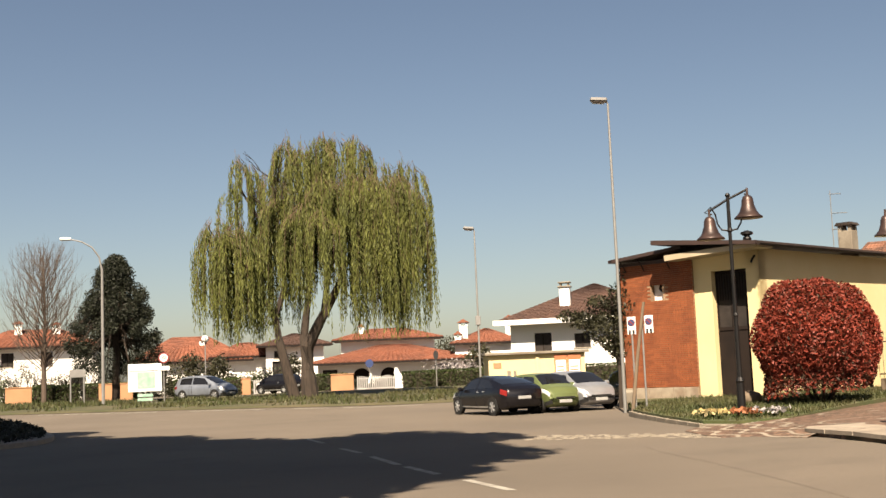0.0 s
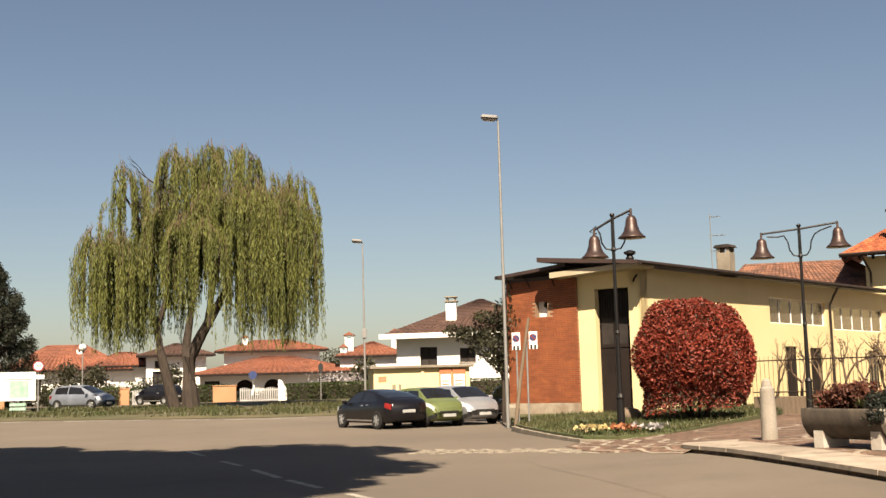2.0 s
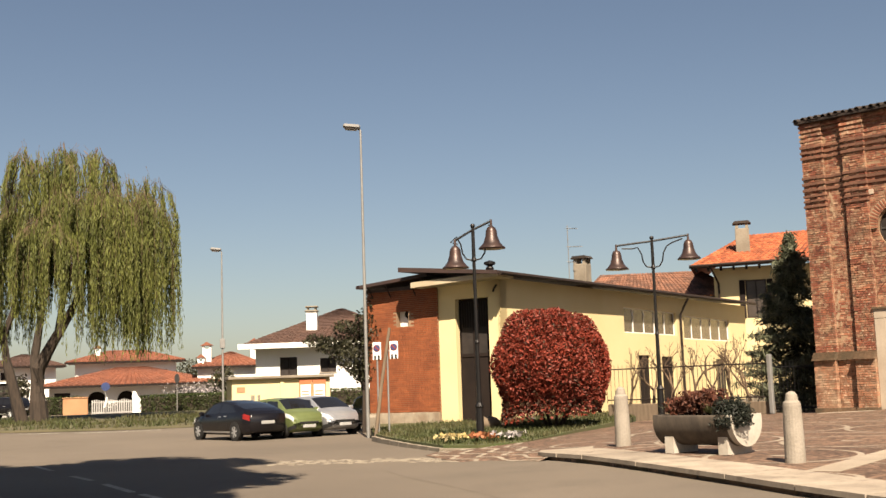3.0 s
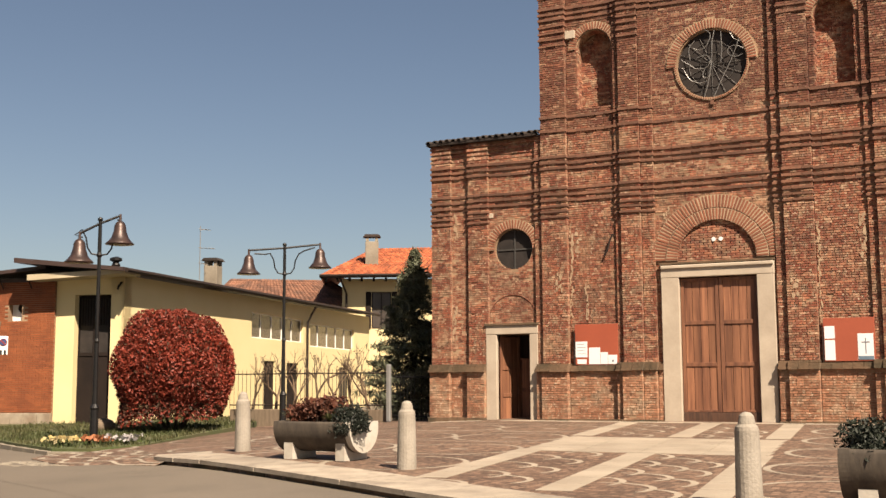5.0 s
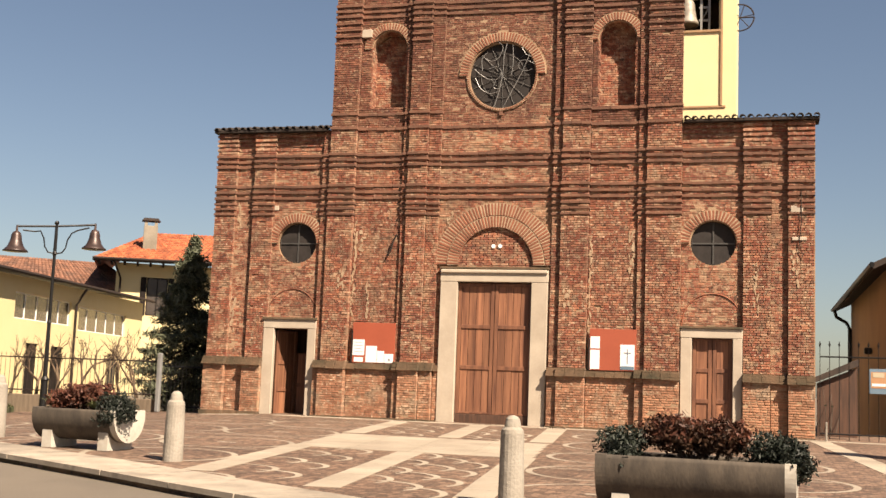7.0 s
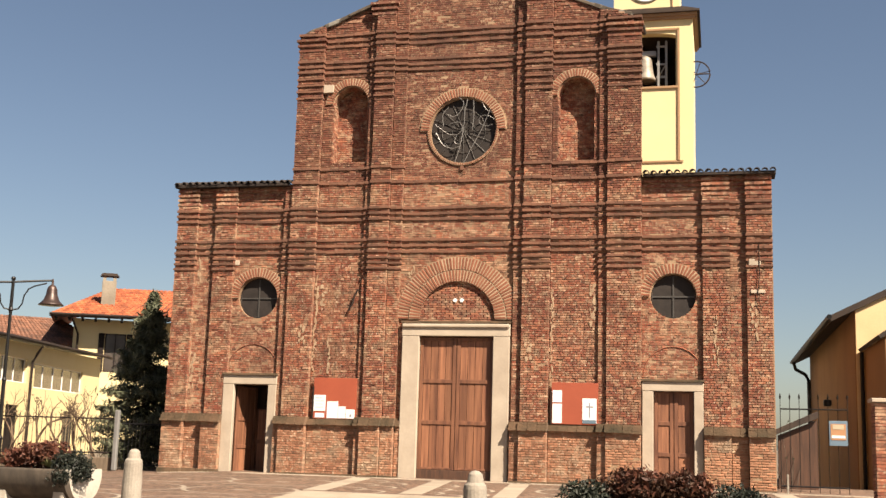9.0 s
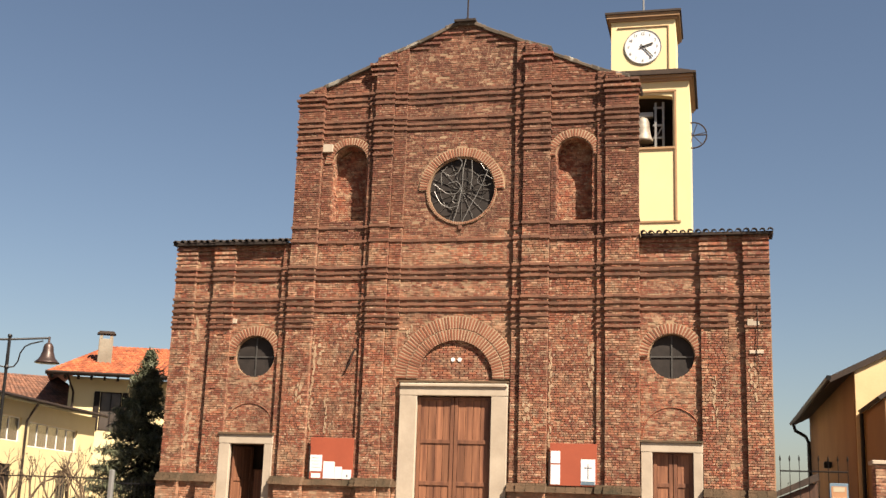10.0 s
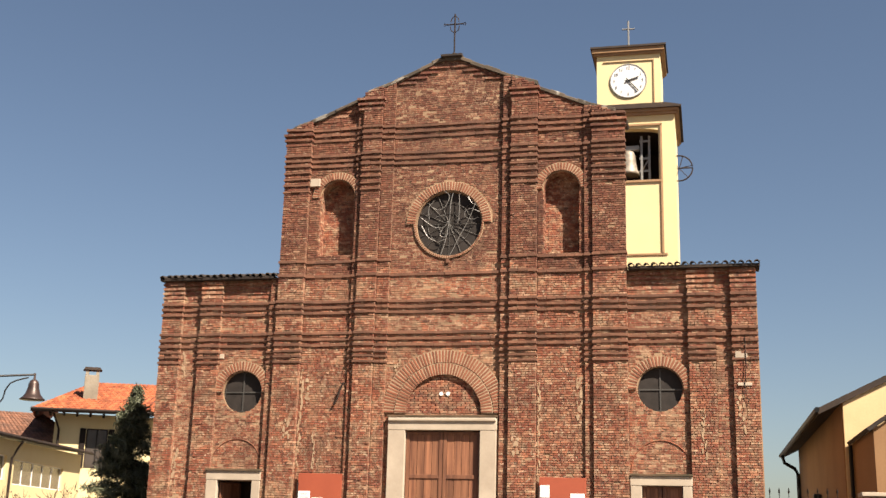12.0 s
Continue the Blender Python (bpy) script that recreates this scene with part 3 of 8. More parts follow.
for xd, ya in ((-9.75, 15.65), (-7.45, 14.65), (-5.3, 13.6)):
    for y0, y1 in ((ya, 21.0), (25.2, 31.1)):
        slab_band(band_x(xd, y0), y0, band_x(xd, y1), y1, 0.52)
for y in (21.3, 22.1, 22.9, 23.7, 24.5):
    slab_band(band_x(-9.95, y), y, band_x(-5.1, y), y, 0.79, step=1.2)
slab_band(1.45, 31.0, 2.75, 18.5, 0.5)
slab_band(-16.0, 30.9, 4.5, 30.98, 0.4, step=1.3)
slab_band(-22.6, 29.4, -19.9, 22.6, 0.3)

# pale arcs set into the setts: scallops between the bands, ring patterns on either side
def scallop(g, tx, ty, rx=0.76, ry=0.66, w=0.055):
    """A quarter ring that swells towards its tip."""
    pts = [(tx - rx + rx * math.cos(radians(a)), ty + ry * math.sin(radians(a))) for a in range(104, -34, -8)]
    r = ribbon(pts, lambda u: 0.055 + w * max(0.0, math.sin(math.pi * u ** 1.4)))
    g.add(r.v, r.f)


g = Geo()
for y0, n in ((16.31, 4), (26.1, 3)):
    for row in range(n):
        y = y0 + 1.53 * row
        left = band_x(-9.75, y) + 0.26
        scallop(g, left + 0.76, y)
        scallop(g, left + 1.42, y - 0.66)
        if row == 0 or y > 20:
            scallop(g, left + 0.74, y - 1.5 if row == 0 and y < 20 else y + 0.05, w=0.05)
        y = y0 - 0.46 + 1.42 * row
        left = band_x(-7.45, y) + 0.26
        scallop(g, left + 0.42, y, 0.5)
        scallop(g, left + 1.08, y - 0.66)
        scallop(g, left + 1.6, y - 1.3, 0.56)
for row in range(9):
    for k in range(4):
        scallop(g, 3.9 + 0.8 * k, 17.2 + row * 1.45 - 0.6 * k, 0.74, 0.66)
g.ob("sett_scallop", M["pale_stone"], square, "pale stone scallops set into the setts", "stuff")


def ring(g, x, y, r, w=0.1):
    pts = [(x + r * math.cos(a), y + r * math.sin(a)) for a in [i * math.tau / 44 for i in range(45)]]
    q = ribbon(pts, lambda u: w * (0.75 + 0.45 * math.cos(u * math.tau) ** 2))
    g.add(q.v, q.f)
    q = ribbon([(x - 0.2, y), (x + 0.2, y - 0.02)], 0.16)
    g.add(q.v, q.f)


g = Geo()
for x, y in ((-9.95, 17.75), (-10.2, 20.85), (-10.55, 24.3), (-10.85, 27.6), (-12.95, 20.6), (-13.2, 23.95), (-13.5, 27.3), (-12.4, 18.3),
             (-15.7, 20.5), (-15.95, 23.8), (-16.2, 27.1), (-18.55, 23.9), (-18.8, 27.2), (-2.4, 18.86), (-2.62, 21.95), (-2.82, 25.05), (-3.04, 28.1), (-2.1, 15.8),
             (0.2, 19.0), (0.0, 22.1), (-0.2, 25.2), (-0.4, 28.3), (0.5, 15.9)):
    ring(g, x, y, 1.28 if y < 26 else 1.34)
for y in (19.3, 22.6, 25.95, 29.15):
    for xa, xb in ((-17.5, band_x(-10.2, y)), (band_x(-4.85, y), 1.3)):
        q = ribbon([(xa + (xb - xa) * i / 10, y + 0.03 * i) for i in range(11)], 0.075)
        g.add(q.v, q.f)
g.ob("sett_ring", M["pale_stone"], square, "pale rings set into the setts", "stuff")

# the paving runs out west of the kerb as a low apron before the grass
OUTER = [(-15.3, 17.3), (-17.5, 17.75), (-18.9, 18.4), (-20.3, 19.2), (-21.0, 20.3)]
INNER = [(-14.9, 17.75), (-15.9, 18.5), (-16.5, 19.2), (-18.1, 20.5), (-19.7, 22.3)]


def apron(u, v, lift=0.0):
    i = min(3, int(u * 4))
    f = u * 4 - i
    ox, oy = (OUTER[i][k] + (OUTER[i + 1][k] - OUTER[i][k]) * f for k in (0, 1))
    ix, iy = (INNER[i][k] + (INNER[i + 1][k] - INNER[i][k]) * f for k in (0, 1))
    return (ox + (ix - ox) * v, oy + (iy - oy) * v, 0.012 + (square_z(ix, iy) + 0.004 - 0.012) * v + lift)


g = Geo()
for i in range(13):
    g.v += [apron(i / 12, j / 4) for j in range(5)]
g.f += [(i * 5 + j, i * 5 + j + 1, i * 5 + j + 6, i * 5 + j + 5) for i in range(12) for j in range(4)]
g.ob("paved_apron", M["porphyry"], label="low apron of brown setts with pale arcs beside the grass", kind="structure")
g = Geo()
for v0, ph in ((0.1, 0.0), (0.34, 1.2), (0.58, 2.6), (0.82, 4.0)):
    k = len(g.v)
    for i in range(41):
        v = v0 + 0.07 * math.sin(i * 0.62 + ph)
        g.v += [apron(i / 40.01, v, 0.005), apron(i / 40.01, v + 0.06, 0.005)]
    g.f += [(k + 2 * i, k + 2 * i + 1, k + 2 * i + 3, k + 2 * i + 2) for i in range(40)]
g.ob("apron_arc", M["pale_stone"], label="wavy pale lines set into the apron", kind="structure")

# kerb: wide pale slabs on the edge with a worn riser below
for (ax, ay), (bx, by) in zip(KERB[:-1], KERB[1:]):
    d = Vector((bx - ax, by - ay))
    n = max(1, round(d.length / 1.25))
    u = d.normalized()
    nx, ny = -u.y, u.x
    if ny < 0:
        nx, ny = -nx, -ny
    for i in range(n):
        a, b = (i + 0.006) / n, (i + 0.994) / n
        o = RND.uniform(-0.015, 0.02)
        w = 1.05
        q = [(ax + d.x * a - nx * (0.06 + o), ay + d.y * a - ny * (0.06 + o)), (ax + d.x * b - nx * (0.06 + o), ay + d.y * b - ny * (0.06 + o)),
             (ax + d.x * b + nx * w, ay + d.y * b + ny * w), (ax + d.x * a + nx * w, ay + d.y * a + ny * w)]
        t = [(x, y, square_z(x, y) + 0.012 + o * 0.2) for x, y in q]
        lo = [(x, y, z - 0.075) for x, y, z in t]
        Geo().add(t + lo, [(0, 1, 2, 3), (0, 4, 5, 1), (1, 5, 6, 2), (2, 6, 7, 3), (3, 7, 4, 0), (4, 7, 6, 5)]).ob("kerb_slab", M["kerb_stone"], square)
g = Geo()
for (ax, ay), (bx, by) in zip(KERB[:-1], KERB[1:]):
    n = max(1, round(math.hypot(bx - ax, by - ay) / 0.8))
    for i in range(n):
        x0, y0, x1, y1 = ax + (bx - ax) * i / n, ay + (by - ay) * i / n, ax + (bx - ax) * (i + 0.97) / n, ay + (by - ay) * (i + 0.97) / n
        o = RND.uniform(-0.03, 0.03)
        z = max(0.03, square_z(x0, y0) - 0.07)
        g.add([(x0, y0 - o, -0.1), (x1, y1 - o, -0.1), (x1, y1 - o, z), (x0, y0 - o, z), (x0, y0 + 0.4, z), (x1, y1 + 0.4, z)], [(0, 1, 2, 3), (3, 2, 5, 4)])
g.ob("kerb_riser", M["moss_stone"], square, "dark worn kerb riser", "stuff")

# the asphalt runs up to the kerb in a shallow ramp
g = Geo()
for i, (x, y) in enumerate(KERB):
    ax, ay = KERB[max(0, i - 1)]
    bx, by = KERB[min(len(KERB) - 1, i + 1)]
    d = Vector((bx - ax, by - ay)).normalized()
    nx, ny = d.y, -d.x
    z = max(0.01, square_z(x, y) - 0.13)
    g.v += [(x - nx * 0.1, y - ny * 0.1, z), (x + nx * 0.5, y + ny * 0.5, z * 0.75), (x + nx * 3.2, y + ny * 3.2, 0.003)]
for i in range(len(KERB) - 1):
    for j in range(2):
        a = i * 3 + j
        g.f.append((a, a + 1, a + 4, a + 3))
g.ob("road_edge", M["asphalt"], label="asphalt ramped up to the kerb", kind="structure")

# grass corner in front of the yellow building
LAWN = [(-27.6, 23.9), (-26.1, 23.0), (-23.4, 21.6), (-21.0, 20.5), (-20.0, 20.75), (-19.55, 22.1), (-21.05, 26.2), (-22.3, 30.0), (-24.6, 34.5), (-28.9, 34.5), (-27.3, 29.7), (-33.0, 28.2)]
lawn_z = lambda x, y: 0.1 + 0.022 * max(0, y - 20.5)
flat(LAWN, lawn_z, 0.06, "lawn", M["grass"], "rough grass corner in front of the yellow building")
g = Geo()
while len(g.f) < 9000:
    x, y = RND.uniform(-30, -19.5), RND.uniform(20.5, 34)
    c = False
    for (ax, ay), (bx, by) in zip(LAWN, LAWN[1:] + LAWN[:1]):
        if (ay > y) != (by > y) and x < (bx - ax) * (y - ay) / (by - ay) + ax:
            c = not c
    if c:
        z = lawn_z(x, y) + 0.06
        a, h = RND.uniform(0, 6.28), RND.uniform(0.05, 0.15)
        w = 0.02
        g.add([(x - w * math.cos(a), y - w * math.sin(a), z - 0.01), (x + w * math.cos(a), y + w * math.sin(a), z - 0.01), (x + RND.gauss(0, 0.04), y + RND.gauss(0, 0.04), z + h)], [(0, 1, 2)])
g.ob("lawn_grass", M["blade"], label="blades of rough green grass", kind="stuff")
for (ax, ay), (bx, by) in zip(LAWN[0:5], LAWN[1:6]):
    n = max(1, round(math.hypot(bx - ax, by - ay) / 1.0))
    for i in range(n):
        p0 = Vector((ax + (bx - ax) * (i + 0.01) / n, ay + (by - ay) * (i + 0.01) / n))
        p1 = Vector((ax + (bx - ax) * (i + 0.99) / n, ay + (by - ay) * (i + 0.99) / n))
        m = pose(p0.x, p0.y, 0, 0, 0, math.degrees(math.atan2(p1.y - p0.y, p1.x - p0.x)))
        Geo().soft_box(0, (p1 - p0).length, -0.1, 0.03, -0.1, lawn_z(p0.x, p0.y) - 0.01, 0.012, m).ob("kerb_stone", M["concrete"], label="low stone kerb of the grass corner", kind="structure")

# the dark kerbed traffic island on the west side
IS = [(-41.7 + 8.2 * math.cos(a), 5.55 + 3.4 * math.sin(a)) for a in [i * math.tau / 36 for i in range(36)]]
flat(IS, lambda x, y: 0.0, 0.14, "traffic_island", M["kerb_stone"], "low kerbed traffic island")
g = Geo()
for _ in range(9000):
    a, r = RND.uniform(0, 6.28), math.sqrt(RND.random()) * 0.93
    x, y = -41.7 + 8.2 * r * math.cos(a), 5.55 + 3.4 * r * math.sin(a)
    leaves(g, [(x, y, 0.15 + RND.random() * 0.6 * (1 - r ** 4))], 0.16, 0.5)
g.ob("ground_cover", M["juniper"], label="low dark ground cover on the traffic island", kind="stuff")


# ---- the church ----
FY = 31.6         # plane of the facade
CX = -7.38         # its axis
PROUD = [(-16.3, -15.62, 0.12), (-15.62, -15.02, 0.0), (-15.02, -14.34, 0.12), (-14.34, -12.79, 0.0), (-12.79, -12.54, 0.1), (-12.54, -11.72, 0.2),
         (-11.72, -10.25, 0.03), (-10.25, -10.06, 0.105), (-10.06, -9.46, 0.21), (-9.46, -9.08, 0.1), (-9.08, -5.72, 0.0), (-5.72, -5.45, 0.105),
         (-5.45, -4.66, 0.21), (-4.66, -3.3, 0.03), (-3.3, -3.06, 0.105), (-3.06, -2.1, 0.2), (-2.1, -0.45, 0.0), (-0.45, 0.28, 0.12), (0.28, 0.72, 0.0), (0.72, 1.4, 0.12)]


def gable_z(x):
    """The stepped top of the nave front and the level tops of the aisles."""
    if x < -12.54 or x > -2.1:
        return 9.2
    d = abs(x - CX)
    prof = ((0.0, 16.0), (0.28, 16.0), (1.9, 15.29), (2.65, 15.04), (2.66, 14.9), (4.2, 14.25), (4.9, 14.05), (5.2, 13.7))
    for (a, za), (b, zb) in zip(prof, prof[1:]):
        if d <= b:
            return za + (zb - za) * (d - a) / (b - a)
    return 13.75


church = thing("church", pose(0, 0, 0), "weathered brown brick village church front with pilasters and string courses", "church")
OPEN = dict(
    main=[(-8.42, 0.4), (-6.25, 0.4), (-6.25, 4.63), (-8.42, 4.63)],
    left=[(-14.08, 0.4), (-13.0, 0.4), (-13.0, 3.15), (-14.08, 3.15)],
    right=[(-1.78, 0.4), (-0.7, 0.4), (-0.7, 3.18), (-1.78, 3.18)],
    oc_l=circle(-13.53, 5.74, 0.61), oc_r=circle(-1.245, 5.79, 0.61), rose=circle(-7.33, 10.75, 0.985, 56),
    tymp=circle(-7.34, 5.12, 1.08, 28, 0, 180),
    niche_l=[(-11.38, 9.86), (-10.3, 9.86)] + circle(-10.84, 11.7, 0.54, 16, 0, 180),
    niche_r=[(-4.5, 9.74), (-3.43, 9.74)] + circle(-3.965, 11.68, 0.535, 16, 0, 180))
DEPTH = dict(main=0.32, left=0.6, right=0.3, oc_l=0.3, oc_r=0.3, rose=0.3, tymp=0.085, niche_l=0.5, niche_r=0.5)


def inside(poly, x, z):
    c = False
    for (ax, az), (bx, bz) in zip(poly, poly[1:] + poly[:1]):
        if (az > z) != (bz > z) and x < (bx - ax) * (z - az) / (bz - az) + ax:
            c = not c
    return c


# front wall: mortar bed with its openings
outer = [(-16.28, 0.2), (1.42, 0.2), (1.42, 9.2), (-2.14, 9.2)]
outer += [(x, gable_z(x) - 0.03) for x in (-2.16, -2.5, -3.2, -4.7, -4.73, -5.5, -7.1, -7.66, -9.25, -10.02, -10.05, -11.6, -12.2, -12.5)] + [(-12.52, 9.2), (-16.28, 9.2)]
panel(outer, list(OPEN.values()), FY, DEPTH.values()).ob("front_wall", M["mortar"], church, "lime mortar bed between the bricks")
for x0, x1, p in PROUD:
    g = Geo()
    if p:
        top = min(gable_z(x0 + 0.02), gable_z(x1 - 0.02)) - 0.05
        if p == 0.03:
            n = OPEN["niche_l"] if x0 < CX else OPEN["niche_r"]
            q = panel([(x0, 0.3), (x1, 0.3), (x1, top), (x0, top)], [n], FY - p + 0.012, [p])
            g.add(q.v, q.f)
        else:
            g.box(x0 + 0.015, x1 - 0.015, FY - p + 0.012, FY + 0.05, 0.3, top)
        g.ob("pilaster_core", M["mortar"], church)
    base = Geo()
    for a, b in ((x0, x1),):
        for fa, fc in ((-8.92, -5.78), (-14.42, -12.74), (-2.08, -0.44)):
            if a < fa < b:
                b = fa
            elif a < fc < b:
                a = fc
            elif fa <= a and b <= fc:
                a = b
        if b - a > 0.03:
            base.box(a + 0.012, b - 0.012, FY - p - (0.16 if p > 0.08 else 0.1) + 0.004, FY - 0.001, 0.3, 2.03)
            base.ob("plinth_core", M["mortar"], church)

# brick courses over the whole front
BH, BL, J = 0.068, 0.205, 0.019
frame_box = [(-8.92, 0, -5.78, 5.05), (-14.42, 0, -12.74, 3.47), (-2.08, 0, -0.44, 3.48)]


def blocked(x, z, proud=False):
    for a, b, c, d in frame_box:
        if a < x < c and b < z < d:
            return True
    for k, poly in OPEN.items():
        if k not in ("main", "left", "right") and inside(poly, x, z):
            return True
    if proud:
        return False
    if (x - -7.34) ** 2 + (z - 5.12) ** 2 < 1.84 ** 2 and z > 5.1:
        return True
    for cx, cz, r in ((-13.53, 5.74, 0.93), (-1.245, 5.79, 0.93), (-7.33, 10.75, 1.34)):
        if (x - cx) ** 2 + (z - cz) ** 2 < r * r and (z > cz - 0.02 or (cx == -7.33 and (x - cx) ** 2 + (z - cz) ** 2 < 1.18)):
            return True
    for cx, cz, r in ((-10.84, 11.7, 0.82), (-3.965, 11.68, 0.82)):
        if (x - cx) ** 2 + (z - cz) ** 2 < r * r and z > cz:
            return True
    return False


singles = []
g, low, high = Geo(), Geo(), Geo()
z, course = 0.42, 0
while z < 16.2:
    for x0, x1, p in PROUD:
        w = x1 - x0
        n = max(1, round(w / BL))
        L = w / n
        cuts, c = [x0], x0 + (L * 0.5 if course % 2 else L) * RND.uniform(0.8, 1.15)
        while c < x1 - 0.06:
            cuts.append(c)
            c += L * (RND.uniform(0.9, 1.06) if RND.random() < 0.66 else RND.uniform(0.45, 0.6))
        cuts.append(x1)
        for a, b in zip(cuts, cuts[1:]):
            for fa, fb, fc, fd in frame_box:
                if z < fd:
                    if a < fa < b:
                        b = fa
                    elif a < fc < b:
                        a = fc
            zm = z + BH / 2
            while b - a > 0.03 and blocked(a + 0.012, zm, p > 0.08):
                a += 0.02
            while b - a > 0.03 and blocked(b - 0.012, zm, p > 0.08):
                b -= 0.02
            if b - a < 0.035 or z + BH > gable_z((a + b) / 2) or blocked((a + b) / 2, zm, p > 0.08):
                continue
            plinth = (0.16 if p > 0.08 else 0.1) if z < 2.02 else 0.0
            out = p + plinth + 0.002 + 0.014 * RND.random()
            if RND.random() < 0.08:
                out -= 0.018 * RND.random()
            box = (a + J / 2, b - J / 2, FY - out, FY - max(0.0, p - 0.3) + 0.02 if p else FY + 0.02, z + J / 2 + RND.uniform(-0.004, 0.005), z + BH - J * 0.35 + RND.uniform(-0.006, 0.003))
            if x0 > -3.1 and 0.42 <= z < 1.95 and len(singles) < 300 and not plinth == 0:
                singles.append(box)
            else:
                (low if plinth else high if z > 9.25 + 0.5 * noise.noise((a * 0.6, 3, 0)) else g).box(*box, open_back=True)
    z += BH
    course += 1
g.ob("brickwork", M["brick"], church, "weathered hand-made bricks in courses", "stuff")
high.ob("upper_brickwork", M["brick_upper"], church, "darker sooty bricks of the gable front", "stuff")
low.ob("plinth_brickwork", M["brick_low"], church, "paler salt-stained plinth bricks", "stuff")
for name in ("niche_l", "niche_r"):
    x0, x1 = OPEN[name][0][0], OPEN[name][1][0]
    bricks = Geo()
    z, c = OPEN[name][0][1], 0
    while z < 12.3:
        for i in range(7):
            a = x0 + (i - (0.5 if c % 2 else 0)) * 0.22
            if inside(OPEN[name], min(max(a + 0.1, x0 + 0.03), x1 - 0.03), z + 0.03) and min(x1, a + 0.21) > max(x0, a):
                o = RND.random() * 0.015
                bricks.box(max(x0, a), min(x1, a + 0.21), FY + 0.38 - o, FY + 0.55, z, z + 0.056, open_back=True)
        z += BH
        c += 1
    # toothed brick reveals and head
    z, c = OPEN[name][0][1], 0
    while z < OPEN[name][2][1]:
        for xa, sg in ((x0, 1), (x1, -1)):
            for k, (ya, yb_) in enumerate(((0.0, 0.2), (0.2, 0.4)) if c % 2 else ((0.0, 0.11), (0.11, 0.3), (0.3, 0.4))):
                t = RND.uniform(0.006, 0.03)
                bricks.box(min(xa - sg * 0.05, xa + sg * t), max(xa - sg * 0.05, xa + sg * t), FY + ya + 0.005 - (0.03 if k == 0 else 0), FY + yb_ - 0.005, z + 0.004, z + 0.06)
        z += BH
        c += 1
    (hx, hz), hr = ((x0 + x1) / 2, OPEN[name][2][1]), (x1 - x0) / 2
    for i in range(26):
        a = radians(180 * (i + 0.5) / 26)
        bricks.box(-0.028, 0.028, 0.0, 0.4, -0.012 - 0.01 * RND.random(), 0.04, Matrix.Translation((hx + hr * math.cos(a), FY, hz + hr * math.sin(a))) @ Matrix.Rotation(math.pi / 2 - a, 4, "Y"))
    Geo().box(x0 - 0.1, x1 + 0.1, FY + 0.51, FY + 0.6, 9.7, 12.5).ob("niche_core", M["mortar"], church)
    bricks.ob("niche_back", M["brick"], church, "toothed brick lining of a round-headed blind niche", "stuff")
bricks = Geo()
z, c = 5.13, 0
while z < 6.2:
    for i in range(12):
        a = -8.7 + i * 0.25 - (0.12 if c % 2 else 0)
        if (a + 7.46) ** 2 + (z - 5.09) ** 2 < 1.27 ** 2:
            bricks.box(a, a + 0.228, FY - RND.random() * 0.012, FY + 0.3, z, z + 0.056, open_back=True)
    z += BH
    c += 1
bricks.ob("tympanum", M["brick"], church, "red brick infill of the blind arch over the main door", "stuff")
for x in (-7.42, -7.22):
    Geo().lathe([(0.06, 0), (0.06, 0.02), (0.0, 0.02)], 12, pose(x, FY - 0.008, 5.68, 90)).ob("white_rosette", M["paper"], church)

# arches of bricks on edge
def arch(cx, cz, r0, r1, a0, a1, n, out, name):
    g = Geo().soft_box(-0.03, 0.03, -0.05, 0.05, 0.008, r1 - r0 - 0.012, 0.006)
    me = g.mesh(name, M["arch_brick"])
    bed, k = Geo(), 2 * n + 2
    for dy in (0.0, 0.06):
        for r in (r0 + 0.004, r1 - 0.004):
            bed.v += [(cx + r * math.cos(radians(a0 + (a1 - a0) * i / (k - 1))), FY - out - 0.047 + dy, cz + r * math.sin(radians(a0 + (a1 - a0) * i / (k - 1)))) for i in range(k)]
    bed.f += [(i, i + 1, k + i + 1, k + i) for i in range(k - 1)] + [(k + i, k + i + 1, 3 * k + i + 1, 3 * k + i) for i in range(k - 1)]
    bed.ob("arch_bed", M["lime"], church)
    for i in range(n):
        a = radians(a0 + (a1 - a0) * (i + 0.5) / n)
        s = (a1 - a0) / n * math.pi / 180 * (r0 + r1) / 2 / 0.076 * RND.uniform(0.72, 0.88)
        o = new(name, me)
        o.parent = church
        o.matrix_world = Matrix.Translation((cx + r0 * math.cos(a), FY - out - RND.random() * 0.01, cz + r0 * math.sin(a))) @ Matrix.Rotation(math.pi / 2 - a, 4, "Y") @ Matrix.Diagonal((s, 1, 1, 1))


arch(-7.34, 5.12, 1.1, 1.44, 0, 180, 46, 0.045, "voussoir")
arch(-7.34, 5.12, 1.45, 1.82, 0, 180, 56, 0.022, "voussoir")
arch(-7.33, 10.75, 1.02, 1.3, 0, 180, 44, 0.0, "voussoir")
arch(-7.33, 10.75, 1.0, 1.075, 180, 360, 48, 0.0, "voussoir")
arch(-13.53, 5.74, 0.63, 0.92, 0, 180, 27, 0.02, "voussoir")
arch(-1.245, 5.79, 0.63, 0.92, 0, 180, 27, 0.02, "voussoir")
arch(-10.84, 11.7, 0.56, 0.8, 0, 180, 25, 0.03, "voussoir")
arch(-3.965, 11.68, 0.555, 0.8, 0, 180, 25, 0.03, "voussoir")
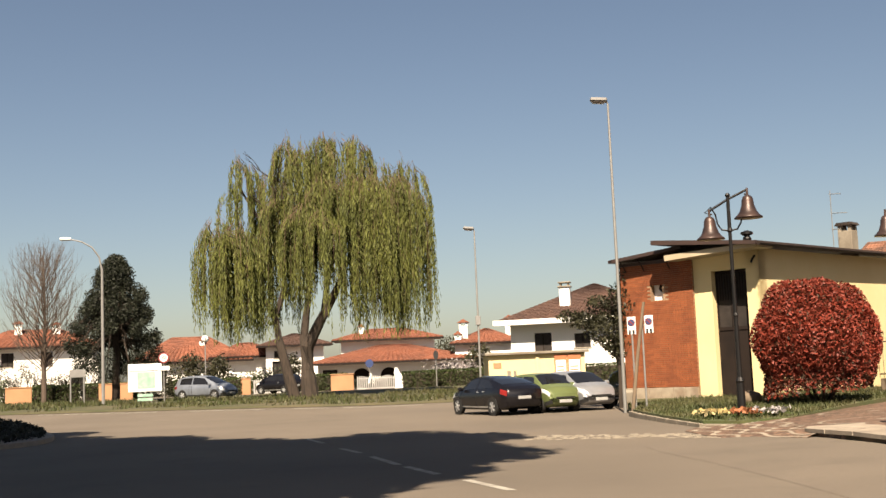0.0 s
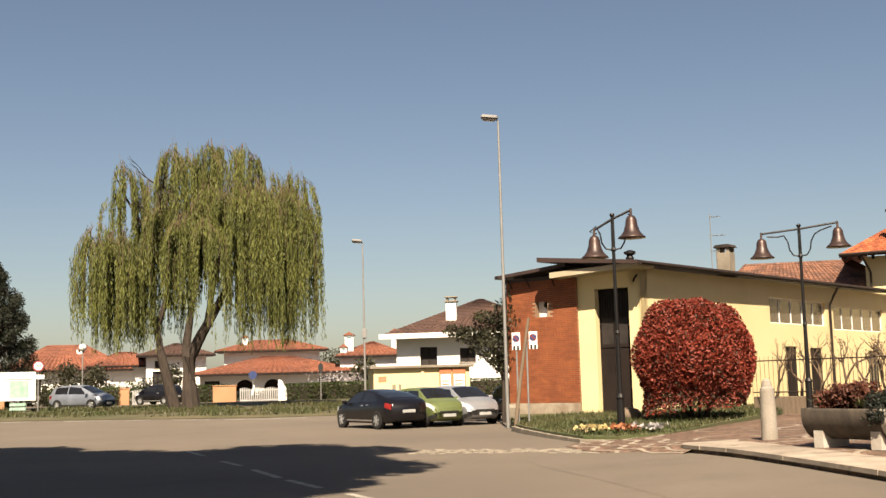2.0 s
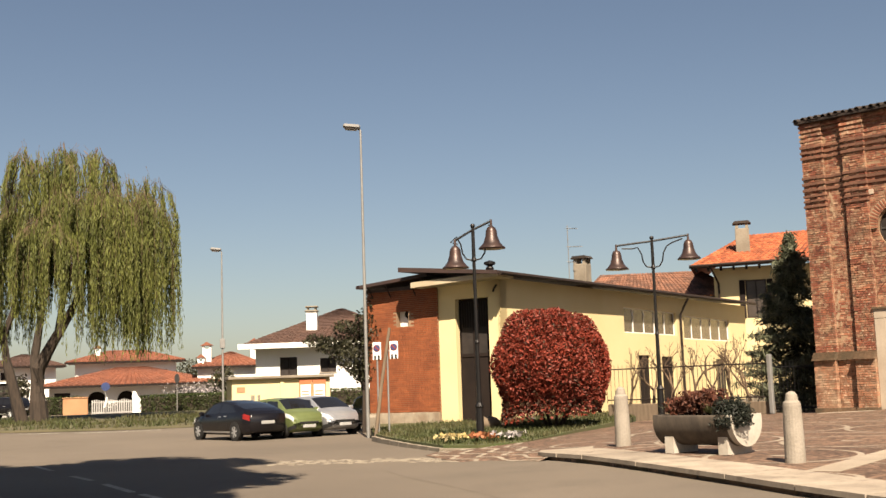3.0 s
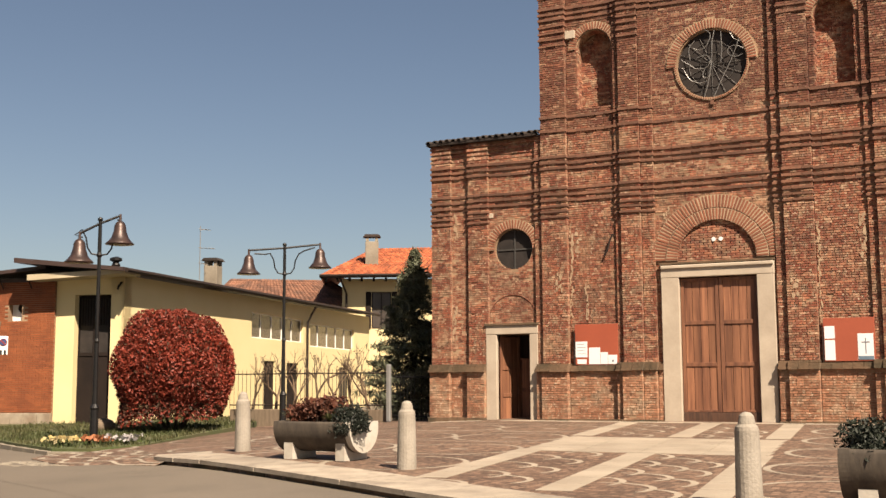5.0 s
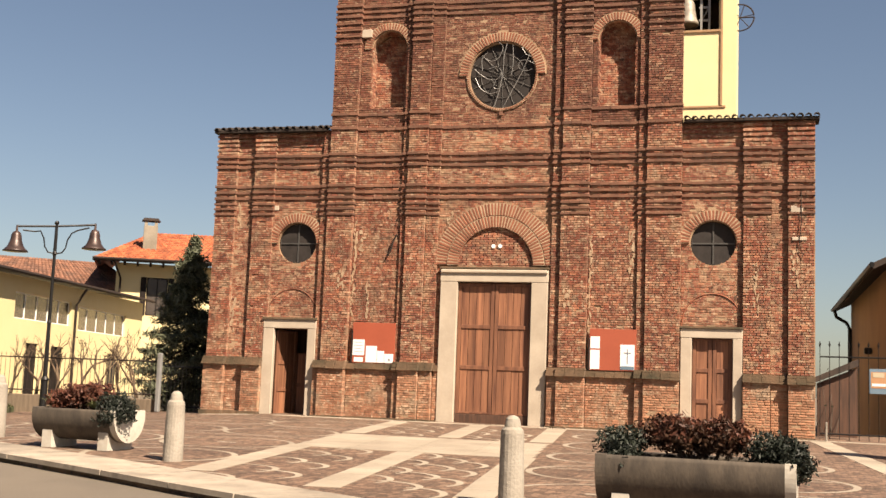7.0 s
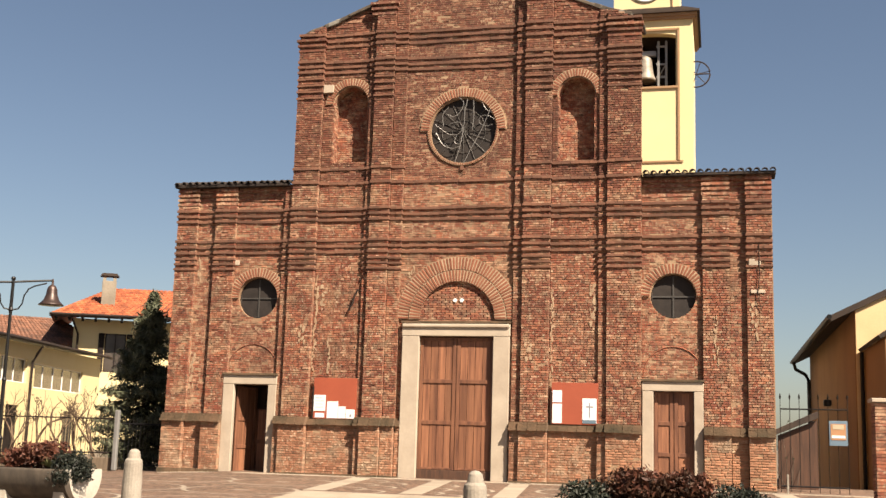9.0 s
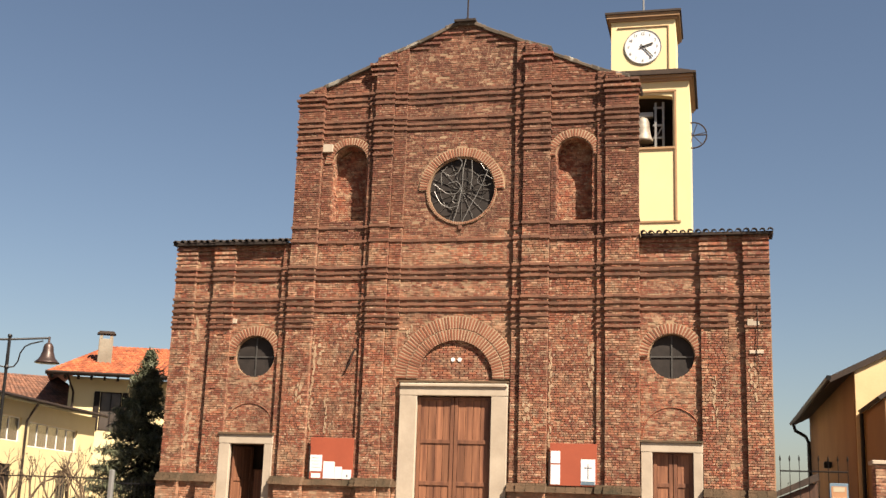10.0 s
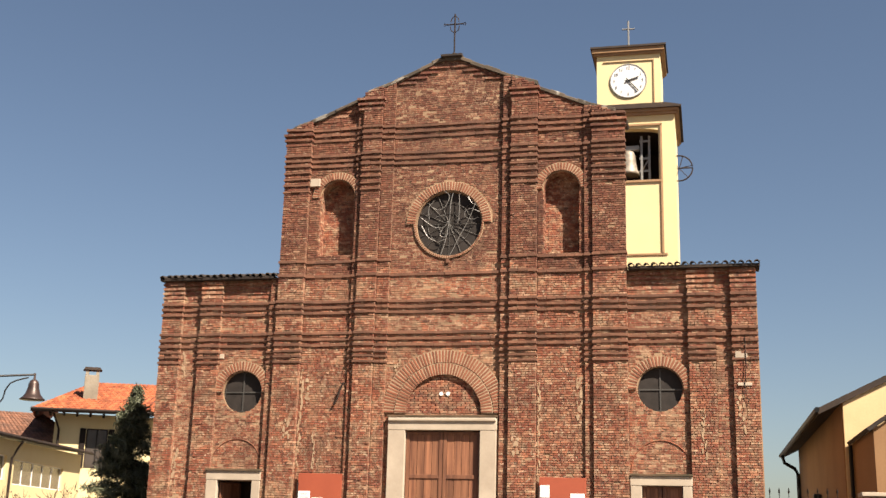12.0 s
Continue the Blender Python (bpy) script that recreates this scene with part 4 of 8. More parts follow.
# relieving arches over the side doors, faint
for cx, cz, r in ((-13.58, 3.55, 0.8), (-1.25, 3.6, 0.8)):
    g = Geo()
    pts = [(cx + r * math.cos(radians(a)), FY - 0.016, cz + r * math.sin(radians(a))) for a in range(0, 181, 9)]
    g.tube(pts, 0.014, 4)
    g.ob("relieving_arch", M["arch_brick"], church)

# string courses, plinth moulding: they run round every pilaster
def course_line(z, h, over, mat, xs=(-16.3, 1.41), name="string_course", only=None):
    g = Geo()
    for x0, x1, p in PROUD:
        if x0 < xs[0] - 0.01 or x1 > xs[1] + 0.01 or (only and p < only):
            continue
        if z + h > gable_z((x0 + x1) / 2):
            continue
        e = 0.018 if p > 0.08 else 0
        segs = [(x0 - e, x1 + e)]
        for a, b, c, d in frame_box:
            if b < z < d:
                segs = [s for q in segs for s in ((q[0], min(q[1], a)), (max(q[0], c), q[1])) if s[1] - s[0] > 0.02]
        for a, b in segs:
            n = max(1, round((b - a) / 0.27))
            for i in range(n):
                u, v = a + (b - a) * i / n, a + (b - a) * (i + 1) / n
                o = over + RND.uniform(-0.012, 0.01)
                dz = RND.uniform(-0.006, 0.006) + 0.022 * noise.noise((u * 0.7, z * 2.0, 1.0))
                g.box(u + 0.003, v - 0.003, FY - p - o - (0.06 if z < 2.3 and p > 0.08 else 0), FY + 0.02, z + dz, z + h + dz)
    g.ob(name, mat, church, kind="stuff")


for z in (7.08, 7.26, 7.44, 8.05, 8.22, 8.39):
    course_line(z, 0.075, 0.046, M["string_brick"])
course_line(6.58, 0.06, 0.045, M["string_brick"], only=0.08)
course_line(6.74, 0.06, 0.042, M["string_brick"], only=0.08)
course_line(6.9, 0.06, 0.042, M["string_brick"], only=0.08)
course_line(9.18, 0.08, 0.045, M["string_brick"], (-12.54, -2.1))
course_line(9.62, 0.07, 0.04, M["string_brick"], (-12.54, -2.1), only=0.02)
for z in (12.66, 12.83, 13.0, 13.5, 13.68, 13.86):
    course_line(z, 0.075, 0.046, M["string_brick"], (-12.54, -2.1))
for z in (11.85, 12.05, 12.25, 12.45):
    course_line(z, 0.055, 0.042, M["string_brick"], (-12.54, -2.1), only=0.15)
course_line(2.02, 0.07, 0.2, M["moss_stone"], name="plinth_moulding")
course_line(2.09, 0.1, 0.14, M["moss_stone"], name="plinth_moulding")
course_line(2.19, 0.06, 0.07, M["moss_stone"], name="plinth_moulding")
course_line(0.36, 0.28, 0.185, M["moss_stone"], name="base_course")
for z in (8.6, 8.74, 8.88, 9.02):
    course_line(z, 0.075, 0.012 + (z - 8.5) * 0.1, M["brick"], (-16.3, -12.78), "cornice")
    course_line(z, 0.075, 0.012 + (z - 8.5) * 0.1, M["brick"], (-2.1, 1.41), "cornice")

# coping along the gable: stone and brick steps
g = Geo()
x = -12.54
while x < -2.1:
    w = RND.uniform(0.34, 0.5)
    xm = min(x + w / 2, -2.15)
    slope = math.degrees(math.atan2(gable_z(xm + 0.1) - gable_z(xm - 0.1), 0.2))
    slope = max(-30, min(30, slope))
    g.soft_box(-w / 2 - 0.03, w / 2 + 0.03, -0.08 - 0.07 * RND.random(), 0.6, -0.03 - 0.03 * RND.random(), 0.05 + 0.04 * RND.random(), 0.016, pose(xm, FY, gable_z(xm), 0, -slope, 0))
    x += w - 0.02
g.ob("coping", M["coping"], church, "lichened stone coping on the gable", "stuff")
g = Geo()
for s in (-1, 1):
    for d in (0.4, 0.75, 1.1, 1.45, 2.9, 3.25, 3.6, 3.95):
        z = gable_z(CX + s * d) - 0.14
        g.box(CX + s * d - 0.36, CX + s * d + 0.36, FY - 0.05, FY + 0.1, z - 0.07, z)
for a, b in ((-12.62, -11.66), (-10.28, -9.4), (-5.52, -4.6), (-3.12, -2.04)):
    zt = min(gable_z(a + 0.1), gable_z(b - 0.1))
    for k in range(3):
        g.box(a + 0.03 * k, b - 0.03 * k, FY - 0.29 + 0.03 * k, FY + 0.1, zt - 0.09 - 0.16 * k, zt - 0.02 - 0.16 * k)
Geo().box(CX - 0.3, CX + 0.37, FY - 0.2, FY + 0.3, 16.06, 16.13).ob("gable_cap", M["tile_dark"], church)
g.ob("gable_step", M["brick_upper"], church, "brick steps under the coping", "stuff")

# curved tiles along the aisle tops
tile = Geo()
n = 7
pts = [(0.085 * math.cos(math.pi * i / n), 0.085 * math.sin(math.pi * i / n)) for i in range(n + 1)]
inn = [(0.065 * math.cos(math.pi * i / n), 0.065 * math.sin(math.pi * i / n)) for i in range(n + 1)]
k = n + 1
tile.v += [(x, -0.3, z) for x, z in pts] + [(x, 0.35, z + 0.12) for x, z in pts] + [(x, -0.3, z) for x, z in inn] + [(x, 0.35, z + 0.12) for x, z in inn]
tile.f += [(i, i + 1, k + i + 1, k + i) for i in range(n)] + [(2 * k + i, 3 * k + i, 3 * k + i + 1, 2 * k + i + 1) for i in range(n)] + [(i, 2 * k + i, 2 * k + i + 1, i + 1) for i in range(n)]
tile_mesh = tile.mesh("roof_tile", M["tile_dark"])
for a, b in ((-16.42, -12.62), (-2.08, 1.55)):
    Geo().box(a + 0.02, b - 0.02, FY - 0.26, FY + 0.5, 9.16, 9.235).ob("eave_slab", M["tile_dark"], church)
    x = a + 0.1
    while x < b:
        o = new("roof_tile", tile_mesh)
        o.parent = church
        o.matrix_world = pose(x, FY + RND.uniform(-0.03, 0.03), 9.235 + RND.uniform(-0.01, 0.012), 0, 0, RND.uniform(-3, 3))
        x += 0.215

# body of the church behind its front
Geo().box(-10.4, -4.4, FY + 0.45, FY + 25, 0.2, 11.6).ob("nave_wall", M["ochre"], church)
Geo().prism([(-10.7, 11.6), (-4.1, 11.6), (CX, 14.2)], FY + 0.42, FY + 25.3).ob("nave_roof", M["tile_old"], church)
for a, b in ((-16.2, -12.46), (-2.19, 1.36)):
    Geo().box(a, b, FY + 1.85, FY + 14, 0.2, 8.6).ob("aisle_wall", M["ochre"], church)
    Geo().prism([(a - 0.05, 8.6), (b + 0.05, 8.6), (b + 0.05, 8.75), (a - 0.05, 8.75)], FY + 0.35, FY + 14.2).ob("aisle_roof", M["tile_old"], church)

# rose window: dark glass, iron star of bent bars in front
rose = Geo().lathe([(0.99, 0), (0.99, 0.02), (0, 0.02)], 56, pose(-7.33, FY + 0.12, 10.75, 90)).ob("rose_window", M["glass"], church, "round leaded window with bent pale bars")
g = Geo()
for i in range(8):
    a = i * math.pi / 8
    c, s = math.cos(a), math.sin(a)
    g.tube([(-7.33 - 0.97 * c, FY + 0.08, 10.75 - 0.97 * s), (-7.33 + 0.97 * c, FY + 0.08, 10.75 + 0.97 * s)], 0.008, 4)
for r in (0.34, 0.66):
    g.tube([(x, FY + 0.08, z) for x, z in circle(-7.33, 10.75, r, 32) + [(-7.33 + r, 10.75)]], 0.008, 4)
g.ob("leading", M["lead"], rose, kind="stuff")
g = Geo()
R = lambda x, z: Vector((-7.33 + x, FY - 0.03, 10.75 + z))


def bent(g, *pts, r=0.012):
    """A smoothly bent rod through the points."""
    q = [pts[0] * 2 - pts[1], *pts, pts[-1] * 2 - pts[-2]]
    out = []
    for a, b, c, d in zip(q, q[1:], q[2:], q[3:]):
        for i in range(6):
            u = i / 6
            out.append(0.5 * (2 * b + (c - a) * u + (2 * a - 5 * b + 4 * c - d) * u * u + (3 * b - a - 3 * c + d) * u ** 3))
    g.tube(out + [pts[-1]], r, 5)


bent(g, R(0.05, -1.0), R(0.3, -0.5), R(0.55, -0.02), R(0.75, 0.45), R(0.88, 0.85))
bent(g, R(-0.22, -0.98), R(-0.08, -0.5), R(0.02, 0.1), R(0.05, 0.6), R(0.12, 0.95))
bent(g, R(-0.85, 0.2), R(-0.6, 0.0), R(-0.4, -0.12), R(-0.15, -0.12), R(-0.02, 0.08), R(-0.15, 0.25), R(-0.4, 0.2))
bent(g, R(-0.5, 0.5), R(-0.3, 0.42), R(-0.1, 0.55), R(0.0, 0.85), R(-0.2, 1.05))
bent(g, R(-0.82, -0.05), R(-0.62, -0.4), R(-0.35, -0.55), R(-0.1, -0.5))
bent(g, R(0.9, 0.15), R(0.7, 0.1), R(0.5, 0.2), R(0.52, 0.38), R(0.72, 0.42), R(0.95, 0.3))
bent(g, R(0.55, 0.85), R(0.7, 0.6), R(0.95, 0.5))
bent(g, R(-0.6, 0.15), R(-0.62, 0.5), R(-0.45, 0.72))
bent(g, R(-0.18, -0.15), R(-0.25, -0.35), R(-0.12, -0.42), R(0.0, -0.3))
bent(g, R(0.3, 0.9), R(0.32, 0.4), R(0.28, 0.0))
g.ob("bent_grille", M["wire"], rose, "bent pale metal bars")
Geo().box(-7.38, -7.28, FY - 0.06, FY + 0.1, 9.54, 9.66).ob("rose_bracket", M["string_brick"], church)

for cx, cz in ((-13.53, 5.74), (-1.245, 5.79)):
    oc = Geo().lathe([(0.61, 0), (0.61, 0.02), (0, 0.02)], 40, pose(cx, FY + 0.12, cz, 90)).ob("round_window", M["glass"], church, "round leaded window in shadowed reveal")
    g = Geo()
    for i in (-3, 0, 3):
        u = i * 0.19
        h = math.sqrt(max(0, 0.6 ** 2 - u * u))
        t = 0.02 if i == 0 else 0.004
        g.box(cx + u - t, cx + u + t, FY + 0.075, FY + 0.095, cz - h, cz + h)
        g.box(cx - h, cx + h, FY + 0.073, FY + 0.093, cz + u - t, cz + u + t)
    g.ob("window_grille", M["lead"], oc, kind="stuff")
    Geo().lathe([(0.63, 0), (0.63, 0.05), (0.585, 0.05), (0.585, 0.0)], 40, pose(cx, FY + 0.12, cz, 90)).ob("window_ring", M["rust"], oc)


# door frames and doors
def stone_frame(x0, x1, top, ox0, ox1, otop, z0, cornice):
    fr = thing("door_frame", pose(0, 0, 0), "", "")
    fr.parent = church
    for a, b, nm in ((x0, ox0, "jamb"), (ox1, x1, "jamb")):
        Geo().soft_box(a, b, FY - 0.14, FY + 0.3, z0, otop, 0.012).ob(nm, M["white_stone"], fr)
    Geo().soft_box(x0 - 0.01, x1 + 0.01, FY - 0.145, FY + 0.3, otop + 0.003, top, 0.012).ob("lintel", M["white_stone"], fr)
    if cornice:
        Geo().soft_box(x0, x1, FY - 0.2, FY + 0.1, top - 0.12, top - 0.02, 0.02).ob("cornice", M["white_stone"], fr)
    Geo().box(x0 - 0.03, x1 + 0.03, FY - 0.19, FY + 0.1, top + 0.003, top + 0.06).ob("drip_moulding", M["moss_stone"], fr)
    Geo().soft_box(x0, x1, FY - 0.35, FY + 0.4, 0.3, z0 + 0.03, 0.01).ob("threshold", M["kerb_stone"], fr)


stone_frame(-8.93, -5.78, 5.0, -8.42, -6.25, 4.63, 0.56, True)
stone_frame(-14.43, -12.74, 3.42, -14.08, -13.0, 3.15, 0.5, False)
stone_frame(-2.08, -0.45, 3.44, -1.78, -0.7, 3.18, 0.62, False)


def leaf(x0, x1, z0, z1, y, rows, cols, m, parent):
    """A panelled door leaf made of stiles, rails and upright boards."""
    d = thing("door_leaf", m, "", "")
    d.parent = parent
    g = Geo()
    s = 0.1
    g.soft_box(x0, x0 + s, y - 0.03, y + 0.04, z0, z1, 0.006)
    g.soft_box(x1 - s, x1, y - 0.03, y + 0.04, z0, z1, 0.006)
    zs = [z0 + (z1 - z0) * r for r in rows]
    for z in zs:
        a, b = max(z0, z - 0.055), min(z1, z + 0.055)
        g.soft_box(x0 + s, x1 - s, y - 0.028, y + 0.04, a, b, 0.006)
    g.ob("rail", M["oak_rail"], d)
    for za, zb in zip(zs, zs[1:]):
        n = max(1, cols)
        for i in range(n):
            a, b = x0 + s + (x1 - x0 - 2 * s) * i / n, x0 + s + (x1 - x0 - 2 * s) * (i + 1) / n
            Geo().soft_box(a + 0.006, b - 0.006, y - RND.uniform(-0.002, 0.006), y + 0.03, za + 0.03, zb - 0.03, 0.006).ob("board", M["oak"], d)
    return d


main_door = thing("main_door", pose(0, 0, 0), "", "")
main_door.parent = church
for a, b in ((-8.41, -7.345), (-7.325, -6.26)):
    leaf(a, b, 0.86, 4.6, FY + 0.03, (0.0, 0.352, 0.665, 0.99), 4, pose(0, 0, 0), main_door)
Geo().soft_box(-8.41, -6.26, FY - 0.01, FY + 0.08, 0.58, 0.85, 0.01).ob("kick_board", M["oak_dark"], main_door)
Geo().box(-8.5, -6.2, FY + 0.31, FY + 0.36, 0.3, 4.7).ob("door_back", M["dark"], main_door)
right_door = thing("side_door", pose(0, 0, 0), "", "")
right_door.parent = church
for a, b in ((-1.77, -1.25), (-1.23, -0.71)):
    leaf(a, b, 0.65, 3.17, FY + 0.06, (0.0, 0.33, 0.66, 1.0), 1, pose(0, 0, 0), right_door)
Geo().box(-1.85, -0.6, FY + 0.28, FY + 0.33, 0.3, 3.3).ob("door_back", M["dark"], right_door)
left_door = thing("side_door", pose(0, 0, 0), "open side door with dark lobby behind", "")
left_door.parent = church
leaf(0, 0.95, 0.55, 3.1, 0.0, (0.0, 0.3, 0.62, 1.0), 2, pose(-14.06, FY + 0.06, 0, 0, 0, 74), left_door)
leaf(-13.86, -13.4, 0.5, 2.45, FY + 1.05, (0.0, 0.5, 1.0), 1, pose(0, 0, 0), left_door)
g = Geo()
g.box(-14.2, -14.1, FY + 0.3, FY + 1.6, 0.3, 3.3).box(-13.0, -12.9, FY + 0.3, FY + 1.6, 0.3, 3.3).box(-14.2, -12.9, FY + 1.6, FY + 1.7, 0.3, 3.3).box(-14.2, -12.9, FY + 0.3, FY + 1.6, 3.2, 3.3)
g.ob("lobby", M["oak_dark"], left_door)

# notice boards
def notice(x0, x1, z0, z1, sheets, base):
    b = thing("notice_board", pose(0, 0, 0), "flat terracotta-red notice panel with pinned white papers", "notice board", "notice boards on the church front")
    Geo().soft_box(x0, x1, base, base + 0.04, z0, z1, 0.004).ob("panel", M["red_panel"], b)
    Geo().box(x0 - 0.03, x0 + 0.015, base - 0.01, base + 0.12, z0, z1 - 0.25).ob("side_frame", M["rust"], b)
    Geo().box(x0 + 0.05, x1, base + 0.03, FY, z1 - 0.2, z1 - 0.14).ob("bracket", M["rust"], b)
    for a, c, u, v, ink in sheets:
        s = Geo().box(a, c, base - 0.006, base - 0.001, u, v).ob("sheet", M["paper"], b)
        if ink == 1:
            Geo().box(a + 0.12, c - 0.1, base - 0.009, base - 0.007, u + 0.05, u + 0.12).ob("print", M["ink"], s)
        elif ink == 2:
            for k in range(4):
                Geo().box(a + 0.05, c - 0.05 - 0.04 * (k % 2), base - 0.009, base - 0.007, u + 0.1 + k * 0.09, u + 0.112 + k * 0.09).ob("print", M["ink"], s)
        elif ink == 3:
            Geo().box((a + c) / 2 - 0.012, (a + c) / 2 + 0.012, base - 0.009, base - 0.007, u + 0.16, v - 0.12).ob("print", M["ink"], s)
            Geo().box((a + c) / 2 - 0.1, (a + c) / 2 + 0.1, base - 0.011, base - 0.0095, v - 0.24, v - 0.215).ob("print", M["ink"], s)
            Geo().box(a + 0.01, c - 0.01, base - 0.012, base - 0.0095, u + 0.01, u + 0.1).ob("print", M["ink_blue"], s)


notice(-11.55, -10.24, 2.2, 3.38, [(-11.53, -11.17, 2.42, 2.88, 2), (-11.48, -11.2, 2.23, 2.36, 0), (-11.12, -10.78, 2.22, 2.7, 0), (-10.77, -10.55, 2.22, 2.56, 0), (-10.54, -10.27, 2.22, 2.48, 1)], FY - 0.16)
notice(-4.56, -3.27, 2.22, 3.36, [(-4.53, -4.27, 2.82, 3.15, 0), (-4.53, -4.27, 2.25, 2.78, 0), (-3.7, -3.31, 2.25, 2.94, 3)], FY - 0.16)

# small things on the front: tie iron, white blocks, pipe, cross
g = Geo()
g.tube([(-10.62, FY - 0.12, 5.35), (-10.5, FY - 0.13, 5.55), (-10.42, FY - 0.13, 5.85), (-10.33, FY - 0.12, 6.0)], 0.03, 6)
g.ob("wall_tie", M["rust"], church)
for x0, x1, z0, z1, p in ((-11.72, -11.4, 12.05, 12.3, 0.14), (0.78, 1.1, 6.62, 6.8, 0.163), (0.82, 1.2, 5.86, 5.95, 0.161), (-14.35, -14.2, 6.75, 6.9, 0.03)):
    Geo().soft_box(x0, x1, FY - p, FY, z0, z1, 0.01).ob("pale_block", M["white_stone"], church)
# electric cable and white stucco streak
g = Geo()
g.tube([(1.05, FY - 0.175, 7.2), (1.06, FY - 0.175, 6.4), (1.0, FY - 0.175, 5.8), (1.1, FY - 0.175, 5.4)], 0.012, 4)
g.ob("cable", M["rust"], church)
cross = thing("iron_cross", pose(-7.3, FY, 16.15), "thin dark wrought-iron cross on the gable", "cross")
g = Geo()
g.tube([(0, 0, 0), (0, 0, 1.4)], 0.025, 6).tube([(-0.27, 0, 1.05), (0.27, 0, 1.05)], 0.022, 6)
for s in (-1, 1):
    g.tube([(s * 0.27, 0, 1.05), (s * 0.33, 0, 1.1), (s * 0.35, 0, 1.05), (s * 0.33, 0, 1.0), (s * 0.27, 0, 1.05)], 0.014, 4)
    g.tube([(0, 0, 0.75), (s * 0.12, 0, 0.85), (s * 0.14, 0, 0.98)], 0.014, 4)
    g.tube([(0, 0, 1.35), (s * 0.1, 0, 1.25), (s * 0.13, 0, 1.13)], 0.014, 4)
g.ob("cross_iron", M["rust"], cross)
Geo().lathe([(0.08, 0), (0.05, 0.08), (0.0, 0.1)], 8).ob("foot", M["rust"], cross)

# remains of lime wash in upright streaks
for x, z0, z1, w, p in ((-11.66, 3.6, 6.4, 0.1, 0.03), (-11.5, 5.5, 6.1, 0.22, 0.03), (-15.5, 6.2, 7.0, 0.1, 0.0), (-15.55, 3.0, 4.2, 0.16, 0.0), (-11.2, 3.5, 4.6, 0.08, 0.03), (-4.6, 3.2, 6.0, 0.08, 0.03),
                        (-8.75, 5.9, 6.7, 0.12, 0.0), (-3.45, 4.9, 6.2, 0.14, 0.03), (-0.1, 3.9, 5.2, 0.1, 0.12), (0.9, 4.6, 5.6, 0.16, 0.12), (-12.0, 4.3, 4.9, 0.14, 0.2), (-5.2, 4.0, 4.5, 0.2, 0.21)):
    n = max(4, round((z1 - z0) / BH / 2))
    g = Geo()
    for i in range(n):
        for _ in range(2):
            a, z = x + RND.uniform(-w, w) * 0.6, z0 + (z1 - z0) * (i + RND.random()) / n
            rx, rz = w * RND.uniform(0.12, 0.4), RND.uniform(0.03, 0.12)
            ring_ = [(a + rx * math.cos(q) * RND.uniform(0.6, 1.1), z + rz * math.sin(q) * RND.uniform(0.6, 1.1)) for q in [j * math.tau / 8 for j in range(8)]]
            g.prism(ring_, FY - p - 0.019 - 0.003 * RND.random(), FY - p)
    g.ob("lime_streak", M["lime"], church, "flaking pale lime wash on the bricks", "stuff")

# individually laid bricks of the plinth beside the eastern door
me_cache = {}
for box in singles:
    w, d, h = box[1] - box[0], box[3] - box[2], box[5] - box[4]
    key = (round(w, 2), round(d, 1))
    if key not in me_cache:
        me_cache[key] = Geo().soft_box(0, key[0], 0, max(0.06, key[1]), 0, h, 0.006).mesh("brick", M["brick_piece"])
    o = new("brick", me_cache[key])
    o.parent = church
    o.location = (box[0], box[2], box[4])


# ---- bell tower behind ----
TY = 50.0
tower = thing("bell_tower", pose(0, TY, 0), "pale yellow rendered bell tower with clock and open belfry", "bell tower")
k = TY / FY
tx0, tx1 = -3.33 * k, -0.67 * k
zz = lambda z: 1.7 + (z - 1.7) * k
cxm = (tx0 + tx1) / 2
ox0, ox1 = cxm - 1.42, cxm + 1.35
oz0, oz1 = zz(11.85), zz(13.32)
arch_o = [(ox0, oz0), (ox1, oz0)] + [(cxm - 0.03 + 1.385 * math.cos(radians(a)), oz1 + 0.02 + 0.16 * math.sin(radians(a))) for a in range(0, 181, 15)]
w = panel([(tx0, 0), (tx1, 0), (tx1, zz(13.82)), (tx0, zz(13.82))], [arch_o], 0, [0.45])
w.ob("shaft", M["tower_yellow"], tower)
Geo().box(tx0, tx0 + 0.3, 0.45, 4.2, 0, zz(13.82)).box(tx1 - 0.3, tx1, 0.45, 4.2, 0, zz(13.82)).box(tx0, tx1, 4.2, 4.4, 0, zz(13.82)).box(tx0 + 0.3, tx1 - 0.3, 0.5, 4.2, 0, oz0 - 0.05).ob("shaft_sides", M["tower_yellow"], tower)
# back and ceiling are coloured near-black for the belfry's inner shade
Geo().box(tx0 + 0.3, tx1 - 0.3, 3.9, 4.15, oz0, zz(13.8)).box(tx0 + 0.3, tx1 - 0.3, 0.5, 3.9, oz1 + 0.25, zz(13.8)).ob("belfry_back", M["dark"], tower)
Geo().prism([(cxm - 1.7, zz(9.6)), (cxm + 1.66, zz(9.6)), (cxm + 1.66, zz(9.65)), (cxm - 1.7, zz(9.65))], -0.05, 0.1).ob("sill_band", M["tower_trim"], tower)
for a, b, u, v in ((ox1 + 0.08, ox1 + 0.17, zz(9.65), zz(13.52)), (ox0 - 0.17, ox0 - 0.08, zz(9.65), zz(13.52)), (ox0 - 0.17, ox1 + 0.17, zz(13.5), zz(13.56)), (ox0 - 0.05, ox1 + 0.08, oz0 - 0.12, oz0 - 0.02)):
    Geo().box(a, b, -0.07, 0.05, u, v).ob("belfry_trim", M["tower_trim"], tower)
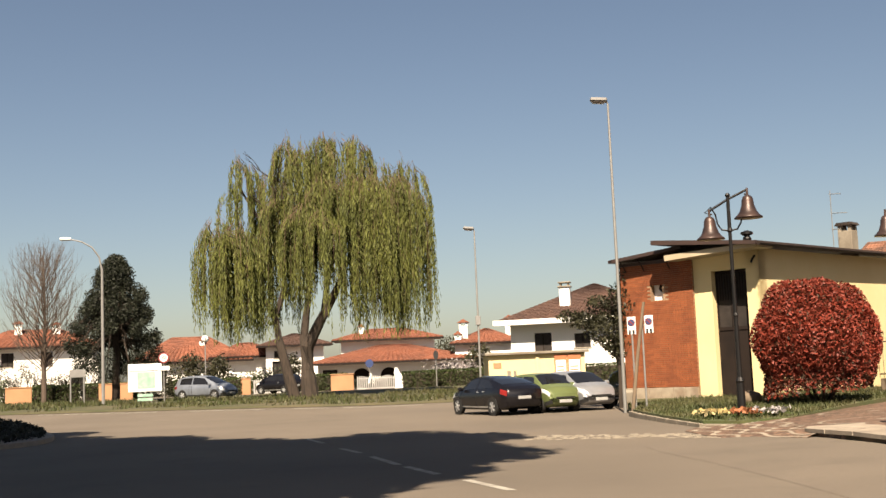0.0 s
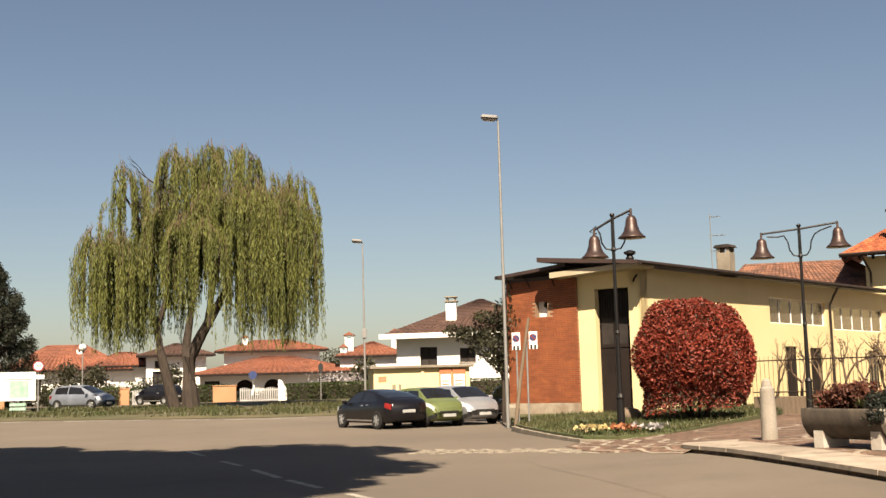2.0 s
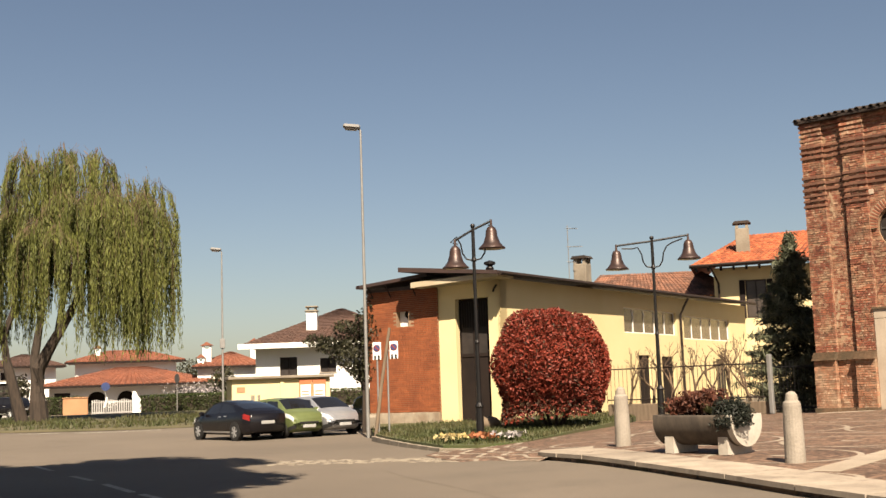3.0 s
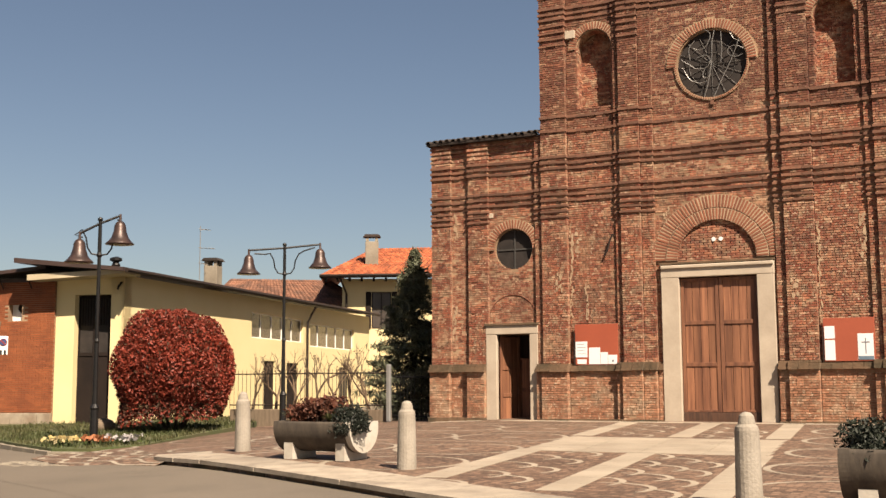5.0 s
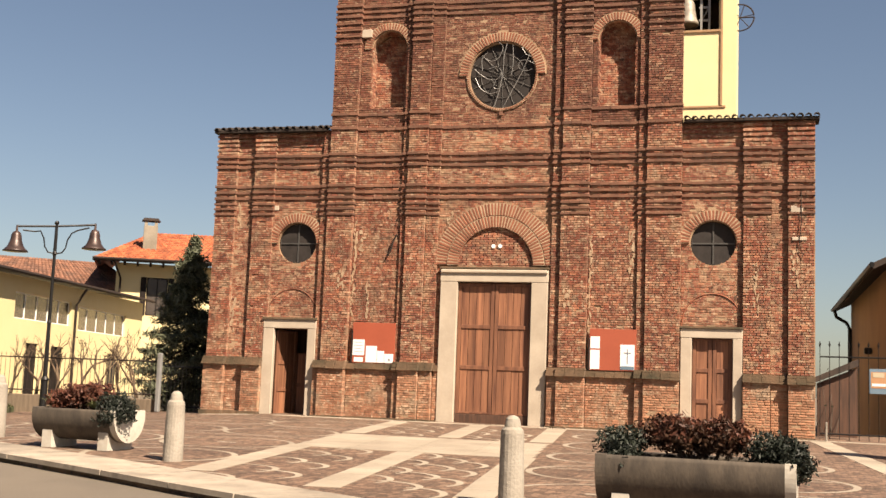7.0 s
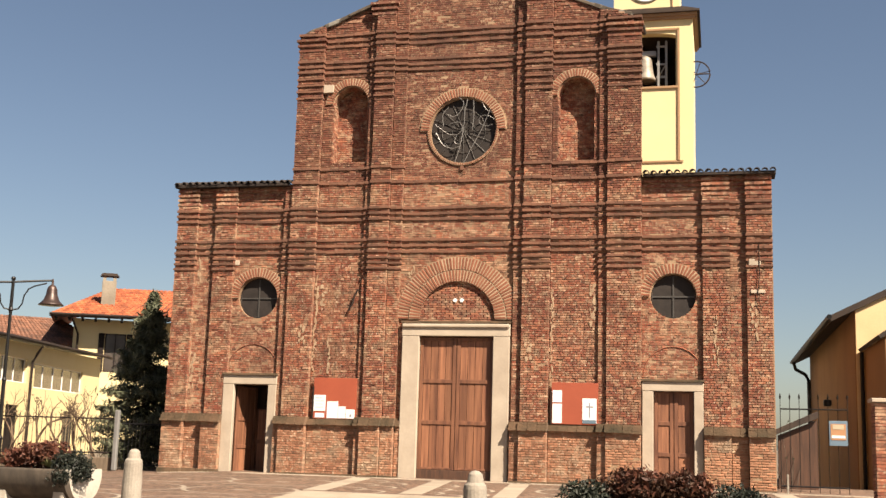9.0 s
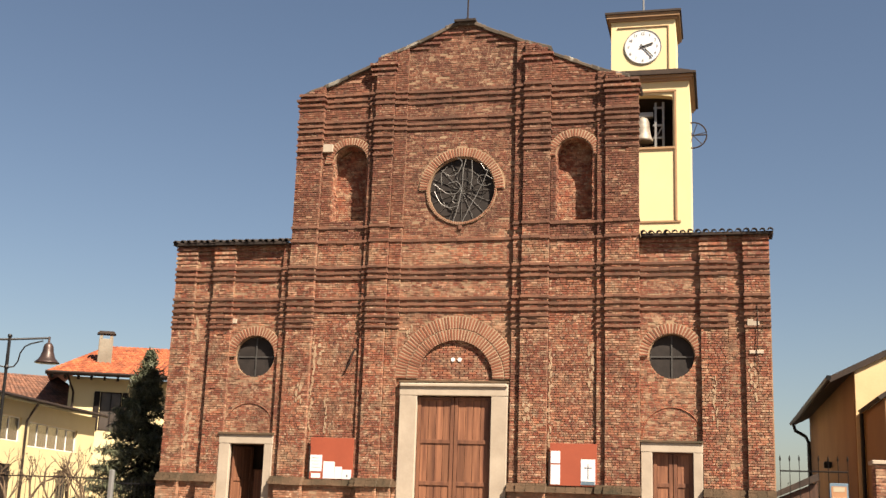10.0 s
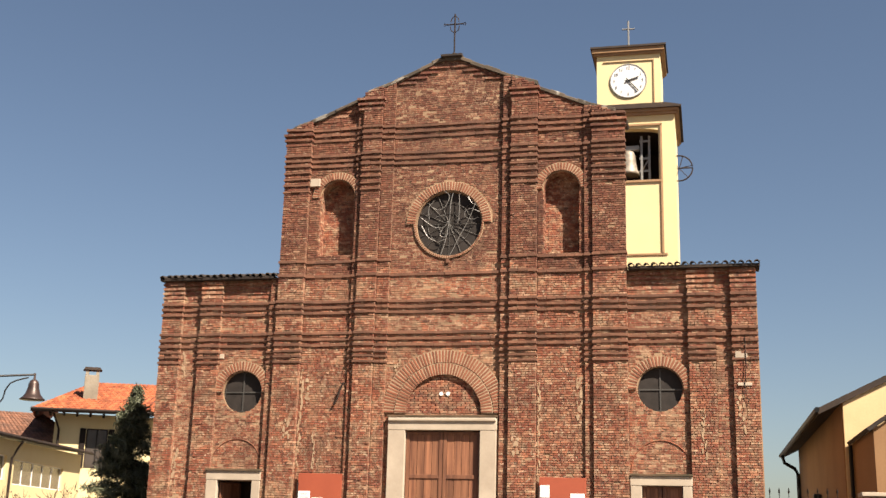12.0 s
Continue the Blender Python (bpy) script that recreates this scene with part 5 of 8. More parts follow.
for i, (o, a, b) in enumerate(((0.12, 13.82, 13.9), (0.2, 13.9, 13.99), (0.32, 13.99, 14.05))):
    Geo().box(tx0 - o, tx1 + o, -o, 4.4 + o, zz(a), zz(b)).ob("cornice", M["tower_trim"] if i < 2 else M["tile_dark"], tower)
Geo().prism([(tx0 - 0.3, zz(14.05)), (tx1 + 0.3, zz(14.05)), (tx1 - 0.4, zz(14.14)), (tx0 + 0.4, zz(14.14))], -0.3, 4.7).ob("tower_roof", M["tile_dark"], tower)
lx0, lx1 = -2.93 * k, -1.05 * k
Geo().box(lx0, lx1, 0.35, 3.3, zz(14.06), zz(15.86)).ob("lantern", M["tower_yellow"], tower)
for i, (o, a, b) in enumerate(((0.1, 15.86, 15.94), (0.2, 15.94, 16.06), (0.28, 16.06, 16.12))):
    Geo().box(lx0 - o, lx1 + o, 0.35 - o, 3.3 + o, zz(a), zz(b)).ob("cornice", M["tower_trim"] if i < 2 else M["tile_dark"], tower)
Geo().box(lx0 + 0.3, lx1 - 0.3, 0.3, 0.36, zz(15.65), zz(15.67)).box(lx1 - 0.34, lx1 - 0.29, 0.3, 0.36, zz(14.1), zz(15.65)).ob("lantern_line", M["tower_trim"], tower)
clock = Geo().lathe([(0.83, 0), (0.83, 0.05), (0.0, 0.05)], 48, pose(-1.995 * k, 0.36, zz(15.03), 90)).ob("clock_face", M["offwhite"], tower, "white clock face with black hands")
CXc, CZc = -1.995 * k, zz(15.03)
Geo().lathe([(0.86, 0), (0.86, 0.07), (0.82, 0.07), (0.82, 0)], 48, pose(CXc, 0.36, CZc, 90)).ob("clock_ring", M["galv"], clock)


def text_mesh(body, size, mat, parent, m, name="numeral"):
    cu = bpy.data.curves.new(name, "FONT")
    cu.body, cu.size, cu.align_x, cu.align_y, cu.extrude = body, size, "CENTER", "CENTER", 0.004
    tmp = bpy.data.objects.new(name, cu)
    scene.collection.objects.link(tmp)
    bpy.context.view_layer.update()
    me = bpy.data.meshes.new_from_object(tmp)
    bpy.data.objects.remove(tmp)
    me.materials.clear()
    me.materials.append(mat)
    o = new(name, me)
    o.parent = parent
    o.matrix_world = m
    return o


for h in range(1, 13):
    a = radians(90 - 30 * h)
    text_mesh(str(h), 0.2, M["ink"], clock, pose(CXc + 0.66 * math.cos(a), TY + 0.29, CZc + 0.66 * math.sin(a), 90))
for ang, ln, wd in ((90 - 30 * 2.38, 0.5, 0.034), (90 - 6 * 23.2, 0.7, 0.026)):
    a = radians(ang)
    mm = pose(CXc, 0.27, CZc, 0, -ang, 0)
    Geo().box(-0.16, ln, -0.01, 0.01, -wd, wd, mm).ob("clock_hand", M["sign_black"], clock)
bx_ = -2.03 * k
g = Geo()
g.lathe([(0.5, 0.0), (0.48, 0.1), (0.4, 0.28), (0.34, 0.6), (0.31, 0.95), (0.25, 1.12), (0.1, 1.2)], 24, pose(bx_, 0.6, zz(12.12)))
g.ob("bell", M["bell"], tower, "large bronze bell under its yoke", smooth=True)
# near-black cone paints the shade in the bell's hollow
Geo().lathe([(0.46, 0.0), (0.0, 0.35)], 24, pose(bx_, 0.6, zz(12.11))).ob("bell_mouth", M["dark"], tower)
Geo().soft_box(bx_ - 0.5, bx_ + 0.5, 0.45, 0.75, zz(12.12) + 1.18, zz(12.12) + 1.42, 0.03).ob("yoke", M["galv"], tower, "grey iron bell yoke")
for dx in (-0.62, 0.6, 0.95):
    Geo().box(bx_ + dx - 0.05, bx_ + dx + 0.05, 0.55, 0.65, oz0, oz1).ob("bell_frame_post", M["galv"], tower)
for z_ in (zz(12.12) + 0.15, zz(12.12) + 0.75, zz(12.12) + 1.6):
    Geo().box(bx_ + 0.5, bx_ + 1.0, 0.56, 0.64, z_, z_ + 0.09).ob("bell_frame_rail", M["galv"], tower)
Geo().tube([(bx_ + 0.6, 0.6, zz(12.12) + 0.2), (bx_ + 0.95, 0.6, zz(12.12) + 0.8)], 0.035, 5).ob("bell_frame_brace", M["galv"], tower)
wx, wz = tx1 + 0.12, zz(12.4)
g = Geo()
g.tube([(wx + 0.0, 1.2 + 0.0, wz)] * 1 + [(wx + 0.62 * math.cos(a), 1.2, wz + 0.62 * math.sin(a)) for a in [i * math.tau / 28 for i in range(29)]][0:], 0.035, 5)
for i in range(3):
    a = i * math.pi / 3 + 0.2
    g.tube([(wx - 0.6 * math.cos(a), 1.2, wz - 0.6 * math.sin(a)), (wx + 0.6 * math.cos(a), 1.2, wz + 0.6 * math.sin(a))], 0.018, 4)
g.ob("bell_wheel", M["rust"], tower, "thin iron bell wheel")
g = Geo().tube([(-2.03 * k, 1.8, zz(16.1)), (-2.03 * k, 1.8, zz(17.42))], 0.045, 6).tube([(-2.03 * k - 0.3, 1.8, zz(17.14)), (-2.03 * k + 0.3, 1.8, zz(17.14))], 0.038, 6)
g.ob("tower_cross", M["galv"], tower, "pale metal cross")


# ---- the yellow building with its brick stair block ----
YB = pose(-27.39, 29.83, 0, 0, 0, 15)          # corner; local x to the east along the front, local y along the side wall
yb = thing("yellow_building", YB, "two-storey yellow rendered building with tall dark gate and brick stair block", "building")


def window_unit(parent, m, w, h, panes, frame_mat, glass_mat, name="window", t=0.05):
    """A window: outer frame, mullions and a pane behind each light; m puts its lower left corner, facing -y."""
    o = new(name, None)
    o.empty_display_size = 0.1
    o.parent = parent
    g = Geo()
    g.box(0, w, -0.03, 0.05, 0, t, m).box(0, w, -0.03, 0.05, h - t, h, m)
    for i in range(panes + 1):
        x = (w - t) * i / panes
        g.box(x, x + t, -0.032, 0.05, t, h - t, m)
    g.ob("window_frame", frame_mat, o)
    for i in range(panes):
        Geo().box((w - t) * i / panes + t, (w - t) * (i + 1) / panes, 0.0, 0.02, t, h - t, m).ob("pane", glass_mat, o)
    return o


SIDE = pose(0, 0, 0, 0, 0, 90)                # local frame of the side wall: x along it, -y outwards
wins = [(11.9, 3.75, 7.1, 1.15), (20.1, 3.6, 8.1, 1.2)]
doors = [(13.5, 0.2, 1.5, 2.55), (16.6, 0.2, 1.7, 2.5), (25.2, 0.6, 2.0, 2.0)]
holes = [[(x, z), (x + w, z), (x + w, z + h), (x, z + h)] for x, z, w, h in wins + doors]
w = panel([(0, 0), (31.5, 0), (31.5, 5.75), (0, 5.45)], holes, 0, [0.2] * len(wins) + [0.12] * len(doors))
Geo().add([SIDE @ Vector(p) for p in w.v], w.f).ob("side_wall", M["yellow"], yb)
for x, z, ww, h in wins:
    window_unit(yb, SIDE @ pose(x, 0.16, z), ww, h, 5, M["white"], M["gate_glass"])
for x, z, ww, h in doors[:2]:
    d = Geo().add([SIDE @ Vector(p) for p in Geo().box(x, x + ww, 0.1, 0.15, z, z + h).v], Geo().box(0, 1, 0, 1, 0, 1).f).ob("door", M["gate_dark"], yb, "dark timber door")
window_unit(yb, SIDE @ pose(25.2, 0.16, 0.6), 2.0, 2.0, 4, M["cast"], M["gate_glass"])
# roof: thin brown sheet with a deep eave over the side wall
g = Geo()
n = 1
for i in range(n):
    a, b = -1.1 + 33.0 * i / n, -1.1 + 33.0 * (i + 1) / n
    zt = lambda y: 5.5 + 0.011 * y
    g.add([(0.5, a, zt(a)), (0.5, b, zt(b)), (-3.6, b, zt(b) + 0.38), (-3.6, a, zt(a) + 0.38), (0.5, a, zt(a) + 0.13), (0.5, b, zt(b) + 0.13), (-3.6, b, zt(b) + 0.55), (-3.6, a, zt(a) + 0.55)],
          [(0, 3, 2, 1), (4, 5, 6, 7), (0, 1, 5, 4), (1, 2, 6, 5), (2, 3, 7, 6), (3, 0, 4, 7)])
g.ob("roof", M["brown_roof"], yb, "brown sheet roof with deep eave")
g = Geo().tube([(0.57, -1.0, 5.52), (0.57, 31.8, 5.86)], 0.07, 6)
g.ob("gutter", M["rust"], yb)
g = Geo().tube([(0.55, 19.4, 5.6), (0.3, 19.4, 5.2), (0.1, 19.4, 4.8), (0.1, 19.4, 0.2)], 0.06, 6)
g.ob("downpipe", M["rust"], yb)
# front: yellow pier, gate recess, overhanging fascia
w = panel([(-2.58, 0), (0, 0), (0, 5.45), (-2.58, 5.45)], [[(-1.87, 0.15), (-0.12, 0.15), (-0.12, 4.8), (-1.87, 4.8)]], 0, [0.5])
w.ob("front_wall", M["yellow"], yb)
gate = new("gate", None)
gate.parent = yb
for i in range(3):
    a = -1.86 + i * 0.58
    Geo().soft_box(a, a + 0.565, 0.3, 0.36, 0.18, 2.7, 0.01).ob("gate_leaf", M["gate_dark"], gate)
    Geo().box(a + 0.04, a + 0.56, 0.33, 0.35, 2.78, 4.72).ob("pane", M["glass"], gate, "tall smoked glass light")
    Geo().box(a - 0.02, a + 0.03, 0.28, 0.38, 0.15, 4.8).ob("mullion", M["gate_dark"], gate)
for i in range(17):
    a = -1.83 + i * 0.1
    Geo().box(a, a + 0.022, 0.29, 0.325, 3.75, 4.7).ob("slat", M["gate_dark"], gate)
for q in (2.68, 4.68):
    Geo().box(-1.86, -0.125, 0.27, 0.39, q, q + 0.12).ob("transom", M["gate_dark"], gate)
g = Geo()
g.add([(-3.2, -0.9, 5.26), (0.42, -0.9, 5.42), (0.42, -0.9, 5.58), (-3.2, -0.9, 5.46), (-3.2, 0.3, 5.26), (0.42, 0.3, 5.42), (0.42, 0.3, 5.58), (-3.2, 0.3, 5.46)],
      [(0, 1, 2, 3), (1, 5, 6, 2), (4, 0, 3, 7), (3, 2, 6, 7), (0, 4, 5, 1)])
g.ob("fascia", M["cream_fascia"], yb, "pale cream fascia over the gate")
Geo().tube([(-0.12, -0.02, 5.2), (-0.12, -0.22, 5.05), (-0.12, -0.28, 4.95)], 0.04, 6).ob("gate_lamp", M["cast"], yb)
# brick block: single facing bricks on a plain core
w = panel([(-5.66, 0.7), (-2.58, 0.7), (-2.58, 5.38), (-5.66, 5.38)], [[(-4.36, 3.92), (-3.84, 3.92), (-3.84, 4.5), (-4.36, 4.5)]], -0.1, [0.35])
w.ob("stair_block_core", M["mortar"], yb)
Geo().box(-5.66, -2.6, 0.35, 5.5, 0, 5.38).box(-5.66, -5.3, -0.08, 0.4, 0, 5.36).ob("stair_block", M["new_brick"], yb)
g, z, c = Geo(), 0.74, 0
while z < 5.32:
    n = 12
    for i in range(-1, n + 1):
        a = -5.66 + (i + (0.5 if c % 2 else 0)) * 0.2567
        b = a + 0.2567
        a, b = max(a, -5.67), min(b, -2.57)
        if b - a < 0.03 or (b > -4.36 and a < -3.84 and 3.9 < z + 0.03 < 4.5):
            continue
        g.box(a + 0.004, b - 0.004, -0.112 - 0.006 * RND.random(), -0.05, z + 0.004, z + 0.066, open_back=True)
    z += 0.072
    c += 1
g.ob("facing_brickwork", M["new_brick"], yb, "thin smooth orange-red facing bricks", "stuff")
for i in range(6):
    Geo().soft_box(-5.67 + i * 0.515, -5.67 + (i + 0.985) * 0.515, -0.16, 0.1, 0.0, 0.71 + RND.uniform(-0.01, 0.01), 0.008).ob("plinth_slab", M["marble"], yb, "veined marble plinth slab")
Geo().box(-4.36, -3.84, 0.15, 0.2, 3.92, 4.5).ob("small_window", M["offwhite"], yb, "small square window with a white blind")
Geo().prism([(-4.1, 4.5), (-4.15, 4.35), (-4.02, 4.2), (-3.95, 4.32), (-3.9, 4.5)], 0.13, 0.15).ob("torn_blind", M["gate_dark"], yb)
g = Geo()
g.add([(-5.85, -0.6, 5.42), (-2.7, -0.6, 5.68), (-2.7, 3.5, 5.75), (-5.85, 3.5, 5.55), (-5.85, -0.6, 5.54), (-2.7, -0.6, 5.8), (-2.7, 3.5, 5.9), (-5.85, 3.5, 5.7)],
      [(0, 3, 2, 1), (4, 5, 6, 7), (0, 1, 5, 4), (1, 2, 6, 5), (2, 3, 7, 6), (3, 0, 4, 7)])
g.ob("pent_roof", M["brown_roof"], yb, "brown pent roof on brackets")
for x in (-5.4, -4.6, -3.5):
    Geo().tube([(x, -0.1, 5.05), (x, -0.3, 5.3), (x, -0.5, 5.45)], 0.025, 5).ob("bracket", M["rust"], yb)
Geo().box(-5.72, -2.6, -0.2, -0.11, 5.28, 5.4).ob("beam", M["brown_roof"], yb)
# ball ornament, chimney, aerial
Geo().lathe([(0.12, 0), (0.16, 0.1), (0.1, 0.2), (0.22, 0.26), (0.22, 0.34), (0.05, 0.4)], 10, pose(-1.0, 1.2, 5.85)).ob("roof_vent", M["cast"], yb)


def chimney(parent, m, w, d, h, mat, cap=True, name="chimney"):
    c = new(name, None)
    c.parent = parent
    c.matrix_local = m
    Geo().soft_box(-w / 2, w / 2, -d / 2, d / 2, -0.6, h, 0.02).ob("shaft", mat, c)
    if cap:
        for sx in (-1, 1):
            for sy in (-1, 1):
                Geo().box(sx * w * 0.36 - 0.07, sx * w * 0.36 + 0.07, sy * d * 0.36 - 0.07, sy * d * 0.36 + 0.07, h, h + 0.22).ob("cap_leg", mat, c)
        Geo().prism([(-w * 0.66, h + 0.22), (w * 0.66, h + 0.22), (w * 0.5, h + 0.34), (-w * 0.5, h + 0.34)], -d * 0.62, d * 0.62).ob("cap", M["tile_dark"], c)
    return c


chimney(yb, pose(-0.6, 8.9, 5.9), 0.58, 0.6, 0.75, M["concrete"])


def aerial(parent, m, h):
    a = new("aerial", None)
    a.parent = parent
    a.matrix_local = m
    Geo().tube([(0, 0, 0), (0, 0, h)], 0.018, 5).ob("mast", M["galv"], a)
    for z, l in ((h * 0.95, 0.4), (h * 0.62, 0.6), (h * 0.35, 0.3)):
        Geo().tube([(-0.08, 0, z), (l, 0.15, z - 0.05)], 0.012, 4).ob("boom", M["galv"], a)
        for i in range(5):
            x = l * (i + 0.6) / 5
            Geo().tube([(x, -0.12, z - 0.03), (x, 0.18, z - 0.03)], 0.007, 3).ob("element", M["galv"], a)


aerial(yb, pose(-0.9, 8.2, 5.9), 2.4)


# ---- tiled houses behind the yellow building ----
def tile_roof(parent, p00, p10, p11, p01, mat, sx=0.24, name="roof"):
    """A pitched roof face: p00-p10 the eave, p01-p11 the ridge; rounded tile rows on it."""
    a, b, c, d = (Vector(p) for p in (p00, p10, p11, p01))
    nrm = (b - a).cross(d - a).normalized()
    if nrm.z < 0:
        nrm = -nrm
    g = Geo()
    n = max(2, round((b - a).length / sx))
    rows = max(2, round((d - a).length / 0.42))
    for i in range(n):
        u = (i + 0.5) / n
        for j in range(rows):
            v0, v1 = j / rows, (j + 1.12) / rows
            e0, e1 = a.lerp(b, u), d.lerp(c, u)
            q0, q1 = e0.lerp(e1, v0), e0.lerp(e1, min(1, v1))
            s = (b - a).normalized() * sx * 0.46
            s1 = s * 0.82
            h = sx * 0.3
            g.add([q0 - s, q0 - s * 0.5 + nrm * h, q0 + s * 0.5 + nrm * h, q0 + s, q1 - s1, q1 - s1 * 0.5 + nrm * h * 0.7, q1 + s1 * 0.5 + nrm * h * 0.7, q1 + s1],
                  [(0, 1, 5, 4), (1, 2, 6, 5), (2, 3, 7, 6), (0, 3, 2, 1)])
    o = g.ob(name + "_tiles", mat, parent, kind="stuff")
    Geo().add([a, b, c, d, a - nrm * 0.12, b - nrm * 0.12, c - nrm * 0.12, d - nrm * 0.12], [(0, 1, 2, 3), (7, 6, 5, 4), (0, 4, 5, 1), (1, 5, 6, 2), (2, 6, 7, 3), (3, 7, 4, 0)]).ob(name, M["brown_roof"], parent)
    return o


RH = facing(-37.6, 64.75, 0.08) @ Matrix.Scale(1.44, 4)
rh = thing("orange_roof_house", RH, "yellow house with bright new orange tile roof and weathered chimney", "house")
w = panel([(-1.6, 0), (9.0, 0), (9.0, 5.9), (-1.6, 5.9)], [[(-0.25, 3.6), (0.65, 3.6), (0.65, 5.3), (-0.25, 5.3)]], 0, [0.2])
w.ob("front_wall", M["yellow"], rh)
Geo().box(-1.6, -1.3, 0.3, 7, 0, 5.9).ob("side_wall", M["yellow"], rh)
window_unit(rh, pose(-0.25, 0.12, 3.6), 0.9, 1.7, 2, M["gate_dark"], M["gate_glass"])
for x in (-0.52, 0.67):
    Geo().soft_box(x, x + 0.25, -0.05, 0.0, 3.6, 5.3, 0.01).ob("shutter", M["gate_dark"], rh)
tile_roof(rh, (-2.6, -1.0, 5.95), (9.0, -1.0, 6.1), (9.0, 4.5, 8.0), (-0.2, 4.5, 7.8), M["tile_orange"])
Geo().add([(-2.6, -1.0, 5.95), (-0.2, 4.5, 7.8), (-2.6, 9.5, 5.95)], [(0, 1, 2)]).ob("roof_hip", M["tile_orange"], rh)
for i in range(18):
    x = -2.4 + i * 0.55
    Geo().box(x, x + 0.1, -0.9, 0.2, 5.78, 5.9).ob("rafter", M["gate_dark"], rh)
Geo().tube([(-2.6, -1.08, 5.95), (9.0, -1.08, 6.08)], 0.06, 6).ob("gutter", M["rust"], rh)
Geo().tube([(-1.7, -1.0, 5.9), (-1.4, -0.2, 5.2), (-1.4, -0.1, 4.9), (-1.4, -0.1, 0)], 0.05, 6).ob("downpipe", M["rust"], rh)
chimney(rh, pose(-0.25, 1.2, 6.85), 0.62, 0.55, 0.9, M["concrete"])

OR = facing(-41.7, 63.1, 0.35, 6) @ Matrix.Scale(1.28, 4)
orh = thing("old_roof_house", OR, "low house with mossy old curved-tile roof", "house")
Geo().box(-4.4, 3.4, 0.6, 6, 0, 5.3).ob("wall", M["yellow"], orh)
tile_roof(orh, (-5.4, 0, 5.1), (3.2, 0, 5.1), (1.5, 4.2, 6.75), (-4.0, 4.2, 6.75), M["tile_old"])

# ---- ochre house and gate east of the church ----
eh = thing("ochre_house", pose(0, 0, -0.3), "ochre house with shade-toned wall, dark eave and cream gable", "house")
# side wall and porch are coloured darker for shade, the gable paler for sun
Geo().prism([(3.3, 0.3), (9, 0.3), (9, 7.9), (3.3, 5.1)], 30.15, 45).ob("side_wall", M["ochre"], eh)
Geo().prism([(3.32, 0.3), (9, 0.3), (9, 7.85), (3.32, 5.08)], 30.0, 30.146).ob("gable_wall", M["cream"], eh, "cream gable wall in a sunlit tone")
g = Geo()
for dy0, dy1, nm in ((29.92, 45.4, 0),):
    a0, a1 = (2.72, 4.78), (9.3, 8.02)
    g.add([(a0[0], dy0, a0[1]), (a1[0], dy0, a1[1]), (a1[0], dy1, a1[1]), (a0[0], dy1, a0[1]), (a0[0], dy0, a0[1] + 0.16), (a1[0], dy0, a1[1] + 0.16), (a1[0], dy1, a1[1] + 0.16), (a0[0], dy1, a0[1] + 0.16)],
          [(0, 3, 2, 1), (4, 5, 6, 7), (0, 1, 5, 4), (1, 2, 6, 5), (2, 3, 7, 6), (3, 0, 4, 7)])
g.ob("roof", M["tile_dark"], eh, "dark weathered roof with deep eave")
Geo().tube([(2.66, 29.6, 4.86), (2.66, 45.4, 4.86)], 0.07, 6).ob("gutter", M["cast"], eh)
Geo().tube([(2.68, 44.6, 4.82), (2.75, 44.6, 4.55), (3.1, 44.6, 4.35), (3.22, 44.6, 4.1), (3.22, 44.6, 0.4)], 0.07, 6).ob("downpipe", M["cast"], eh)
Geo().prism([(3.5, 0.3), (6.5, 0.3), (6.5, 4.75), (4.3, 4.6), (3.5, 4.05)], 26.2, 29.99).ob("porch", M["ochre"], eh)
Geo().prism([(3.4, 4.0), (4.25, 4.6), (6.6, 4.8), (6.6, 4.88), (4.22, 4.68), (3.34, 4.07)], 26.1, 29.9).ob("porch_coping", M["tile_dark"], eh)
Geo().tube([(3.42, 29.8, 4.0), (3.42, 29.8, 0.4)], 0.05, 6).ob("downpipe", M["cast"], eh)
Geo().soft_box(3.05, 3.28, 36.5, 36.7, 2.9, 3.1, 0.03).ob("wall_lamp", M["cast"], eh)
eh.scale = (1.3, 1.3, 1.3)
sign = thing("street_notice", pose(3.0, 31.75, 0), "small pastel poster hung on the iron gate", "poster")
Geo().soft_box(-0.23, 0.23, -0.03, 0.0, 1.85, 2.5, 0.006).ob("board", M["ink_blue"], sign)
Geo().box(-0.19, 0.19, -0.036, -0.031, 2.0, 2.42).ob("picture", M["peach"], sign)
Geo().box(-0.14, 0.14, -0.042, -0.037, 2.28, 2.4).ob("print", M["cream_fascia"], sign)
Geo().box(-0.17, 0.17, -0.042, -0.037, 2.05, 2.12).ob("print", M["paper"], sign)
pier = thing("brick_pier", pose(3.42, 25.4, 0.42), "brick gate pier with pale stone cap", "pier")
g = Geo()
for i in range(33):
    for j in range(2):
        o = 0.12 if i % 2 else 0
        g.soft_box(-0.32 + j * 0.32 - o * 0 + (0.0), 0.0 + j * 0.32 - 0.008, -0.3 - RND.random() * 0.006, 0.3, i * 0.07, i * 0.07 + 0.062, 0.005)
g.ob("pier_bricks", M["brick"], pier, kind="stuff")
Geo().soft_box(-0.38, 0.38, -0.36, 0.36, 2.32, 2.4, 0.01).ob("cap", M["white_stone"], pier)


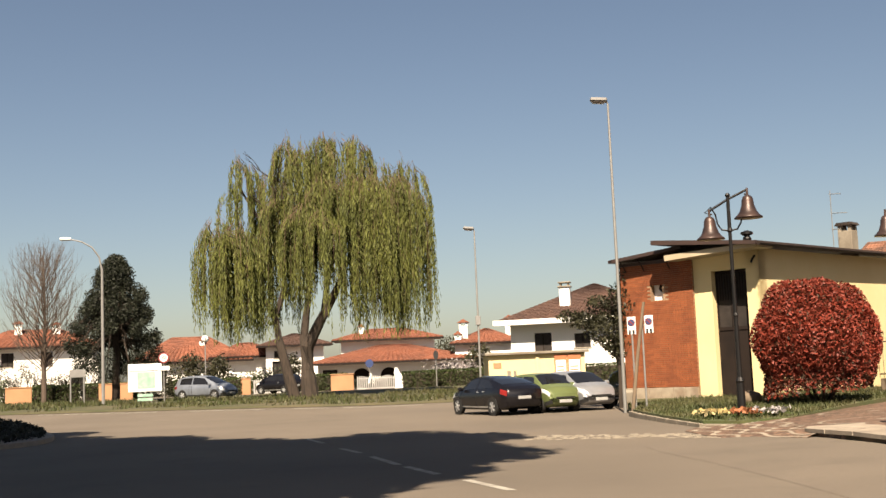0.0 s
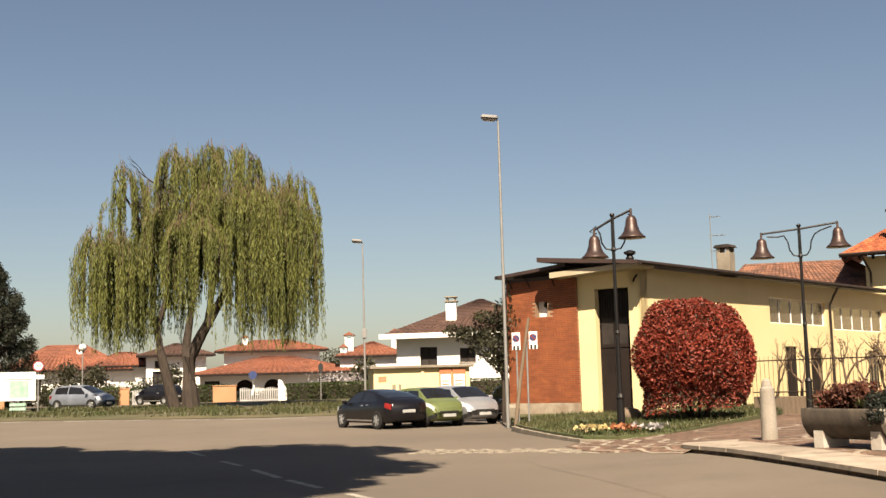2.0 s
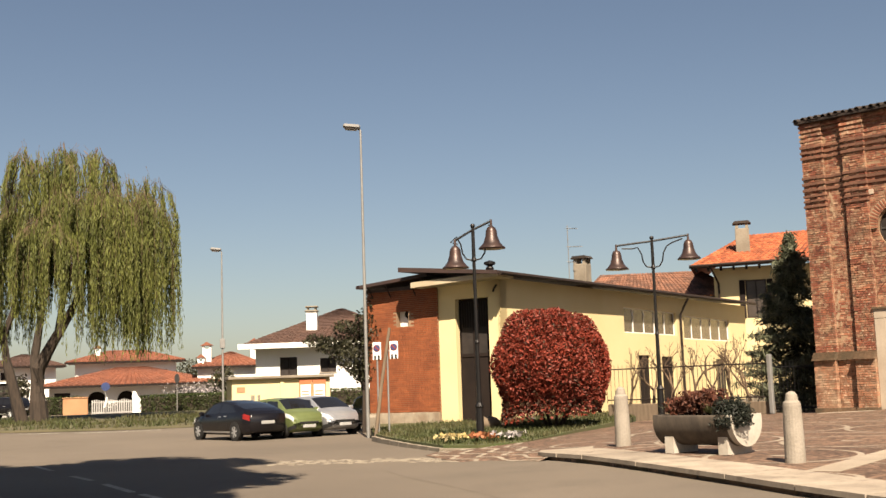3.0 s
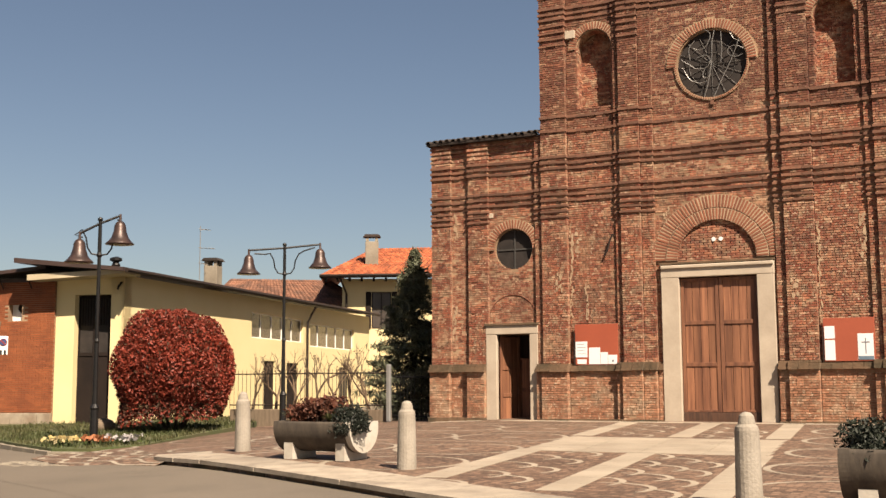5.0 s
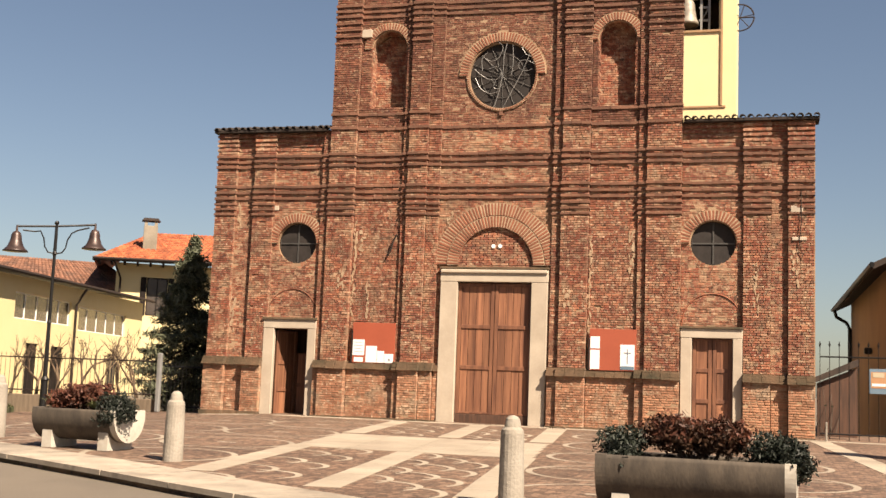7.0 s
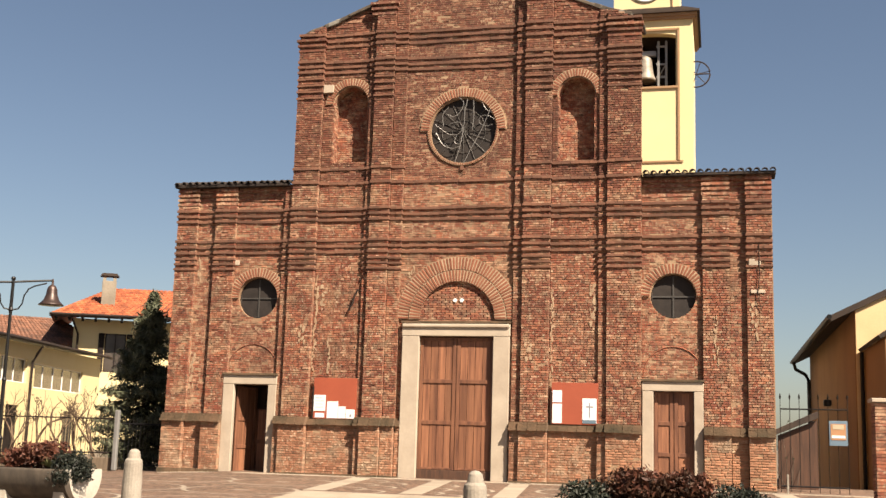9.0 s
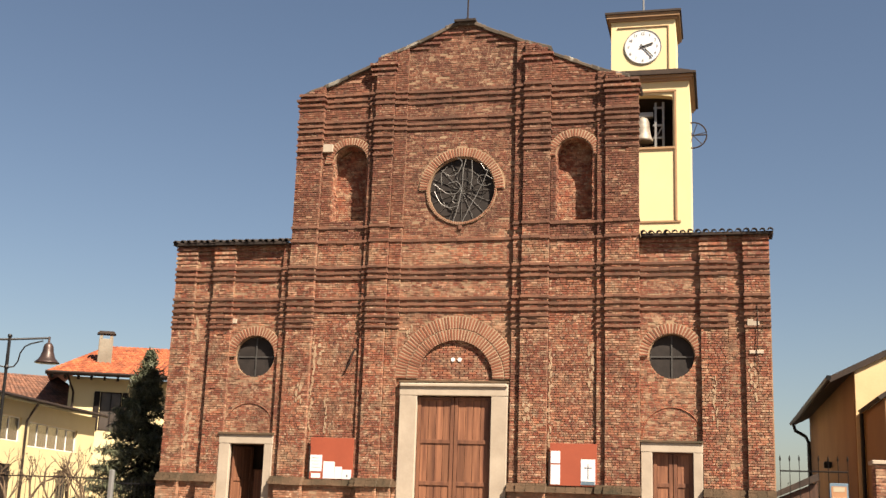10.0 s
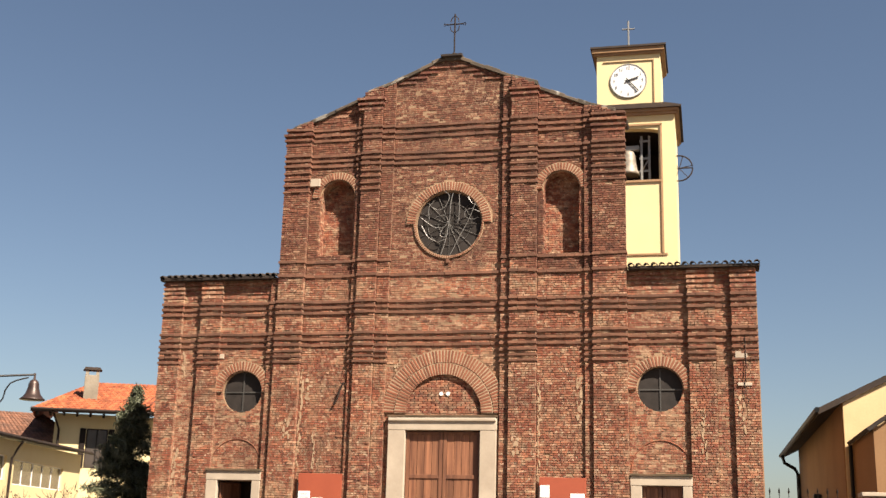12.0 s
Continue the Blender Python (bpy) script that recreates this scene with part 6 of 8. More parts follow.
def railing(name, x0, y0, x1, y1, zf, h, step, label, mat, spear=False, group=""):
    """Upright bars between two rails; each bar is a part."""
    f = thing(name, pose(0, 0, 0), label, "fence", group)
    d = Vector((x1 - x0, y1 - y0))
    n = max(1, round(d.length / step))
    for r in (0.12, 0.9):
        Geo().tube([(x0, y0, zf(x0, y0) + h * r), (x1, y1, zf(x1, y1) + h * r)], 0.02, 4).ob("rail", mat, f)
    for i in range(n + 1):
        x, y = x0 + d.x * i / n, y0 + d.y * i / n
        z = zf(x, y)
        g = Geo().tube([(x, y, z + 0.04), (x, y, z + h)], 0.009, 4)
        if spear:
            g.tube([(x, y, z + h), (x, y, z + h + 0.06), (x, y, z + h + 0.16)], [0.012, 0.028, 0.002], 4)
        g.ob("bar", mat, f)
    return f


railing("iron_gate", 1.55, 31.9, 3.25, 31.8, lambda x, y: 0.45, 2.6, 0.24, "dark spear-topped iron gate between church and house", M["cast"], True)
wall = thing("yard_wall", pose(0, 0, 0), "low dark-coped brick yard wall behind the gate", "wall")
Geo().prism([(1.55, 0.4), (2.6, 0.4), (2.6, 2.55), (1.55, 2.1)], 33.3, 33.6).ob("wall_body", M["oak_dark"], wall)
Geo().prism([(1.45, 2.1), (2.62, 2.6), (2.62, 2.8), (1.45, 2.25)], 33.15, 33.8).ob("wall_coping", M["tile_dark"], wall)
b = thing("climber", pose(1.9, 33.1, 0.5), "thin leafless climber on the yard wall", "shrub")
g, tp = Geo(), []
for i in range(5):
    limbs(g, (RND.uniform(-0.15, 0.15), 0, 0), (RND.gauss(0, 0.2), 0, 1), 1.0, 0.012, 2, 0.4, 0.7, 0.2, (1, 2), tp)
g.ob("stem", M["twig"], b)
leaves(Geo(), [p for p, d, r in tp for _ in range(4)], 0.08).ob("leaf", M["evergreen"], b, kind="stuff")
Geo().soft_box(1.65, 1.7, 31.2, 31.25, 0.55, 1.08, 0.008).ob("marker_post", M["bollard"], label="short white marker post", kind="structure")


# ---- bell-shaped street lamps ----
def bell_lamp(name, x, y, z, top, azim, ends, label):
    """A cast-iron post with a sloping cross arm, two scrolls and a copper bell lamp under each end."""
    L = thing(name, pose(x, y, z, 0, 0, azim), label, "street lamp", "bell lamps of the square")
    h = top - z
    prof = [(0.15, 0), (0.15, 0.08), (0.11, 0.12), (0.1, 0.9), (0.12, 0.95), (0.07, 1.05), (0.055, 2.6), (0.075, 2.65), (0.05, 2.72), (0.045, h - 0.95), (0.08, h - 0.9), (0.05, h - 0.82), (0.045, h)]
    Geo().lathe(prof, 12).ob("post", M["cast"], L, smooth=False)
    Geo().lathe([(0.0, 0), (0.06, 0.03), (0.07, 0.07), (0.05, 0.11), (0.0, 0.13)], 10, pose(0, 0, h - 0.02)).ob("finial", M["cast"], L)
    (xa, za), (xb, zb) = ends
    Geo().tube([(xa, 0, za - z), (0, 0, h - 0.06), (xb, 0, zb - z)], 0.032, 8).ob("arm", M["cast"], L)
    for xe, ze in ends:
        s = 1 if xe > 0 else -1
        Geo().tube([(0, 0, h - 0.9), (s * 0.2, 0, h - 0.86), (s * 0.3, 0, h - 0.7), (s * 0.34, 0, h - 0.45), (s * 0.45, 0, h - 0.24), (s * 0.62, 0, h - 0.18 + (ze - z - h) * 0.6), (s * abs(xe) * 0.85, 0, ze - z - 0.1)], 0.024, 6).ob("scroll", M["cast"], L)
        b = Geo().lathe([(0.37, -0.76), (0.36, -0.73), (0.29, -0.67), (0.22, -0.58), (0.175, -0.44), (0.165, -0.42), (0.15, -0.28), (0.12, -0.2), (0.08, -0.16), (0.035, -0.14), (0.03, 0.04), (0.0, 0.05)], 18, pose(xe, 0, ze - z)).ob("bell_shade", M["copper"], L, "bronze bell-shaped lamp shade", smooth=True)
        Geo().lathe([(0.34, -0.74), (0.25, -0.73), (0.0, -0.64)], 16, pose(xe, 0, ze - z)).ob("lamp_glass", M["gate_glass"], b)
    return L


bell_lamp("bell_lamp", -21.1, 22.0, 0.15, 5.92, 43, ((-0.5, 5.58), (0.5, 6.08)), "black cast-iron lamp post with two bronze bells, in flower bed")
bell_lamp("bell_lamp", -20.55, 29.55, 0.4, 6.03, 35, ((-1.12, 5.88), (1.12, 6.1)), "black cast-iron lamp post with wide arm and two bronze bell shades")


# ---- tall street lights ----
def mast(name, x, y, z, h, head_turn, label, cable_box=False):
    s = thing(name, facing(x, y, z, head_turn), label, "street light")
    Geo().tube([(0, 0, 0), (0, 0, h * 0.5), (0, 0, h)], [0.062, 0.052, 0.035], 10).ob("pole", M["galv"], s)
    g = Geo().tube([(0, 0, h), (-0.05, 0, h + 0.08), (-0.2, 0, h + 0.12)], 0.035, 6)
    g.ob("bracket", M["galv"], s)
    Geo().soft_box(-0.62, -0.02, -0.15, 0.15, h + 0.05, h + 0.2, 0.05, pose(0, 0, h, 0, 6, 0) @ pose(0, 0, -h)).ob("lamp_head", M["galv"], s, "grey lamp head")
    Geo().soft_box(-0.55, -0.12, -0.11, 0.11, h + 0.0, h + 0.055, 0.02, pose(0, 0, h, 0, 6, 0) @ pose(0, 0, -h)).ob("lens", M["gate_glass"], s)
    if cable_box:
        Geo().soft_box(-0.14, 0.14, -0.12, 0.12, 3.9, 4.4, 0.02).ob("junction_box", M["galv"], s)
    return s


mast("tall_street_light", -29.62, 25.38, 0.0, 10.65, 0, "tall slim galvanised street light with a flat head")
mast("tall_street_light", -51.72, 34.2, ground_z(51.7, 34.2), 9.1, 0, "slim galvanised street light with a flat head, by the parking", True)
lx, ly = -68.0, 18.17
swan = thing("swan_neck_light", facing(lx, ly), "galvanised street light with a long curved arm on the verge", "street light")
Geo().tube([(0, 0, 0), (0, 0, 4), (0, 0, 8.1), (-0.15, 0, 8.9), (-0.55, 0, 9.5), (-1.15, 0, 9.85), (-1.8, 0, 10.0)], [0.1, 0.09, 0.075, 0.055, 0.045, 0.04, 0.036], 8).ob("pole", M["galv"], swan)
Geo().soft_box(-2.4, -1.75, -0.14, 0.14, 9.93, 10.11, 0.05).ob("lamp_head", M["offwhite"], swan)


# ---- stone bollards ----
def bollard(x, y, h, lean):
    z = square_z(x, y)
    b = thing("stone_bollard", pose(x, y, z, lean, -lean, RND.uniform(0, 90)), "pale rough stone bollard with a rounded pointed top", "bollard", "bollards along the kerb")
    prof = [(0.165, -0.05), (0.162, 0.1), (0.152, h * 0.5), (0.144, h * 0.8), (0.136, h * 0.84), (0.105, h * 0.87), (0.1, h * 0.9), (0.085, h * 0.96), (0.05, h * 0.99), (0.0, h)]
    g = Geo().lathe(prof, 20)
    g.v = [(x + 0.006 * noise.noise((x * 9, y * 9, z * 7)), y + 0.006 * noise.noise((x * 9, y * 9, z * 7 + 5)), z) for x, y, z in g.v]
    g.ob("shaft", M["bollard"], b)


bollard(-14.3, 19.15, 1.22, 0.4)
bollard(-9.15, 16.75, 1.13, 0.6)
bollard(-2.95, 13.95, 1.12, 0.8)


# ---- half-round concrete planters ----
def planter(x, y, yaw, length, r, label, seed):
    """A trough cut from a pipe, pale round ends, on two cradle feet, with its soil."""
    z = square_z(x, y)
    t = thing("planter", pose(x, y, z, 0, 0, yaw), label, "planter", "concrete pipe planters on the square")
    n, zc = 36, r + 0.14
    arc = [radians(180 - 14 + (208) * i / n) for i in range(n + 1)]
    out = [(r * math.cos(a), zc + r * math.sin(a)) for a in arc]
    inn = [((r - 0.07) * math.cos(a), zc + (r - 0.07) * math.sin(a)) for a in arc]
    g = Geo()
    k = n + 1
    for s in (-1, 1):
        g.v += [(s * length / 2, y_, z_) for y_, z_ in out] + [(s * length / 2, y_, z_) for y_, z_ in inn]
    for i in range(n):
        g.f += [(i, i + 1, 2 * k + i + 1, 2 * k + i), (k + i, 3 * k + i, 3 * k + i + 1, k + i + 1)]
    g.f += [(0, 2 * k, 3 * k, k), (n, k + n, 3 * k + n, 2 * k + n)]
    g.ob("trough", M["trough"], t, "stained half-pipe trough", smooth=True)
    for s in (-1, 1):
        e = Geo()
        a, b = s * length / 2, s * (length / 2 + 0.12)
        e.v += [(a, y_, z_) for y_, z_ in out] + [(b, y_ * 1.02, zc + (z_ - zc) * 1.02) for y_, z_ in out]
        e.f += [tuple(range(k)), tuple(range(k, 2 * k))[::-1]] + [(i, k + i, k + i + 1, i + 1) for i in range(n)] + [(n, 2 * n + 1, k, 0)]
        e.ob("end_wall", M["trough_end"] if s > 0 else M["trough"], t, "pale plastered round end" if s > 0 else "stained round end")
        f = Geo()
        fx = s * (length / 2 - 0.16)
        foot = [(-r * 0.8, 0), (r * 0.8, 0), (r * 0.8, zc - r * 0.62)] + [((r + 0.005) * math.cos(q), zc + (r + 0.005) * math.sin(q)) for q in [radians(-40 - 100 * i / 10) for i in range(11)]] + [(-r * 0.8, zc - r * 0.62)]
        f.prism(foot, -0.1, 0.1, pose(fx, 0, 0, 0, 0, 90))
        f.ob("foot", M["trough_end"], t, "pale cradle foot")
    Geo().box(-length / 2 + 0.02, length / 2 - 0.02, -r * 0.92, r * 0.92, zc - 0.12, zc + 0.0).ob("soil", M["soil"], t)
    return t, z + zc


def bush_blob(parent_m, pts, n, size, mat, name, label, category, group="", droop=0.0, stems=True):
    s = thing(name, parent_m, label, category, group)
    g = Geo()
    for _ in range(int(1.5 * n)):
        (cx, cy, cz, rx, ry, rz) = RND.choice(pts)
        v = Vector((RND.gauss(0, 1), RND.gauss(0, 1), RND.gauss(0, 1))).normalized() * (RND.random() ** 0.4)
        v *= 1 + 0.5 * noise.noise((v.x * 2.6 + cx * 7, v.y * 2.6, v.z * 2.6 + cz * 5))
        p = Vector((cx + v.x * rx, cy + v.y * ry, cz + v.z * rz))
        leaves(g, [p], size, 0.34, droop)
    g.ob("foliage", mat, s, kind="stuff")
    if stems:
        w = Geo()
        for cx, cy, cz, rx, ry, rz in pts:
            w.tube([(cx * 0.6, cy * 0.6, -0.05), (cx * 0.9, cy * 0.9, cz * 0.5), (cx, cy, cz)], [0.02, 0.015, 0.008], 4)
        w.ob("stem", M["twig"], s, kind="stuff")
    return s


P1, PZ1 = planter(-11.55, 18.0, -4, 1.5, 0.45, "stained half-pipe concrete planter with pale ends, red shrubs and yucca", 1)
m1 = pose(-11.55, 18.0, PZ1 + 0.1, 0, 0, -4)
bush_blob(m1, [(-0.3, 0, 0.2, 0.35, 0.3, 0.26), (0.1, 0, 0.24, 0.38, 0.3, 0.26), (-0.6, 0, 0.12, 0.25, 0.25, 0.2)], 1700, 0.11, M["rusty"], "red_shrub", "low dark-red leafy shrub in the planter", "shrub", "planter shrubs")
bush_blob(m1, [(0.62, -0.1, 0.12, 0.34, 0.32, 0.2), (0.85, -0.2, 0.0, 0.26, 0.26, 0.22), (0.7, -0.38, -0.1, 0.3, 0.14, 0.18)], 3200, 0.07, M["juniper"], "juniper_cushion", "dark spreading juniper spilling over the planter edge", "shrub", "planter shrubs")
for dx, dy in ((-0.72, -0.1), (0.22, -0.18)):
    yk = thing("yucca", m1 @ pose(dx, dy, 0.02), "spiky pale green yucca in the planter", "plant", "planter shrubs")
    for i in range(26):
        a, e = RND.uniform(0, 6.28), RND.uniform(0.3, 1.3)
        d = Vector((math.cos(a) * math.cos(e), math.sin(a) * math.cos(e), math.sin(e)))
        s = d.cross(Vector((0, 0, 1))).normalized() * 0.018
        L = RND.uniform(0.22, 0.36)
        Geo().add([-s, s, d * L * 0.6 + s * 0.9 - Vector((0, 0, 0.01)), d * L - Vector((0, 0, 0.05)), d * L * 0.6 - s * 0.9 - Vector((0, 0, 0.01))], [(0, 1, 2, 4), (4, 2, 3)]).ob("leaf", M["yucca"], yk)
P2, PZ2 = planter(-0.68, 13.5, -3, 1.95, 0.5, "stained half-pipe concrete planter with pale ends, red nandina and juniper", 2)
m2 = pose(-0.68, 13.5, PZ2 + 0.12, 0, 0, -3)
bush_blob(m2, [(-0.3, 0, 0.26, 0.36, 0.3, 0.22), (0.0, 0.05, 0.2, 0.3, 0.3, 0.2), (0.3, 0, 0.24, 0.3, 0.28, 0.22)], 4200, 0.075, M["photinia_dark"], "nandina", "rusty-red feathery nandina in the planter", "shrub", "planter shrubs")
bush_blob(m2, [(-0.25, -0.05, 0.3, 0.34, 0.28, 0.2), (0.32, -0.02, 0.28, 0.28, 0.28, 0.2)], 1300, 0.085, M["rusty"], "nandina", "red young nandina shoots in the planter", "shrub", "planter shrubs")
bush_blob(m2, [(-0.85, -0.1, 0.12, 0.3, 0.3, 0.2), (-0.8, -0.38, -0.08, 0.24, 0.1, 0.14), (0.85, -0.1, 0.12, 0.34, 0.3, 0.2), (1.08, -0.2, -0.02, 0.22, 0.26, 0.22)], 5200, 0.07, M["juniper"], "juniper_cushion", "dark spreading juniper spilling over the planter ends", "shrub", "planter shrubs")

# ---- red bush, flowers, stone on the grass corner ----
bx, by = -22.85, 27.15
bz = lawn_z(bx, by) + 0.05
bush = thing("photinia_bush", pose(bx, by, bz), "large rounded photinia bush with glossy dark-red leaves", "bush")
g, g2 = Geo(), Geo()
lump = [(Vector((RND.gauss(0, 1), RND.gauss(0, 1), RND.gauss(0, 1))).normalized(), RND.uniform(-0.1, 0.12)) for _ in range(40)]
for i in range(44000):
    v = Vector((RND.gauss(0, 1), RND.gauss(0, 1), RND.gauss(0, 1))).normalized()
    if v.z < -0.8:
        continue
    k = 1.0 + sum(a * max(0, v.dot(l) - 0.86) * 6 for l, a in lump) + 0.06 * noise.noise(v * 3)
    k *= 1 - 0.2 * RND.random() ** 1.4
    f = 1.0 if v.z > 0 else max(math.sqrt(1 - v.z ** 2), 0.88) / max(0.05, math.sqrt(1 - v.z ** 2))
    p = Vector((v.x * 1.8 * k * f, v.y * 1.7 * k * f, 1.82 + v.z * 1.84 * k))
    if p.z < 0.12:
        continue
    # near the ground about half the leaves take the darker colour
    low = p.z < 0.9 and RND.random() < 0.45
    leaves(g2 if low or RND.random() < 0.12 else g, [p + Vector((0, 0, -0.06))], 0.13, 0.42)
g.ob("red_leaves", M["photinia"], bush, kind="stuff")
g2.ob("green_leaves", M["photinia_dark"], bush, kind="stuff")
# solid dark core: the shade deep inside the bush, put into colour
Geo().lathe([(0.2, 0.7), (1.0, 0.95), (1.35, 1.7), (1.2, 2.6), (0.6, 3.1), (0.0, 3.25)], 18).ob("inner_shade", M["photinia_dark"], bush)
w = Geo()
for i in range(9):
    a = i * 0.7
    w.tube([(0.15 * math.cos(a), 0.15 * math.sin(a), -0.1), (0.5 * math.cos(a), 0.5 * math.sin(a), 0.5), (0.9 * math.cos(a), 0.9 * math.sin(a), 1.1)], [0.05, 0.04, 0.02], 5)
w.ob("stem", M["bark"], bush)
st = thing("boulder", pose(-25.05, 26.5, lawn_z(-25, 26.5) + 0.05), "rounded pale sandstone boulder by the gate", "stone")
g = Geo().lathe([(0.25, -0.05), (0.36, 0.08), (0.36, 0.2), (0.26, 0.32), (0.1, 0.38), (0.0, 0.39)], 14)
g.v = [(x * 1.1 + 0.03 * noise.noise((x * 4, y * 4, z * 4)), y + 0.03 * noise.noise((x * 4, y * 4, z * 4 + 3)), z) for x, y, z in g.v]
g.ob("stone", M["timber"], st, smooth=True)
for dx, dy, mat, nm, lb in ((-0.62, -0.5, "flower_y", "yellow_flowers", "clump of yellow and white bedding flowers"), (-0.2, -0.35, "flower_y", "yellow_flowers", "clump of yellow bedding flowers"),
                            (0.28, 0.25, "flower_o", "orange_flowers", "clump of orange and red bedding flowers"), (0.62, 0.5, "flower_o", "orange_flowers", "clump of orange bedding flowers"),
                            (1.0, 0.95, "flower_w", "white_flowers", "clump of white bedding flowers"), (1.35, 1.35, "flower_w", "white_flowers", "sparse clump of white bedding flowers")):
    x, y = -21.0 + dx * 0.62, 21.42 + dy * 0.62
    z = lawn_z(x, y) + 0.06
    f = thing(nm, pose(x, y, z), lb + " round the lamp post", "flowers", "bedding flowers")
    leaves(Geo(), [(RND.gauss(0, 0.16), RND.gauss(0, 0.13), 0.02 + RND.random() * 0.13) for _ in range(90)], 0.1, 0.4).ob("greenery", M["hedge"], f, kind="stuff")
    leaves(Geo(), [(RND.gauss(0, 0.17), RND.gauss(0, 0.13), 0.1 + RND.random() * 0.14) for _ in range(52)], 0.12, 0.85).ob("petals", M[mat], f, kind="stuff")

# ---- parking signs and leaning pole ----
def no_parking(x, y, yaw, top, aside=0.0, name="no_parking_sign"):
    s = thing(name, pose(x, y, 0.03, 0, 0, yaw), "white no-parking plate with blue and red disc on a steel post", "road sign", "parking signs")
    Geo().tube([(aside, 0, 0), (aside, 0, top - 0.1)], 0.03, 8).ob("post", M["galv"], s)
    Geo().box(min(aside, 0), max(aside, 0) + 0.03, -0.032, -0.012, top - 0.32, top - 0.28).ob("bracket", M["galv"], s)
    p = Geo().soft_box(-0.135, 0.135, -0.05, -0.03, top - 0.56, top, 0.006).ob("plate", M["offwhite"], s)
    Geo().lathe([(0.115, 0), (0.115, 0.006), (0, 0.006)], 24, pose(0, -0.052, top - 0.19, 90)).ob("disc_rim", M["sign_red"], p)
    Geo().lathe([(0.095, 0), (0.095, 0.006), (0, 0.006)], 24, pose(0, -0.06, top - 0.19, 90)).ob("disc", M["sign_blue"], p)
    Geo().box(-0.11, 0.11, -0.074, -0.068, -0.018, 0.018, pose(0, 0, top - 0.19, 0, 45, 0)).ob("bar", M["sign_red"], p)
    for k in (-0.06, 0.06):
        Geo().box(k - 0.035, k + 0.035, -0.058, -0.051, top - 0.56, top - 0.42).ob("pictogram", M["sign_black"], p)


no_parking(-27.5, 24.02, 41, 3.1)
no_parking(-27.13, 24.42, 41, 3.12, -0.22)
pl = thing("leaning_pole", pose(-27.45, 23.8, 0.0), "weathered timber pole leaning on the sign post", "pole")
Geo().tube([(0, 0, 0), (0.15, 0.2, 1.8), (0.32, 0.45, 3.58)], [0.06, 0.055, 0.045], 8).ob("pole", M["timber"], pl)
Geo().soft_box(-0.2, 0.2, -0.15, 0.15, 0, 0.75, 0.08, pose(-30.0, 25.9, 0, 0, 0, 30)).ob("kerb_block", M["concrete"], label="short grey stone block beside the brick wall", kind="structure")

# ---- garden fence between bush and church, shrubs behind ----
fz = lambda x, y: 0.42 + 0.02 * (y - 30)
FX = [(-24.4, 31.9), (-22.0, 32.2), (-19.2, 32.3), (-18.3, 32.3)]
for (ax, ay), (bx_, by_) in zip(FX, FX[1:]):
    railing("garden_railing", ax, ay, bx_, by_, lambda x, y: fz(x, y) + 0.35, 1.35, 0.16, "thin rusty iron garden railing on a low wall", M["rust"], group="garden railings")
    m = pose(ax, ay, 0, 0, 0, math.degrees(math.atan2(by_ - ay, bx_ - ax)))
    wl = thing("low_wall", m, "low brown garden wall under the railing", "wall", "garden walls")
    Geo().soft_box(0, math.hypot(bx_ - ax, by_ - ay), 0.0, 0.22, 0.1, fz(ax, ay) + 0.37, 0.02).ob("wall_body", M["timber"], wl)
gp = thing("gate_post", pose(-18.25, 32.2, 0.45), "grey concrete gate post by the church", "post")
Geo().soft_box(-0.07, 0.07, -0.07, 0.07, 0, 1.85, 0.02).ob("post", M["galv"], gp)
railing("garden_gate", -18.1, 32.25, -16.6, 32.3, lambda x, y: 0.45, 1.6, 0.13, "dark iron garden gate beside the church", M["cast"])
for i, (x, y, h) in enumerate(((-24.1, 32.7, 2.4), (-23.2, 32.9, 2.7), (-22.3, 33.0, 2.8), (-21.6, 33.0, 2.9), (-20.8, 33.1, 2.9), (-20.1, 33.0, 2.8), (-19.4, 33.0, 2.7))):
    s = thing("pruned_shrub", pose(x, y, 0.5), "leafless hard-pruned shrub with knobbly branches behind the railing", "shrub", "pruned shrubs")
    g, tp = Geo(), []
    limbs(g, (0, 0, -0.05), (RND.gauss(0, 0.1), 0, 1), h * 0.3, 0.085, 4, 0.5, 0.74, 0.25, (2, 3), tp)
    g.ob("branchwork", M["pale_twig"], s, kind="stuff")
    k = Geo()
    for p, d, r in tp[-14:]:
        k.lathe([(0.0, -0.03), (0.035, 0), (0.0, 0.03)], 5, Matrix.Translation(p))
    k.ob("pruned_end", M["pale_twig"], s, kind="stuff")

